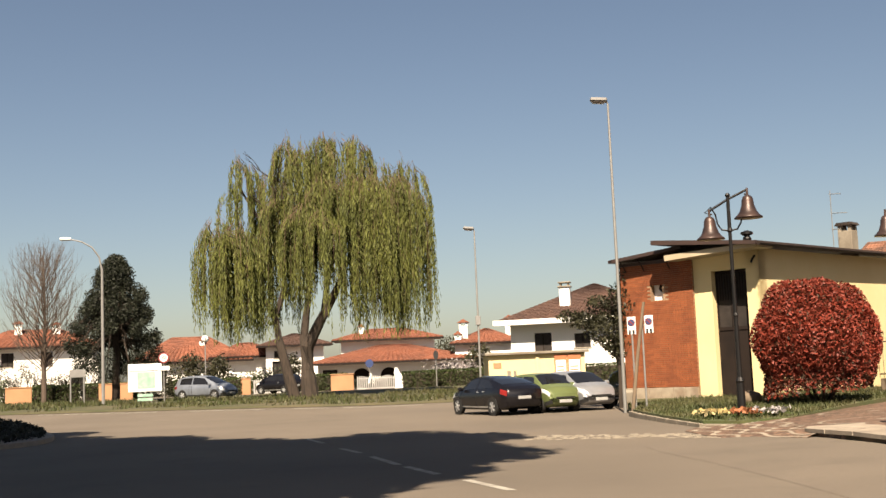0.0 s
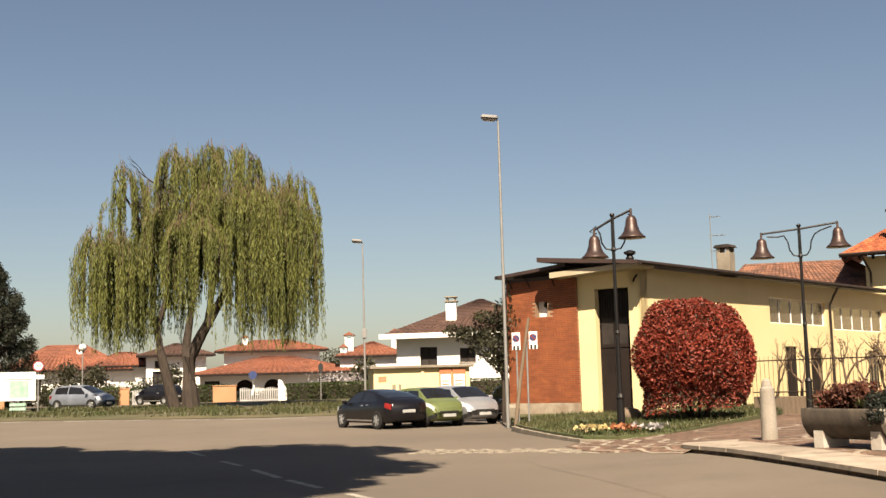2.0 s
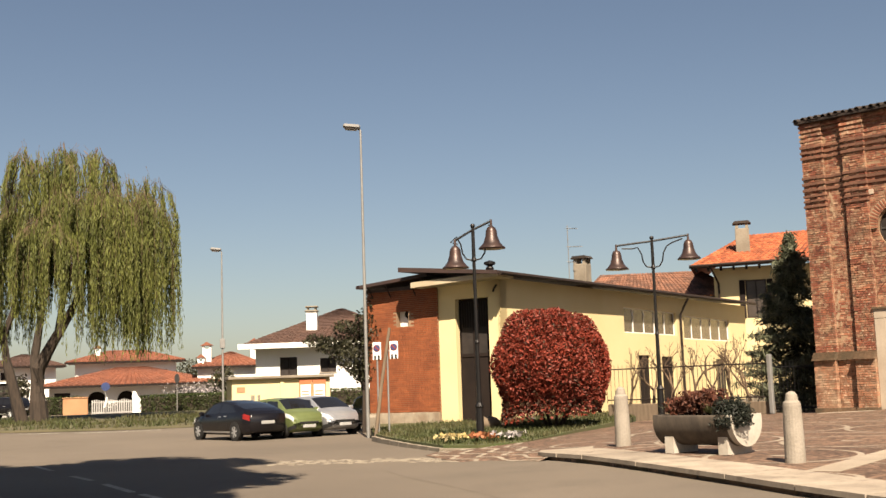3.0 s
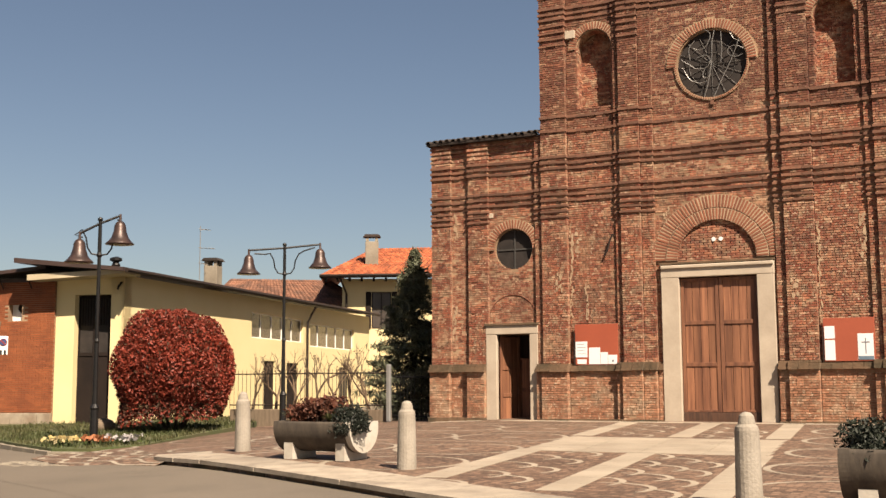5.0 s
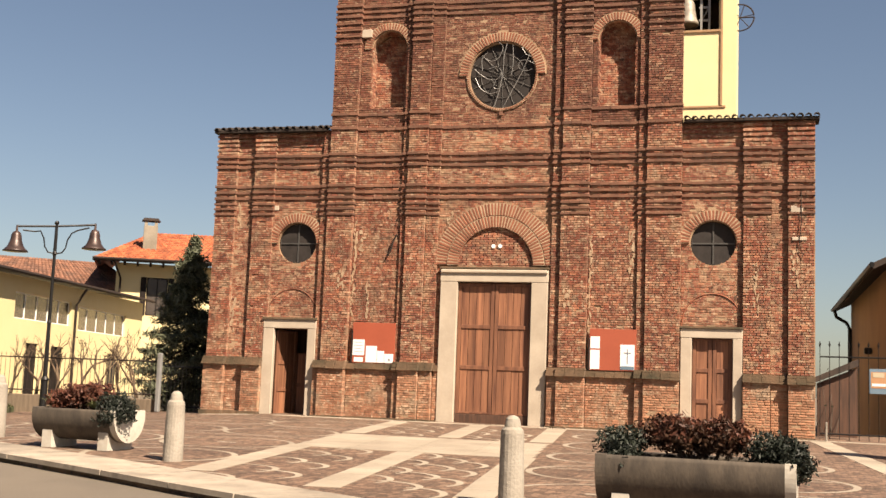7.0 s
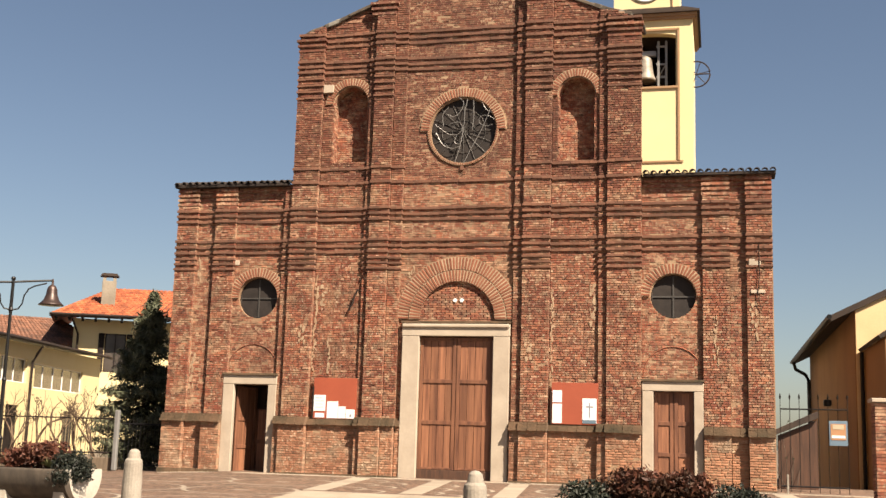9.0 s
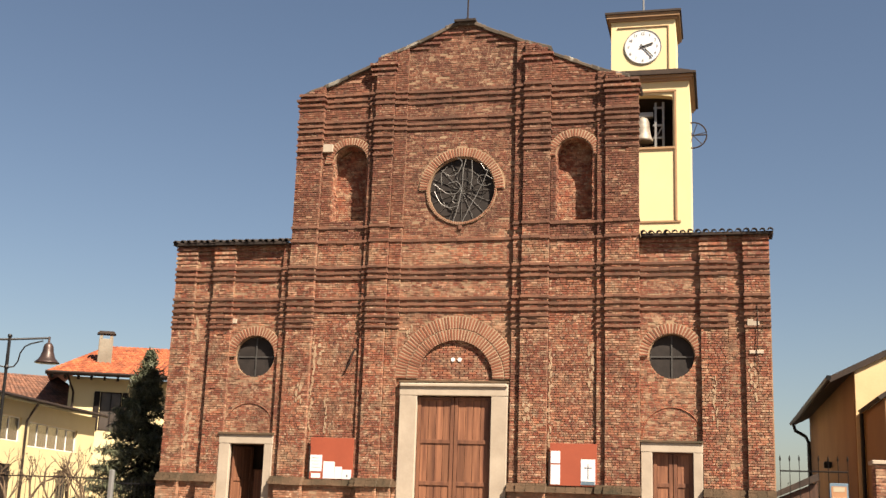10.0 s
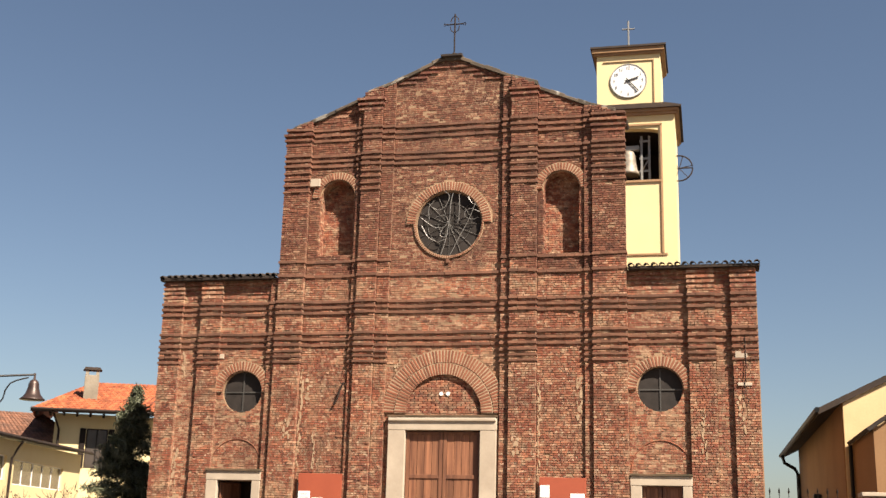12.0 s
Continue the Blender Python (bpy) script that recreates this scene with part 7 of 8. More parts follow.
# yard fir beside the church
def conifer(x, y, z, h, r, mat, name, label, seed=0, whorls=30, n=7, low=0.06):
    t = thing(name, pose(x, y, z), label, "tree")
    Geo().tube([(0, 0, -0.1), (0.02, 0, h * 0.5), (0, 0, h)], [0.16, 0.1, 0.02], 8).ob("trunk", M["bark"], t)
    g, lv = Geo(), Geo()
    for i in range(whorls):
        u = low + (1 - low) * i / whorls
        zz_, rr = h * u, r * (1 - u) ** 1.05 * RND.uniform(0.82, 1.12) + 0.06
        for k in range(n):
            a = RND.uniform(0, 6.28)
            e = Vector((math.cos(a) * rr, math.sin(a) * rr, zz_ - rr * 0.18 + RND.gauss(0, 0.1)))
            mid = Vector((math.cos(a) * rr * 0.55, math.sin(a) * rr * 0.55, zz_ - rr * 0.2))
            b = Vector((0, 0, zz_))
            g.tube([b, mid, e], [0.03, 0.02, 0.006], 4, False)
            for s in range(int(50 + 60 * rr)):
                q = RND.random() ** 0.6
                p = (b.lerp(mid, q * 2) if q < 0.5 else mid.lerp(e, q * 2 - 1))
                leaves(lv, [p + Vector((RND.gauss(0, 0.05 + 0.07 * rr), RND.gauss(0, 0.05 + 0.07 * rr), RND.gauss(-0.05, 0.05)))], 0.3, 0.13, 0.5)
    g.ob("branchwork", M["bark"], t, kind="stuff")
    lv.ob("needles", mat, t, kind="stuff")
    return t


conifer(-18.7, 34.7, 0.5, 5.95, 2.35, M["fir"], "fir_tree", "dark green dense fir tree beside the church")


# ---- parked cars ----
def along(points, x):
    """A softened line through (x, value) points."""
    xs, vs = zip(*points)
    return sum(float(np.interp(x + d, xs, vs)) * w for d, w in ((-0.1, 0.2), (-0.05, 0.2), (0.0, 0.2), (0.05, 0.2), (0.1, 0.2)))


def car(name, m, label, paint, L, W, roof, belt, fr, ws, tr, tb, R=0.3, group="parked cars"):
    """A car: one lofted shell with glass, lamps, trim and seams laid on its surface, and wheels; +x is its front.
    roof and belt are side profiles; fr, ws: top and foot of the windscreen; tr, tb: top and foot of the rear window."""
    c = thing(name, m, label, "car", group)
    hw, x0, x1 = W / 2, -L / 2, L / 2
    roof, belt = ([(x, 0.4 + (z - 0.4) * 0.93) for x, z in q] for q in (roof, belt))
    widths = [(x0, 0.76), (x0 + 0.08, 0.88), (x0 + 0.3, 0.965), (x0 + 0.8, 1.0), (x1 - 1.0, 1.0), (x1 - 0.45, 0.95), (x1 - 0.15, 0.85), (x1, 0.66)]

    def section(x):
        w, zb = hw * along(widths, x), along(belt, x)
        zr = max(along(roof, x), zb + 0.012)
        k = min(1.0, (zr - zb) / 0.5)
        wr = w * (0.84 - 0.16 * k)
        z0 = 0.2 + 0.1 * max(0.0, (abs(x) - L / 2 + 0.35) / 0.35)
        side = lambda u: (w * 0.94 + (wr - w * 0.94) * u ** 1.15, zb + (zr - 0.03 * k - zb) * u)
        return [(w * 0.8, z0), (w * 0.95, z0 + 0.06), (w, z0 + 0.24), (w * 1.0, zb - 0.24), (w * 0.985, zb - 0.09), (w * 0.94, zb), side(0.1), side(0.86), side(1.0), (wr * 0.6, zr + 0.012), (0.0, zr + 0.02)]

    def at(x, v):
        q = section(x)
        i = min(int(v), 9)
        f = v - i
        return Vector((x, q[i][0] + (q[i + 1][0] - q[i][0]) * f, q[i][1] + (q[i + 1][1] - q[i][1]) * f))

    def patch(nm, mat, xa, xb, va, vb, parent=c, lift=0.006, nx=8, nv=5, sides=(1, -1), note=""):
        """Lay a thin skin on the shell; xa and xb may slant as (at va, at vb)."""
        for s in sides if va < 9.9 and vb < 10 else (0,):
            g = Geo()
            for sg in (1, -1) if s == 0 else (s,):
                k = len(g.v)
                for i in range(nx + 1):
                    for j in range(nv + 1):
                        f = j / nv
                        a, b = (p if isinstance(p, (int, float)) else p[0] + (p[1] - p[0]) * f for p in (xa, xb))
                        x, v = a + (b - a) * i / nx, va + (vb - va) * f
                        p = at(x, v)
                        e = at(x + 0.02, v) - at(x - 0.02, v)
                        d = at(x, min(10, v + 0.05)) - at(x, max(0, v - 0.05))
                        nrm = d.cross(e).normalized()
                        if nrm.y < -0.001 or (abs(nrm.y) <= 0.001 and nrm.z < 0) or nrm.dot(Vector((0, 1, 0.6))) < 0:
                            nrm = -nrm
                        p = p + nrm * lift
                        g.v.append((p.x, p.y * sg, p.z))
                n = nv + 1
                q = [(k + i * n + j, k + (i + 1) * n + j, k + (i + 1) * n + j + 1, k + i * n + j + 1) for i in range(nx) for j in range(nv)]
                g.f += q if sg < 0 else [f_[::-1] for f_ in q]
            g.ob(nm, mat, parent, note, smooth=True)

    xs = sorted([x0 + L * (0.5 - 0.5 * math.cos(math.pi * i / 44)) for i in range(45)] + [x0 + 0.02, x1 - 0.02])
    g = Geo()
    for x in xs:
        q = section(x)
        g.v += [(x, y, z) for y, z in q] + [(x, -y, z) for y, z in q[-2::-1]]
    k = 21
    for i in range(len(xs) - 1):
        g.f += [(i * k + j, i * k + (j + 1) % k, (i + 1) * k + (j + 1) % k, (i + 1) * k + j) for j in range(k)]
    g.f += [tuple(range(k))[::-1], tuple((len(xs) - 1) * k + j for j in range(k))]
    g.ob("body", paint, c, smooth=True)
    patch("windscreen", M["car_glass"], fr + 0.07, ws - 0.1, 8.05, 10, nx=10, note="dark windscreen")
    patch("rear_window", M["car_glass"], tb + 0.14, tr - 0.06, 8.05, 10, nx=10, note="dark rear window")
    mid = (fr + tr) / 2 + 0.1
    patch("side_window", M["car_glass"], (mid + 0.04, mid + 0.03), (ws - 0.42, fr + 0.08), 5.9, 7.05)
    patch("side_window", M["car_glass"], (tb + 0.5, tr + 0.02), (mid - 0.05, mid - 0.05), 5.9, 7.05)
    for x in (mid, ws - 0.38, max(tb + 0.55, x0 + L * 0.32)):
        patch("door_seam", M["rubber"], x - 0.008, x + 0.008, 1.0, 5.8, nx=1, lift=0.004)
    for x in (mid - 0.16, x0 + L * 0.34):
        patch("door_handle", M["alloy"] if paint == M["car_black"] else paint, x - 0.09, x + 0.09, 4.0, 4.25, nx=2, nv=2, lift=0.02)
    patch("sill_trim", M["alloy"] if paint == M["car_black"] else M["rubber"], x0 + L * 0.27, x1 - L * 0.27, 1.1, 1.4, nx=4, nv=1)
    patch("headlamp", M["lamp_clear"], x1 - 0.5, x1 - 0.1, 3.55, 4.75, note="clear headlamp")
    patch("tail_lamp", M["lamp_red"], x0 + 0.02, x0 + 0.3, 3.2, 4.6, note="red tail lamp")
    patch("bumper", M["rubber"] if paint != M["car_black"] else paint, x1 - 0.35, x1 - 0.02, 1.0, 1.7, lift=0.012)
    patch("bumper", M["rubber"] if paint != M["car_black"] else paint, x0 + 0.02, x0 + 0.4, 1.0, 1.7, lift=0.012)
    zt, zn = along(belt, x0 + 0.02), along(belt, x1 - 0.02)
    Geo().soft_box(x0 - 0.018, x0 + 0.02, -0.26, 0.26, zt - 0.33, zt - 0.22, 0.006).ob("number_plate", M["plate"], c)
    Geo().soft_box(x1 - 0.03, x1 + 0.016, -0.26, 0.26, 0.36, 0.47, 0.006).ob("number_plate", M["plate"], c)
    Geo().soft_box(x1 - 0.05, x1 + 0.012, -hw * 0.52, hw * 0.52, 0.5, min(0.58, zn - 0.03), 0.015).ob("grille", M["rubber"], c)
    for s in (-1, 1):
        y = s * hw * 0.98
        Geo().soft_box(ws - 0.52, ws - 0.36, min(y, y + s * 0.19), max(y, y + s * 0.19), along(belt, ws - 0.4) - 0.01, along(belt, ws - 0.4) + 0.13, 0.04).ob("wing_mirror", paint, c)
        for wx in (x0 + L * 0.185, x1 - L * 0.19):
            wh = new("wheel", None)
            wh.parent = c
            y = s * (hw - 0.085)
            # flat black disc on the flank stands in for the shaded wheel well
            Geo().lathe([(R * 1.13, -0.06), (R * 1.13, 0.0), (0.0, 0.0)], 24, pose(wx, s * (hw + 0.004), R + 0.015, -90 * s)).ob("wheel_arch", M["rubber"], c)
            Geo().lathe([(R * 0.62, -0.1), (R * 0.94, -0.1), (R, -0.05), (R, 0.05), (R * 0.94, 0.1), (R * 0.62, 0.1)], 24, pose(wx, y, R, 90)).ob("tyre", M["rubber"], wh)
            rim = Geo().lathe([(R * 0.66, 0.07), (R * 0.66, 0.1), (R * 0.6, 0.1), (R * 0.58, 0.07)], 20, pose(wx, y, R, -90 * s)).ob("rim", M["alloy"], wh)
            for k in range(6):
                Geo().soft_box(0.02, R * 0.62, -0.012, 0.012, -0.032, 0.032, 0.006, pose(wx, y + s * 0.1, R, 0, 60 * k + 12, 0)).ob("spoke", M["alloy"], wh)
            Geo().lathe([(0.06, 0.09), (0.05, 0.118), (0.0, 0.12)], 10, pose(wx, y, R, -90 * s)).ob("hub_cap", M["alloy"], wh)
    return c


LIFTBACK = dict(L=4.45, W=1.75, roof=[(-2.22, 0.93), (-2.1, 1.04), (-1.75, 1.16), (-1.1, 1.34), (-0.4, 1.45), (0.15, 1.47), (0.55, 1.42), (1.35, 0.98), (1.8, 0.88), (2.12, 0.72), (2.22, 0.6)],
                belt=[(-2.22, 0.92), (-2.0, 1.02), (-1.4, 1.0), (0, 0.94), (1.2, 0.92), (1.75, 0.84), (2.1, 0.7), (2.22, 0.58)], fr=0.5, ws=1.4, tr=-0.95, tb=-1.95, R=0.31)
CITY = dict(L=3.5, W=1.52, roof=[(-1.75, 0.9), (-1.68, 1.08), (-1.5, 1.36), (-1.2, 1.45), (-0.3, 1.49), (0.45, 1.46), (1.15, 1.04), (1.5, 0.93), (1.69, 0.78), (1.75, 0.64)],
            belt=[(-1.75, 0.88), (-1.55, 0.96), (-0.5, 0.94), (1.1, 0.97), (1.48, 0.9), (1.67, 0.76), (1.75, 0.62)], fr=0.36, ws=1.22, tr=-1.36, tb=-1.76, R=0.275)
ROUND = dict(L=3.85, W=1.66, roof=[(-1.92, 0.9), (-1.85, 1.06), (-1.6, 1.36), (-1.1, 1.48), (-0.3, 1.52), (0.5, 1.47), (1.3, 1.03), (1.64, 0.92), (1.85, 0.75), (1.92, 0.62)],
             belt=[(-1.92, 0.88), (-1.65, 0.98), (-0.5, 0.95), (1.2, 0.97), (1.62, 0.89), (1.83, 0.73), (1.92, 0.6)], fr=0.42, ws=1.37, tr=-1.4, tb=-1.92, R=0.3)
CARRIER = dict(L=4.05, W=1.72, roof=[(-2.02, 0.95), (-1.95, 1.15), (-1.72, 1.5), (-1.2, 1.6), (-0.3, 1.64), (0.35, 1.56), (1.35, 1.04), (1.65, 0.93), (1.93, 0.76), (2.02, 0.62)],
               belt=[(-2.02, 0.93), (-1.75, 1.02), (-0.5, 0.99), (1.2, 0.98), (1.6, 0.89), (1.9, 0.74), (2.02, 0.6)], fr=0.28, ws=1.4, tr=-1.52, tb=-2.02, R=0.31)
car("black_hatchback", pose(-35.05, 23.78, 0, 0, 0, 174), "black fastback car with alloy wheels, parked tail out", M["car_black"], **LIFTBACK)
car("green_city_car", pose(-34.3, 25.4, 0, 0, 0, -8), "small apple-green city car parked nose out", M["car_green"], **CITY)
car("silver_city_car", pose(-34.4, 26.95, 0, 0, 0, -6), "small rounded silver car parked nose out", M["car_silver"], **ROUND)
car("dark_parked_car", pose(-34.1, 30.2, 0, 0, 0, -14), "dark car half hidden behind the brick corner", M["car_black"], **ROUND)
car("grey_people_carrier", facing(-70.7, 25.5, None, -38), "grey-blue people carrier parked on the far street", M["car_blue"], **CARRIER)
car("dark_city_car", facing(-78.0, 33.7, None, 140), "dark small car by the white gate", M["car_black"], **CITY)


# ---- trees ----
def willow(x, y, h, r):
    """Leaning trunks, spreading limbs and hundreds of hanging leafy strands in uneven tufts."""
    z = ground_z(x, y) + 0.1
    t = thing("weeping_willow", facing(x, y, z) @ pose(0.4, 0, 0), "tall weeping willow in fresh yellow-green leaf, two leaning trunks", "tree")
    w = Geo()
    w.tube([(0.4, 0, -0.2), (0.3, 0, 1.2), (0.32, 0, 3.0), (1.05, 0, 4.4), (2.0, 0, 6.1), (2.5, 0.1, 7.3), (2.2, 0.2, 8.8), (2.6, 0.3, 11.5)], [0.56, 0.46, 0.38, 0.3, 0.24, 0.19, 0.15, 0.06], 9)
    w.tube([(-0.45, 0, -0.2), (-0.85, 0, 1.3), (-1.25, 0, 3.0), (-1.55, 0, 4.9), (-1.0, 0, 6.3), (-0.9, 0.1, 8.4), (-1.4, 0.3, 11.0), (-1.2, 0.3, 13.5)], [0.38, 0.31, 0.27, 0.22, 0.19, 0.15, 0.1, 0.05], 8)
    w.tube([(0.3, 0, 1.6), (0.1, 0.5, 3.5), (0.5, 0.8, 6.5), (0.6, 0.8, 11.5)], [0.34, 0.26, 0.18, 0.07], 8)
    w.tube([(1.3, 0, 4.8), (1.65, -0.3, 7.1), (2.1, -0.4, 8.8), (3.6, -0.6, 11.0)], [0.2, 0.15, 0.11, 0.05], 7)
    w.tube([(-1.5, 0, 4.6), (-2.4, -0.2, 6.4), (-3.6, -0.3, 8.6), (-4.2, -0.2, 9.9)], [0.17, 0.13, 0.1, 0.05], 6)
    w.tube([(-1.1, 0, 8.0), (-2.2, 0.3, 10.5), (-3.3, 0.4, 12.4), (-3.9, 0.4, 13.7)], [0.12, 0.1, 0.07, 0.03], 6)
    w.tube([(2.4, 0, 7.3), (3.8, 0.2, 9.8), (5.0, 0.3, 11.6), (6.0, 0.3, 12.8)], [0.15, 0.12, 0.09, 0.04], 6)
    tips = []
    for p in ((2.6, 0.3, 11.5), (2.2, 0.2, 8.8), (-1.2, 0.3, 13.0), (-3.9, -0.2, 8.8), (-1.4, 0.3, 11.0), (0.6, 0.8, 11.5), (5.2, 0.3, 12.2)):
        for k in range(3):
            a = RND.uniform(0, 6.28)
            limbs(w, p, (math.cos(a) * 0.8, math.sin(a) * 0.8, 0.6), 1.2, 0.06, 2, 0.5, 0.7, 0.1, (2, 2), tips)
    w.ob("trunk", M["bark"], t).location.x = -0.3
    # crown tufts: centre x, y, top, radius, hang, fullness
    tufts = [(-5.6, -0.2, 10.7, 1.15, 6.2, 1.0), (-6.3, 0.4, 10.2, 0.6, 5.6, 0.8), (-4.4, -0.8, 10.3, 1.2, 6.0, 1.0), (-3.2, 0.4, 9.9, 1.1, 5.4, 0.8), (-4.6, 1.2, 10.4, 1.2, 5.6, 0.7),
             (-4.4, 0.3, 14.6, 0.75, 4.4, 0.55), (-3.6, 0.0, 13.9, 0.8, 4.6, 0.55), (-2.7, 0.4, 13.4, 0.8, 4.8, 0.6), (-4.8, 0.2, 12.6, 0.5, 2.6, 0.4),
             (-1.3, -0.2, 15.4, 0.8, 6.5, 1.1), (-0.3, 0.5, 15.2, 1.0, 7.0, 1.0), (-1.6, -1.2, 12.2, 1.2, 5.6, 0.9), (-0.2, -1.6, 11.6, 1.1, 5.2, 0.75), (-2.2, 1.2, 12.0, 1.2, 6.5, 0.7),
             (1.0, 0.0, 15.7, 1.0, 7.0, 1.1), (2.1, 0.4, 15.9, 0.9, 6.5, 1.0), (3.1, -0.2, 15.6, 0.9, 6.0, 0.7), (3.7, 0.2, 15.0, 0.6, 5.5, 0.6), (0.6, 1.5, 14.0, 1.4, 6.5, 0.8),
             (0.8, -2.0, 11.0, 0.8, 6.3, 0.7), (1.0, -1.0, 13.0, 1.0, 5.2, 0.8), (2.4, -1.6, 13.3, 1.1, 4.6, 0.9), (3.6, -1.6, 13.3, 1.1, 8.4, 1.1), (4.6, -1.2, 13.0, 1.1, 8.4, 1.1), (5.6, -0.8, 12.8, 1.0, 8.4, 1.1), (6.5, -0.3, 12.6, 0.9, 8.2, 1.0),
             (4.9, 0.3, 14.0, 0.9, 7.0, 0.7), (5.9, 0.4, 14.1, 0.8, 7.5, 0.7), (6.8, 0.3, 13.9, 0.6, 7.0, 0.6), (7.4, 0.2, 12.0, 0.4, 5.6, 0.5), (4.4, 1.6, 13.0, 1.4, 8.0, 0.8), (6.2, 1.2, 12.4, 1.0, 8.0, 0.8), (2.6, 1.8, 13.0, 1.2, 6.0, 0.6)]
    lv, rods = Geo(), Geo()
    for cx, cy, cz, rr, hang, full in tufts:
        cx = 0.25 + cx * 0.95
        w_n = int(138 * rr * full)
        for k in range(w_n):
            if k % 9 == 0:
                a0, q0, l0 = RND.uniform(0, 6.28), math.sqrt(RND.random()), RND.uniform(0.7, 1.05)
            a, q = a0 + RND.gauss(0, 0.06), q0
            px, py = cx + rr * q * math.cos(a) + RND.gauss(0, 0.07), cy + rr * q * math.sin(a) + RND.gauss(0, 0.07)
            pz = cz - 1.1 * q * q * rr + RND.gauss(0, 0.2)
            L = hang * l0 * RND.uniform(0.6, 1.05)
            L = min(L * 1.12, pz - 3.3 - RND.random() ** 2 * 2.0)
            if L < 0.5:
                continue
            ox, oy = 0.5 * math.cos(a) * q, 0.5 * math.sin(a) * q
            top = Vector((px, py, pz))
            n = int(L / 0.125)
            sway = RND.gauss(0, 0.05)
            if k % 3 == 0:
                rods.tube([top + Vector((-ox, -oy, 0.25)), top + Vector((ox * 0.5, oy * 0.5, -0.3)), top + Vector((ox + sway * L * 0.4, oy, -L))], [0.012, 0.009, 0.004], 3, False)
            for i in range(n):
                u = (i + RND.random()) / n
                p = top + Vector((ox * min(1, u * 4) + sway * u * L * 0.4 + RND.gauss(0, 0.035), oy * min(1, u * 4) + RND.gauss(0, 0.035), -u * L))
                s = RND.uniform(0.2, 0.42)
                d = Vector((RND.gauss(0, 0.16), RND.gauss(0, 0.16), -1)).normalized() * s
                e = Vector((RND.gauss(0, 1), RND.gauss(0, 1), 0)).normalized() * 0.026
                lv.add([p, p + d * 0.5 + e, p + d, p + d * 0.5 - e], [(0, 1, 2, 3)])
    lv.ob("hanging_foliage", M["willow"], t, kind="stuff")
    rods.ob("hanging_wood", M["pale_twig"], t, kind="stuff")


willow(-61.9, 28.2, 16.3, 7)


def crown_tree(name, x, y, z, h, blobs, n, size, leaf_mat, label, trunk_r=0.2, trunk_top=0.6, category="tree", aspect=0.5):
    t = thing(name, facing(x, y, z), label, category)
    w = Geo()
    w.tube([(0, 0, -0.2), (0.05, 0, h * trunk_top * 0.5), (0, 0, h * trunk_top)], [trunk_r, trunk_r * 0.8, trunk_r * 0.5], 8)
    for cx, cy, cz, rx, ry, rz in blobs:
        b = h * trunk_top * RND.uniform(0.45, 1.0)
        w.tube([(0, 0, b), (cx * 0.5, cy * 0.5, (b + cz) / 2), (cx, cy, cz)], [trunk_r * 0.4, trunk_r * 0.28, 0.02], 5, False)
    w.ob("trunk", M["bark"], t)
    g = Geo()
    tot = sum(b[3] * b[5] for b in blobs)
    for cx, cy, cz, rx, ry, rz in blobs:
        for _ in range(int(n * rx * rz / tot)):
            v = Vector((RND.gauss(0, 1), RND.gauss(0, 1), RND.gauss(0, 1))).normalized() * (RND.random() ** 0.35)
            v *= 1 + 0.3 * noise.noise((v.x * 2 + cx, v.y * 2 + cy, v.z * 2 + cz))
            leaves(g, [(cx + v.x * rx, cy + v.y * ry, cz + v.z * rz)], size, aspect)
    g.ob("crown", leaf_mat, t, kind="stuff")
    return t


# dark pine on the far verge: a dense broad cone of many bristly clumps
blobs = []
for i in range(190):
    u = RND.random() ** 0.85
    prof = float(np.interp(u, (0, 0.12, 0.32, 0.55, 0.78, 0.92, 1.0), (2.4, 3.0, 2.95, 2.35, 1.4, 0.7, 0.15)))
    a, q = RND.uniform(0, 6.28), math.sqrt(RND.uniform(0.25, 1))
    s = RND.uniform(0.4, 0.62)
    blobs.append((prof * q * math.cos(a), prof * q * math.sin(a), 1.7 + 7.5 * u + 0.25 * q, s, s, s * 1.1))
crown_tree("pine_tree", -75.15, 20.9, ground_z(75, 20), 9.4, blobs, 60000, 0.2, M["pine"], "dense dark broad pine tree on the far verge", 0.26, 0.9, aspect=0.3)
# bare poplar-like tree
bt = thing("bare_tree", facing(-86.0, 18.7), "leafless spring tree with fine upswept twigs", "tree")
g, tp = Geo(), []
Geo().tube([(0, 0, -0.2), (0, 0, 2.5), (0.1, 0, 6), (0.0, 0, 11.6)], [0.2, 0.16, 0.1, 0.02], 8).ob("trunk", M["twig"], bt)
for i in range(104):
    u = i / 103
    a = i * 2.4
    reach = 3.3 * (0.55 + 0.45 * math.sin(math.pi * min(1, 0.15 + 0.8 * u))) * (1.0 - 0.3 * u)
    limbs(g, (0.03, 0, 2.2 + 7.5 * u), (math.cos(a), math.sin(a), 0.65 + 0.6 * u), reach * 0.8, 0.038 * (1.2 - 0.6 * u), 3, 0.34, 0.68, 0.4, (2, 3), tp, 2)
g.ob("branchwork", M["twig"], bt, kind="stuff")
# small evergreen beside the brick block
crown_tree("street_tree", -33.2, 28.25, 0.0, 4.6, [(-0.3, 0, 3.0, 0.9, 0.8, 0.8), (0.3, 0, 3.9, 0.8, 0.7, 0.8), (0.55, 0, 4.8, 0.5, 0.5, 0.6), (-1.1, 0, 3.35, 0.7, 0.6, 0.4), (-1.75, 0, 3.55, 0.55, 0.4, 0.25), (0.1, 0, 2.3, 0.6, 0.6, 0.5), (-0.7, 0, 4.0, 0.5, 0.5, 0.3)], 5200, 0.15, M["evergreen"],
           "small dusty evergreen street tree beside the brick wall", 0.1, 0.65)

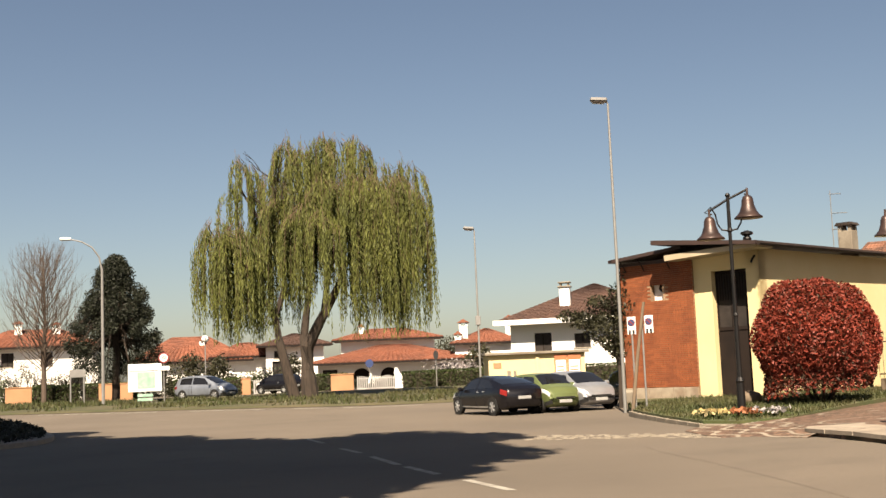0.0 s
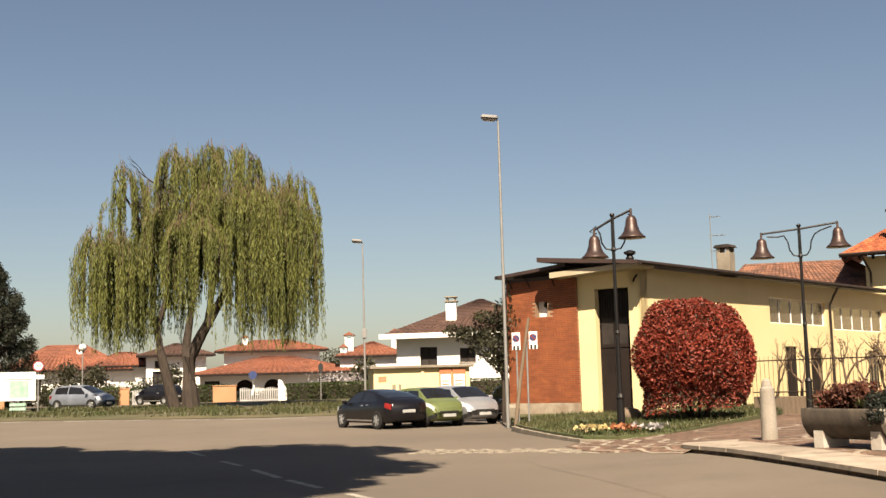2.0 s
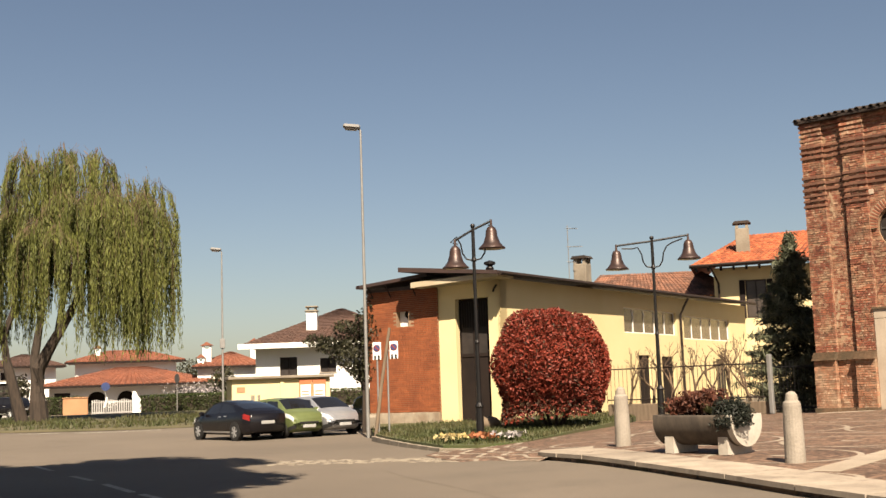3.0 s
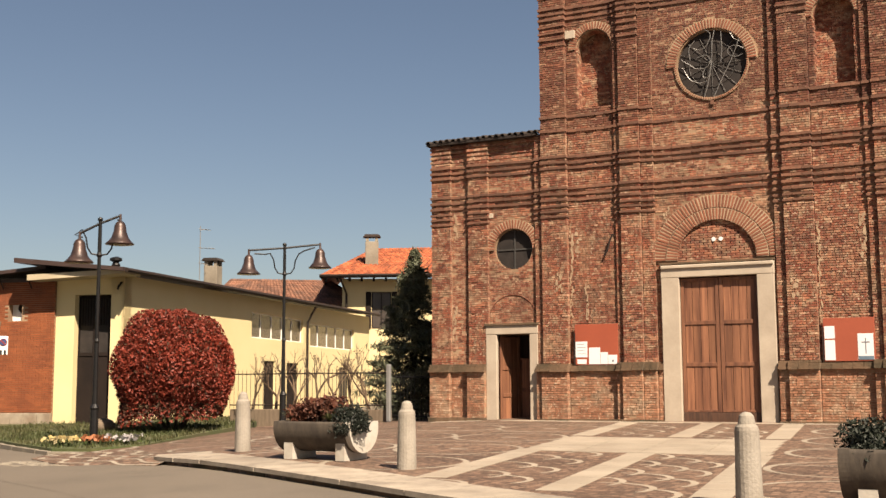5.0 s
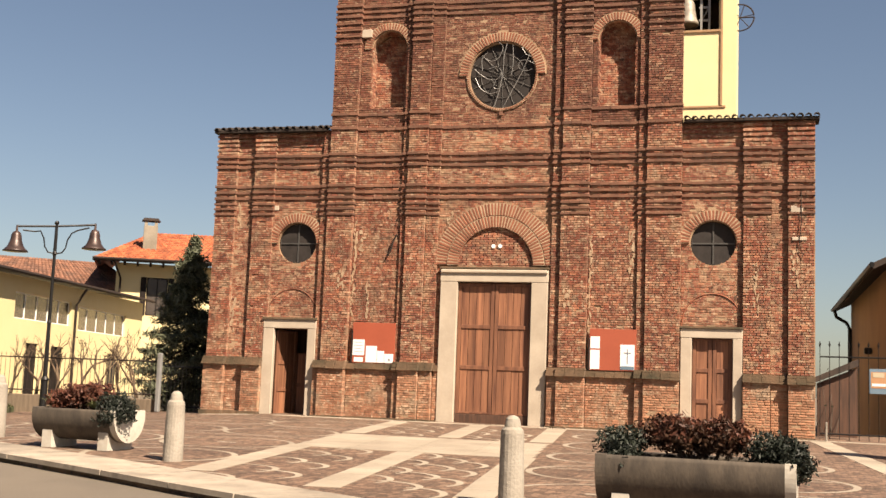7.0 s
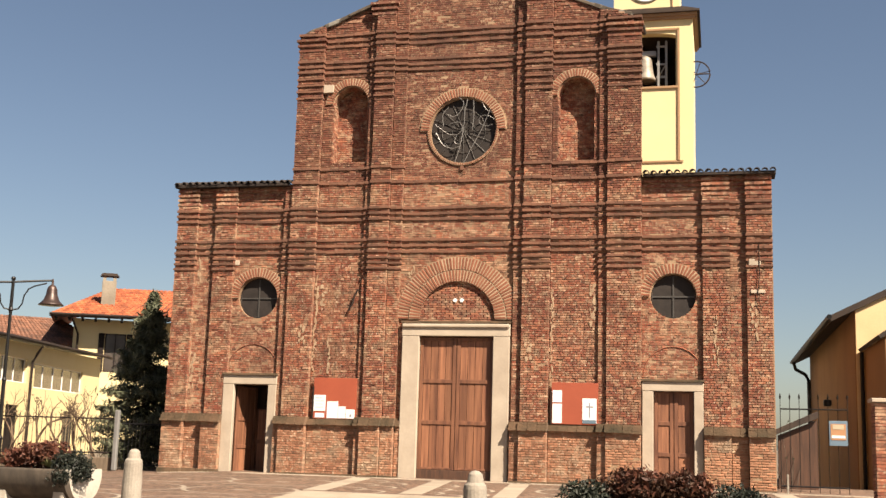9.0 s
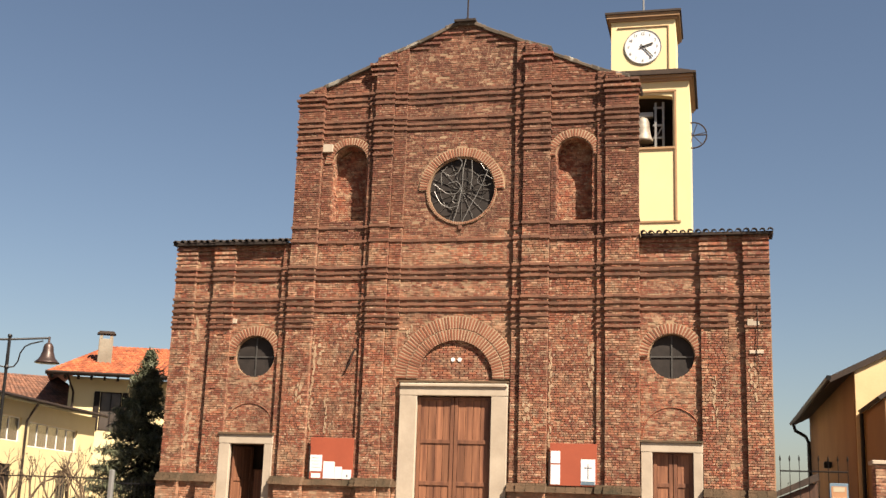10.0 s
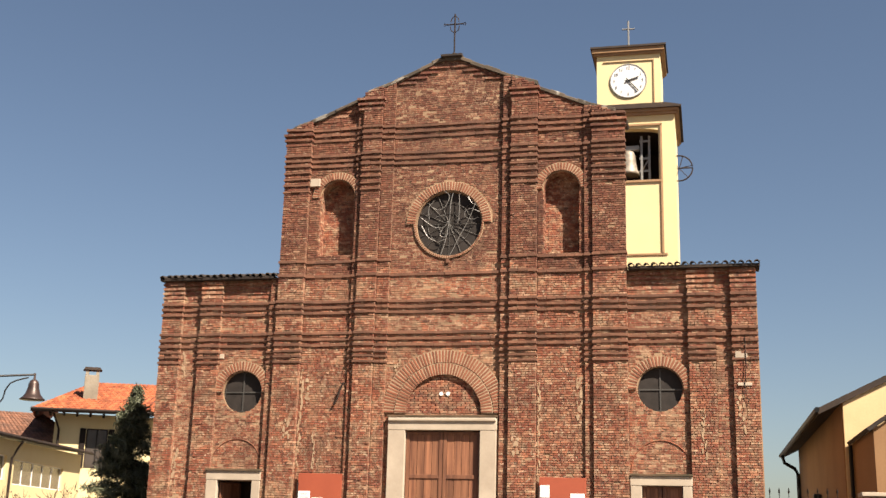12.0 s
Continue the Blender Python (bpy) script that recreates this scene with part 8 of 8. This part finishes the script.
# ---- hedges, gates and piers of the far gardens ----
def hedge(x0, y0, x1, y1, h, d, label, n=2600):
    L = math.hypot(x1 - x0, y1 - y0)
    z = ground_z(x0, y0) - 0.25
    o = thing("clipped_hedge", pose(x0, y0, z, 0, 0, math.degrees(math.atan2(y1 - y0, x1 - x0))), label, "hedge", "garden hedges")
    Geo().soft_box(0.1, L - 0.1, -d / 2 + 0.1, d / 2 - 0.1, 0, h - 0.1, 0.1).ob("core", M["bark"], o)
    g = Geo()
    for _ in range(2 * n):
        f = RND.random()
        if f < 0.55:
            p = (RND.uniform(0, L), -d / 2 + RND.gauss(0, 0.05), RND.uniform(0, h))
        elif f < 0.85:
            p = (RND.uniform(0, L), RND.uniform(-d / 2, d / 2), h + RND.gauss(0, 0.05))
        else:
            p = (RND.uniform(0, L), d / 2 + RND.gauss(0, 0.05), RND.uniform(0, h))
        leaves(g, [p], 0.14, 0.5)
    g.ob("leaves", M["hedge"], o, kind="stuff")


hedge(-73.98, 41.86, -70.4, 47.6, 1.45, 1.0, "long clipped green hedge before the white villa")
hedge(-70.2, 47.9, -60.5, 55.0, 1.45, 1.0, "long clipped green hedge behind the cabin")
hedge(-88.1, 18.3, -87.3, 21.6, 1.5, 0.9, "clipped green hedge beside the peach wall", 1500)
hedge(-81.6, 37.95, -80.3, 40.6, 1.5, 0.9, "clipped green hedge between gates", 1200)
hedge(-86.3, 21.6, -85.2, 25.6, 1.5, 0.9, "clipped green hedge between the peach piers", 1700)
hedge(-83.7, 27.6, -82.0, 32.4, 1.5, 0.9, "clipped green hedge behind the parked car", 1800)
for x, y, w in ((-81.75, 32.6, 0.75), (-78.75, 39.3, 1.75), (-86.35, 17.0, 1.8), (-85.0, 22.9, 1.0), (-84.5, 24.3, 0.9)):
    p = thing("garden_pier", facing(x, y), "peach rendered garden wall pier", "pier", "garden piers")
    Geo().soft_box(-w / 2, w / 2, -0.25, 0.25, -0.45, 1.2, 0.03).ob("pier", M["peach"], p)
    Geo().soft_box(-w / 2 - 0.05, w / 2 + 0.05, -0.3, 0.3, 1.2, 1.27, 0.02).ob("cap", M["peach"], p)


def picket(x0, y0, x1, y1, h, label):
    f = thing("white_picket_gate", pose(x0, y0, ground_z(x0, y0) - 0.2, 0, 0, math.degrees(math.atan2(y1 - y0, x1 - x0))), label, "gate", "white gates")
    L = math.hypot(x1 - x0, y1 - y0)
    n = round(L / 0.16)
    for z in (0.25, h - 0.2):
        Geo().box(0, L, 0, 0.04, z, z + 0.08).ob("rail", M["rail_white"], f)
    for i in range(n):
        Geo().soft_box(L * i / n, L * i / n + 0.09, -0.03, -0.004, 0.05, h + 0.05 * math.sin(i), 0.008).ob("picket", M["rail_white"], f)


picket(-81.4, 33.1, -80.1, 36.2, 1.25, "white picket driveway gate between peach piers")
picket(-78.2, 40.3, -76.9, 42.9, 1.2, "white picket fence before the arched villa")
wp = thing("white_pier", facing(-76.7, 43.3), "white rendered gate pier", "pier")
Geo().soft_box(-0.45, 0.45, -0.3, 0.3, -0.4, 1.1, 0.02).ob("pier", M["white"], wp)
Geo().prism([(-0.5, 1.1), (0.0, 1.1), (-0.2, 1.55), (-0.42, 1.6)], -0.25, 0.25).ob("sweep", M["white"], wp)


# ---- far houses ----
def house(name, x, y, turn, label, w, d, eave, rise, wall, roof, openings=(), chimneys=(), over=0.6, hip=0.5, base=None, arches=()):
    """A rendered house: walls with real openings, hipped tile roof with eaves, chimneys. Openings (x, z, w, h) on the front."""
    z = ground_z(x, y) if base is None else base
    hs = thing(name, facing(x, y, z, turn), label, "house", "villas across the road")
    a, b = -w / 2, w / 2
    holes = [[(p, q), (p + ow, q), (p + ow, q + oh), (p, q + oh)] for p, q, ow, oh in openings]
    holes += [[(p - r, q), (p + r, q)] + [(p + r * math.cos(radians(k)), q + hh + r * math.sin(radians(k))) for k in range(0, 181, 15)] for p, q, r, hh in arches]
    panel([(a, -0.6), (b, -0.6), (b, eave), (a, eave)], holes, 0, [0.3] * len(openings) + [1.2] * len(arches)).ob("front_wall", wall, hs)
    Geo().box(a, a + 0.3, 0.5, d, -0.6, eave).box(b - 0.3, b, 0.5, d, -0.6, eave).box(a, b, d, d + 0.3, -0.6, eave).ob("wall", wall, hs)
    for p, q, ow, oh in openings:
        wn_ = new("window", None)
        wn_.parent = hs
        Geo().box(p, p + ow, 0.2, 0.25, q, q + oh).ob("pane", M["glass"], wn_)
        Geo().box(p + ow / 2 - 0.04, p + ow / 2 + 0.04, 0.12, 0.2, q, q + oh).box(p, p + ow, 0.12, 0.2, q + oh - 0.06, q + oh).ob("window_frame", M["gate_dark"], wn_)
        Geo().box(p - 0.08, p + ow + 0.08, -0.06, 0.2, q - 0.07, q - 0.004).ob("sill", M["pale_stone"], wn_)
    for p, q, r, hh in arches:
        Geo().box(p - r, p + r, 1.2, 1.25, q, q + hh + r).ob("porch_back", M["gate_dark"], hs)
    e = over
    A, B, C_, D_ = (a - e, -e, eave), (b + e, -e, eave), (b + e, d + e, eave), (a - e, d + e, eave)
    hx = min(w / 2 + e, hip * (d / 2 + e))
    E_, F_ = (a - e + hx, d / 2, eave + rise), (b + e - hx, d / 2, eave + rise)
    sz = 0.5
    tile_roof(hs, A, B, F_, E_, roof, sz)
    g = Geo().add([A, B, C_, D_, E_, F_], [(3, 2, 1, 0), (1, 2, 5), (2, 3, 4, 5), (3, 0, 4)])
    g.ob("roof_hips", roof, hs)
    Geo().box(a - e, b + e, -e - 0.04, -e + 0.03, eave - 0.16, eave + 0.03).ob("eave_board", M["gate_dark"], hs)
    for cx, cy, cz, cw, ch in chimneys:
        c = new("chimney", None)
        c.parent = hs
        Geo().soft_box(cx - cw / 2, cx + cw / 2, cy - cw / 2, cy + cw / 2, cz - 1.0, cz + ch, 0.03).ob("shaft", wall, c)
        for s in (-1, 1):
            Geo().box(cx + s * cw * 0.4 - 0.09, cx + s * cw * 0.4 + 0.09, cy - cw / 2, cy + cw / 2, cz + ch, cz + ch + 0.3).ob("cap_leg", wall, c)
        Geo().prism([(cx - cw * 0.75, cz + ch + 0.3), (cx + cw * 0.75, cz + ch + 0.3), (cx, cz + ch + 0.62)], cy - cw * 0.7, cy + cw * 0.7).ob("cap", roof, c)
    return hs


house("arched_villa", -87.3, 48.6, 0, "white villa with low terracotta hip roof and arched porch", 13.2, 8, 2.45, 1.5, M["white"], M["tile_far"], [(3.6, 0.75, 2.6, 1.35), (-6.2, 0.5, 1.3, 1.4)], (), 1.0, 1.3, 0.2, [(-2.8, 0.1, 0.85, 1.0), (-0.4, 0.1, 0.75, 1.1)])
house("arched_villa_upper", -97.8, 53.9, 0, "white upper storey of a villa with shallow terracotta roof", 9.2, 7, 4.75, 1.1, M["white"], M["tile_far"], [(-3.6, 3.0, 0.8, 0.7), (1.6, 3.3, 2.2, 0.6)], ((-2.6, 1.5, 5.2, 0.5, 0.6),), 0.9, 0.9, 0.2)
house("dark_eaved_villa", -101.9, 45.8, 0, "white two-storey villa with dark brown eaves behind the willow", 5.6, 7, 4.5, 1.2, M["white"], M["tile_brown"], [(-2.2, 0.8, 0.9, 2.2), (0.6, 1.2, 1.2, 2.4), (-2.0, 3.3, 0.8, 0.7)], (), 0.9, 0.9, 0.2)
house("terracotta_villa", -106.8, 43.0, 6, "white villa with terracotta roof between the trees", 6.5, 7, 3.4, 1.4, M["white"], M["tile_far"], [(-1.5, 0.6, 1.0, 1.8)], (), 0.8, 0.8)
house("west_villa", -108.7, 37.6, 0, "white villa with broad terracotta hip roof", 10.5, 8, 3.1, 2.5, M["white"], M["tile_far"], [(1.5, 0.6, 1.2, 1.6), (-3.5, 0.8, 1.2, 1.4)], ((1.2, 2.2, 4.4, 0.5, 0.5),), 0.9, 0.9)
house("far_west_villa", -112.3, 23.6, 0, "white two-storey villa with terracotta roof behind the bare tree", 11.5, 9, 5.0, 1.8, M["white"], M["tile_far"], [(-3.0, 3.2, 1.1, 1.3), (0.5, 3.2, 1.1, 1.3), (3.2, 0.8, 1.3, 1.8)], ((-1.5, 3, 6.3, 0.7, 0.8), (2.0, 3, 6.0, 0.7, 0.9)), 0.8, 0.8)
house("side_west_villa", -113.5, 16.0, 0, "pale red villa at the road's far end", 7, 7, 4.6, 1.6, M["peach"], M["tile_far"], [(1.0, 3.0, 1.0, 1.2)], (), 0.8, 0.8)
house("low_red_roof", -112.0, 62.0, 0, "house with bright terracotta roof behind the villa", 8, 7, 4.0, 1.7, M["peach"], M["tile_far"], [(0.5, 2.4, 1.6, 0.7)], (), 0.8, 0.8, 0.2)
house("corner_villa", -82.9, 55.6, 0, "white villa with terracotta roof and two white chimneys", 5.6, 8, 3.75, 1.3, M["white"], M["tile_far"], [(-0.2, 1.0, 1.1, 1.6)], ((-2.0, 1.0, 4.3, 0.75, 1.0), (-2.5, 0.5, 3.7, 0.55, 0.55), (2.1, 3, 4.7, 0.7, 0.9)), 0.5, 0.8, 0.2)
house("white_villa", -65.9, 53.5, -6, "two-storey white villa with dark brown roof and tall chimney", 12.0, 10, 4.8, 2.9, M["white"], M["tile_brown"], [(-4.2, 2.55, 1.3, 1.4), (-1.2, 2.75, 1.2, 1.05)], (), 1.1, 1.2, 0.2)
wv = bpy.data.objects["white_villa"]
c = new("chimney", None)
c.parent = wv
Geo().soft_box(-2.3, -1.5, 1.0, 1.7, 4.8, 7.35, 0.03).ob("shaft", M["white"], c)
Geo().soft_box(-2.4, -1.4, 0.9, 1.8, 7.35, 7.46, 0.02).ob("collar", M["concrete"], c)
for x in (-2.25, -1.67):
    Geo().box(x, x + 0.12, 1.05, 1.65, 7.46, 7.68).ob("cap_leg", M["concrete"], c)
Geo().soft_box(-2.37, -1.43, 0.92, 1.78, 7.68, 7.78, 0.02).ob("cap", M["concrete"], c)
Geo().box(-7.1, 7.1, -1.2, -1.05, 4.6, 4.98).ob("white_fascia", M["white"], wv)

# garden trees near the villas
for x, y, h, r, n in ((-98.5, 36.6, 3.6, 1.3, 900), (-104.0, 32.6, 4.4, 1.9, 1200), (-100.0, 34.5, 4.0, 1.6, 1000), (-74.0, 48.8, 3.4, 1.2, 900), (-106.0, 66.0, 5.2, 3.0, 1600), (-90.0, 40.0, 3.4, 1.0, 800)):
    crown_tree("garden_tree", x, y, ground_z(x, y) - 0.2, h, [(0, 0, h * 0.55, r, r, h * 0.42), (0.3, 0, h * 0.72, r * 0.6, r * 0.6, h * 0.3)], n, 0.3, M["evergreen"], "dark evergreen garden tree by the villas", 0.1, 0.6)
b = thing("white_blossom_shrub", facing(-72.6, 45.5, 0.3), "pale white-flowering shrub over the hedge", "shrub")
leaves(Geo(), [(RND.gauss(0, 0.9), RND.gauss(0, 0.3), 1.5 + abs(RND.gauss(0, 0.3))) for _ in range(500)], 0.16, 0.6).ob("blossom", M["flower_w"], b, kind="stuff")
Geo().tube([(0, 0, 0), (0.1, 0, 1.0), (0, 0, 1.6)], [0.05, 0.04, 0.01], 5).ob("stem", M["twig"], b)

for i in range(22):
    az_, rr_ = radians(169.5 - i * 0.95 + RND.uniform(-0.3, 0.3)), RND.uniform(91, 97)
    x, y, h = rr_ * math.cos(az_), rr_ * math.sin(az_), RND.uniform(1.2, 2.3)
    if 146.5 < math.degrees(az_) < 157:
        h = 1.0
    s = thing("garden_shrub", facing(x, y, 0.2), "dark evergreen garden shrub before the villas", "shrub", "garden shrubs")
    Geo().tube([(0, 0, -0.1), (0.05, 0, h * 0.4), (0, 0, h * 0.8)], [0.07, 0.05, 0.01], 5).ob("stem", M["bark"], s)
    w_ = RND.uniform(0.6, 1.2)
    leaves(Geo(), [(RND.gauss(0, 0.45) * w_, RND.gauss(0, 0.4) * w_, h * min(1, max(0.05, RND.gauss(0.5, 0.25)))) for _ in range(1300)], 0.19, 0.5).ob("foliage", M[RND.choice(("evergreen", "pine", "hedge", "juniper"))], s, kind="stuff")

for i in range(9):
    az_, rr_ = radians(163.6 + i * 0.8), 92 + 2 * (i % 3)
    h = (2.6, 3.4, 2.2, 3.0, 2.4)[i % 5]
    s = thing("garden_shrub", facing(rr_ * math.cos(az_), rr_ * math.sin(az_), 0.2), "brown twiggy garden shrub before the western villas", "shrub", "garden shrubs")
    g, tp = Geo(), []
    for _ in range(4):
        limbs(g, (RND.gauss(0, 0.2), RND.gauss(0, 0.2), -0.1), (RND.gauss(0, 0.3), RND.gauss(0, 0.3), 1), h * 0.42, 0.05, 3, 0.45, 0.7, 0.2, (2, 3), tp)
    g.ob("stem", M["bark"], s, kind="stuff")
    leaves(Geo(), [p + Vector((RND.gauss(0, 0.2), RND.gauss(0, 0.2), RND.gauss(0, 0.2))) for p, d, r in tp for _ in range(5)], 0.15, 0.5).ob("foliage", M["pine" if i % 2 else "evergreen"], s, kind="stuff")

# ---- yellow cabin with posters ----
cab = thing("yellow_cabin", facing(-50.0, 36.9, 0.0, 8), "low yellow utility cabin with flat roof and posters", "cabin")
Geo().soft_box(-2.75, 2.55, 0, 3, 0, 2.35, 0.01).ob("wall", M["yellow"], cab)
Geo().soft_box(-2.95, 2.75, -0.25, 3.2, 2.354, 2.5, 0.02).ob("roof", M["concrete"], cab, "flat grey roof slab")
Geo().soft_box(-0.17, 0.02, -0.06, 0.0, 0, 2.3, 0.01).ob("corner_pilaster", M["yellow"], cab)
Geo().box(-2.5, -2.05, -0.02, 0.0, 1.65, 1.95).ob("vent", M["tower_trim"], cab)
Geo().box(-1.75, -1.55, -0.012, 0, 1.0, 1.5).box(-1.4, -1.25, -0.012, 0, 1.2, 1.5).ob("scrawl", M["concrete"], cab)
for x0, x1 in ((0.85, 1.53), (1.57, 2.3)):
    bd = thing("bill_board", facing(-50.0, 36.9, 0.0, 8) @ pose(0, -0.06, 0), "orange-framed bill board with pale posters on the cabin", "bill board", "bill boards on the cabin")
    Geo().soft_box(x0, x1, -0.05, 0.04, 0.8, 2.28, 0.01).ob("frame", M["poster_orange"], bd)
    Geo().box(x0 + 0.06, x1 - 0.06, -0.058, -0.051, 1.15, 1.98).ob("sheet", M["paper"], bd)
    for z in (1.25, 1.4, 1.58):
        Geo().box(x0 + 0.12, x1 - 0.16, -0.063, -0.059, z, z + 0.06).ob("print", M["poster_orange"], bd)

# ---- boards and signs on the verge ----
wb = thing("map_board", facing(-68.9, 20.95), "white town map board with pale green plan on two posts", "sign board")
Geo().soft_box(-1.0, 1.0, -0.05, 0.05, 0.75, 2.45, 0.02).ob("board", M["offwhite"], wb)
Geo().box(-0.45, 0.6, -0.06, -0.052, 0.95, 1.95).ob("map", M["map_green"], wb)
Geo().box(-0.95, 0.95, -0.06, -0.052, 2.0, 2.04).ob("print", M["ink"], wb)
for x in (-0.35, 0.35):
    Geo().tube([(x, 0, -0.1), (x, 0, 0.78)], 0.045, 6).ob("post", M["galv"], wb)
for z in (0.2, 0.45):
    Geo().box(-0.45, 0.45, -0.08, -0.05, z, z + 0.17).ob("lower_panel", M["map_green"], wb)
sp = thing("speed_sign", facing(-66.6, 21.4), "round 40 speed limit sign on a steel post", "road sign")
Geo().tube([(0, 0, -0.1), (0, 0, 3.0)], 0.035, 8).ob("post", M["galv"], sp)
rim = Geo().lathe([(0.32, 0), (0.32, 0.02), (0, 0.02)], 28, pose(0, -0.05, 2.78, 90)).ob("rim", M["sign_red"], sp)
Geo().lathe([(0.24, 0), (0.24, 0.006), (0, 0.006)], 28, pose(0, -0.071, 2.78, 90)).ob("face", M["offwhite"], sp)
text_mesh("40", 0.26, M["sign_black"], sp, sp.matrix_world @ pose(0, -0.085, 2.78, 90), "numerals")
Geo().soft_box(-0.34, 0.34, -0.06, -0.04, 2.02, 2.28, 0.01).ob("sub_plate", M["offwhite"], sp)
gb = thing("grey_back_sign", facing(-72.6, 17.9), "grey back of a road sign on two posts", "road sign")
for x in (-0.5, 0.3):
    Geo().tube([(x, 0, -0.2), (x, 0, 2.2)], 0.05, 6).ob("post", M["galv"], gb)
Geo().soft_box(-0.55, 0.4, -0.04, 0.0, 1.75, 2.25, 0.02).ob("panel", M["galv"], gb)
gl = thing("globe_lamp", facing(-90.5, 32.6), "garden lamp with white globe on a slim post", "lamp")
Geo().tube([(0, 0, 0), (0, 0, 4.4)], 0.045, 6).ob("post", M["galv"], gl)
Geo().lathe([(0.0, -0.3), (0.18, -0.25), (0.3, -0.05), (0.3, 0.08), (0.2, 0.25), (0, 0.32)], 14, pose(0, 0, 4.6)).ob("globe", M["offwhite"], gl, smooth=True)
for x, y, bl in ((-74.4, 39.4, True), (-70.5, 42.8, False)):
    s = thing("round_sign", facing(x, y), "round blue road sign on a post" if bl else "dark back of a round road sign on a post", "road sign")
    Geo().tube([(0, 0, -0.2), (0, 0, 2.2)], 0.035, 6).ob("post", M["galv"], s)
    if bl:
        Geo().lathe([(0.3, 0), (0.3, 0.02), (0, 0.02)], 24, pose(0, -0.05, 1.95, 90)).ob("disc", M["sign_blue"], s)
        Geo().prism([(-0.15, 0.5), (-0.02, 0.5), (0.15, 1.2), (0.05, 1.25)], -0.06, -0.02).ob("arrow", M["offwhite"], s)
    else:
        Geo().lathe([(0.26, 0), (0.26, 0.02), (0, 0.02)], 24, pose(0, -0.05, 2.35, 90) @ Matrix.Diagonal((0.7, 1.3, 1, 1))).ob("disc", M["sign_black"], s)

# ---- trees behind and beside the road: they only shade it ----
def shade_tree(x, y, h, rc, seed):
    RND.seed(seed)
    bl = []
    for i in range(34):
        v = Vector((RND.gauss(0, 1), RND.gauss(0, 1), RND.gauss(0, 0.8))).normalized() * RND.random() ** 0.5
        bl.append((v.x * rc, v.y * rc, h - 4.5 + v.z * 3.2, 1.9, 1.9, 1.2))
    t = crown_tree("roadside_tree", x, y, 0, h, bl, 32000, 0.62, M["hedge"], "tall roadside tree in leaf", 0.35, 0.75)


shade_tree(-9.5, 0.4, 22, 6.4, 21)
shade_tree(-16.0, -2.0, 20, 6.6, 22)
shade_tree(-22.5, -3.5, 20, 6.4, 23)
shade_tree(-6.6, -4.9, 20, 6.2, 24)
shade_tree(-14.0, -9.0, 20, 6.2, 25)
shade_tree(-30.5, -3.6, 18, 5.6, 27)
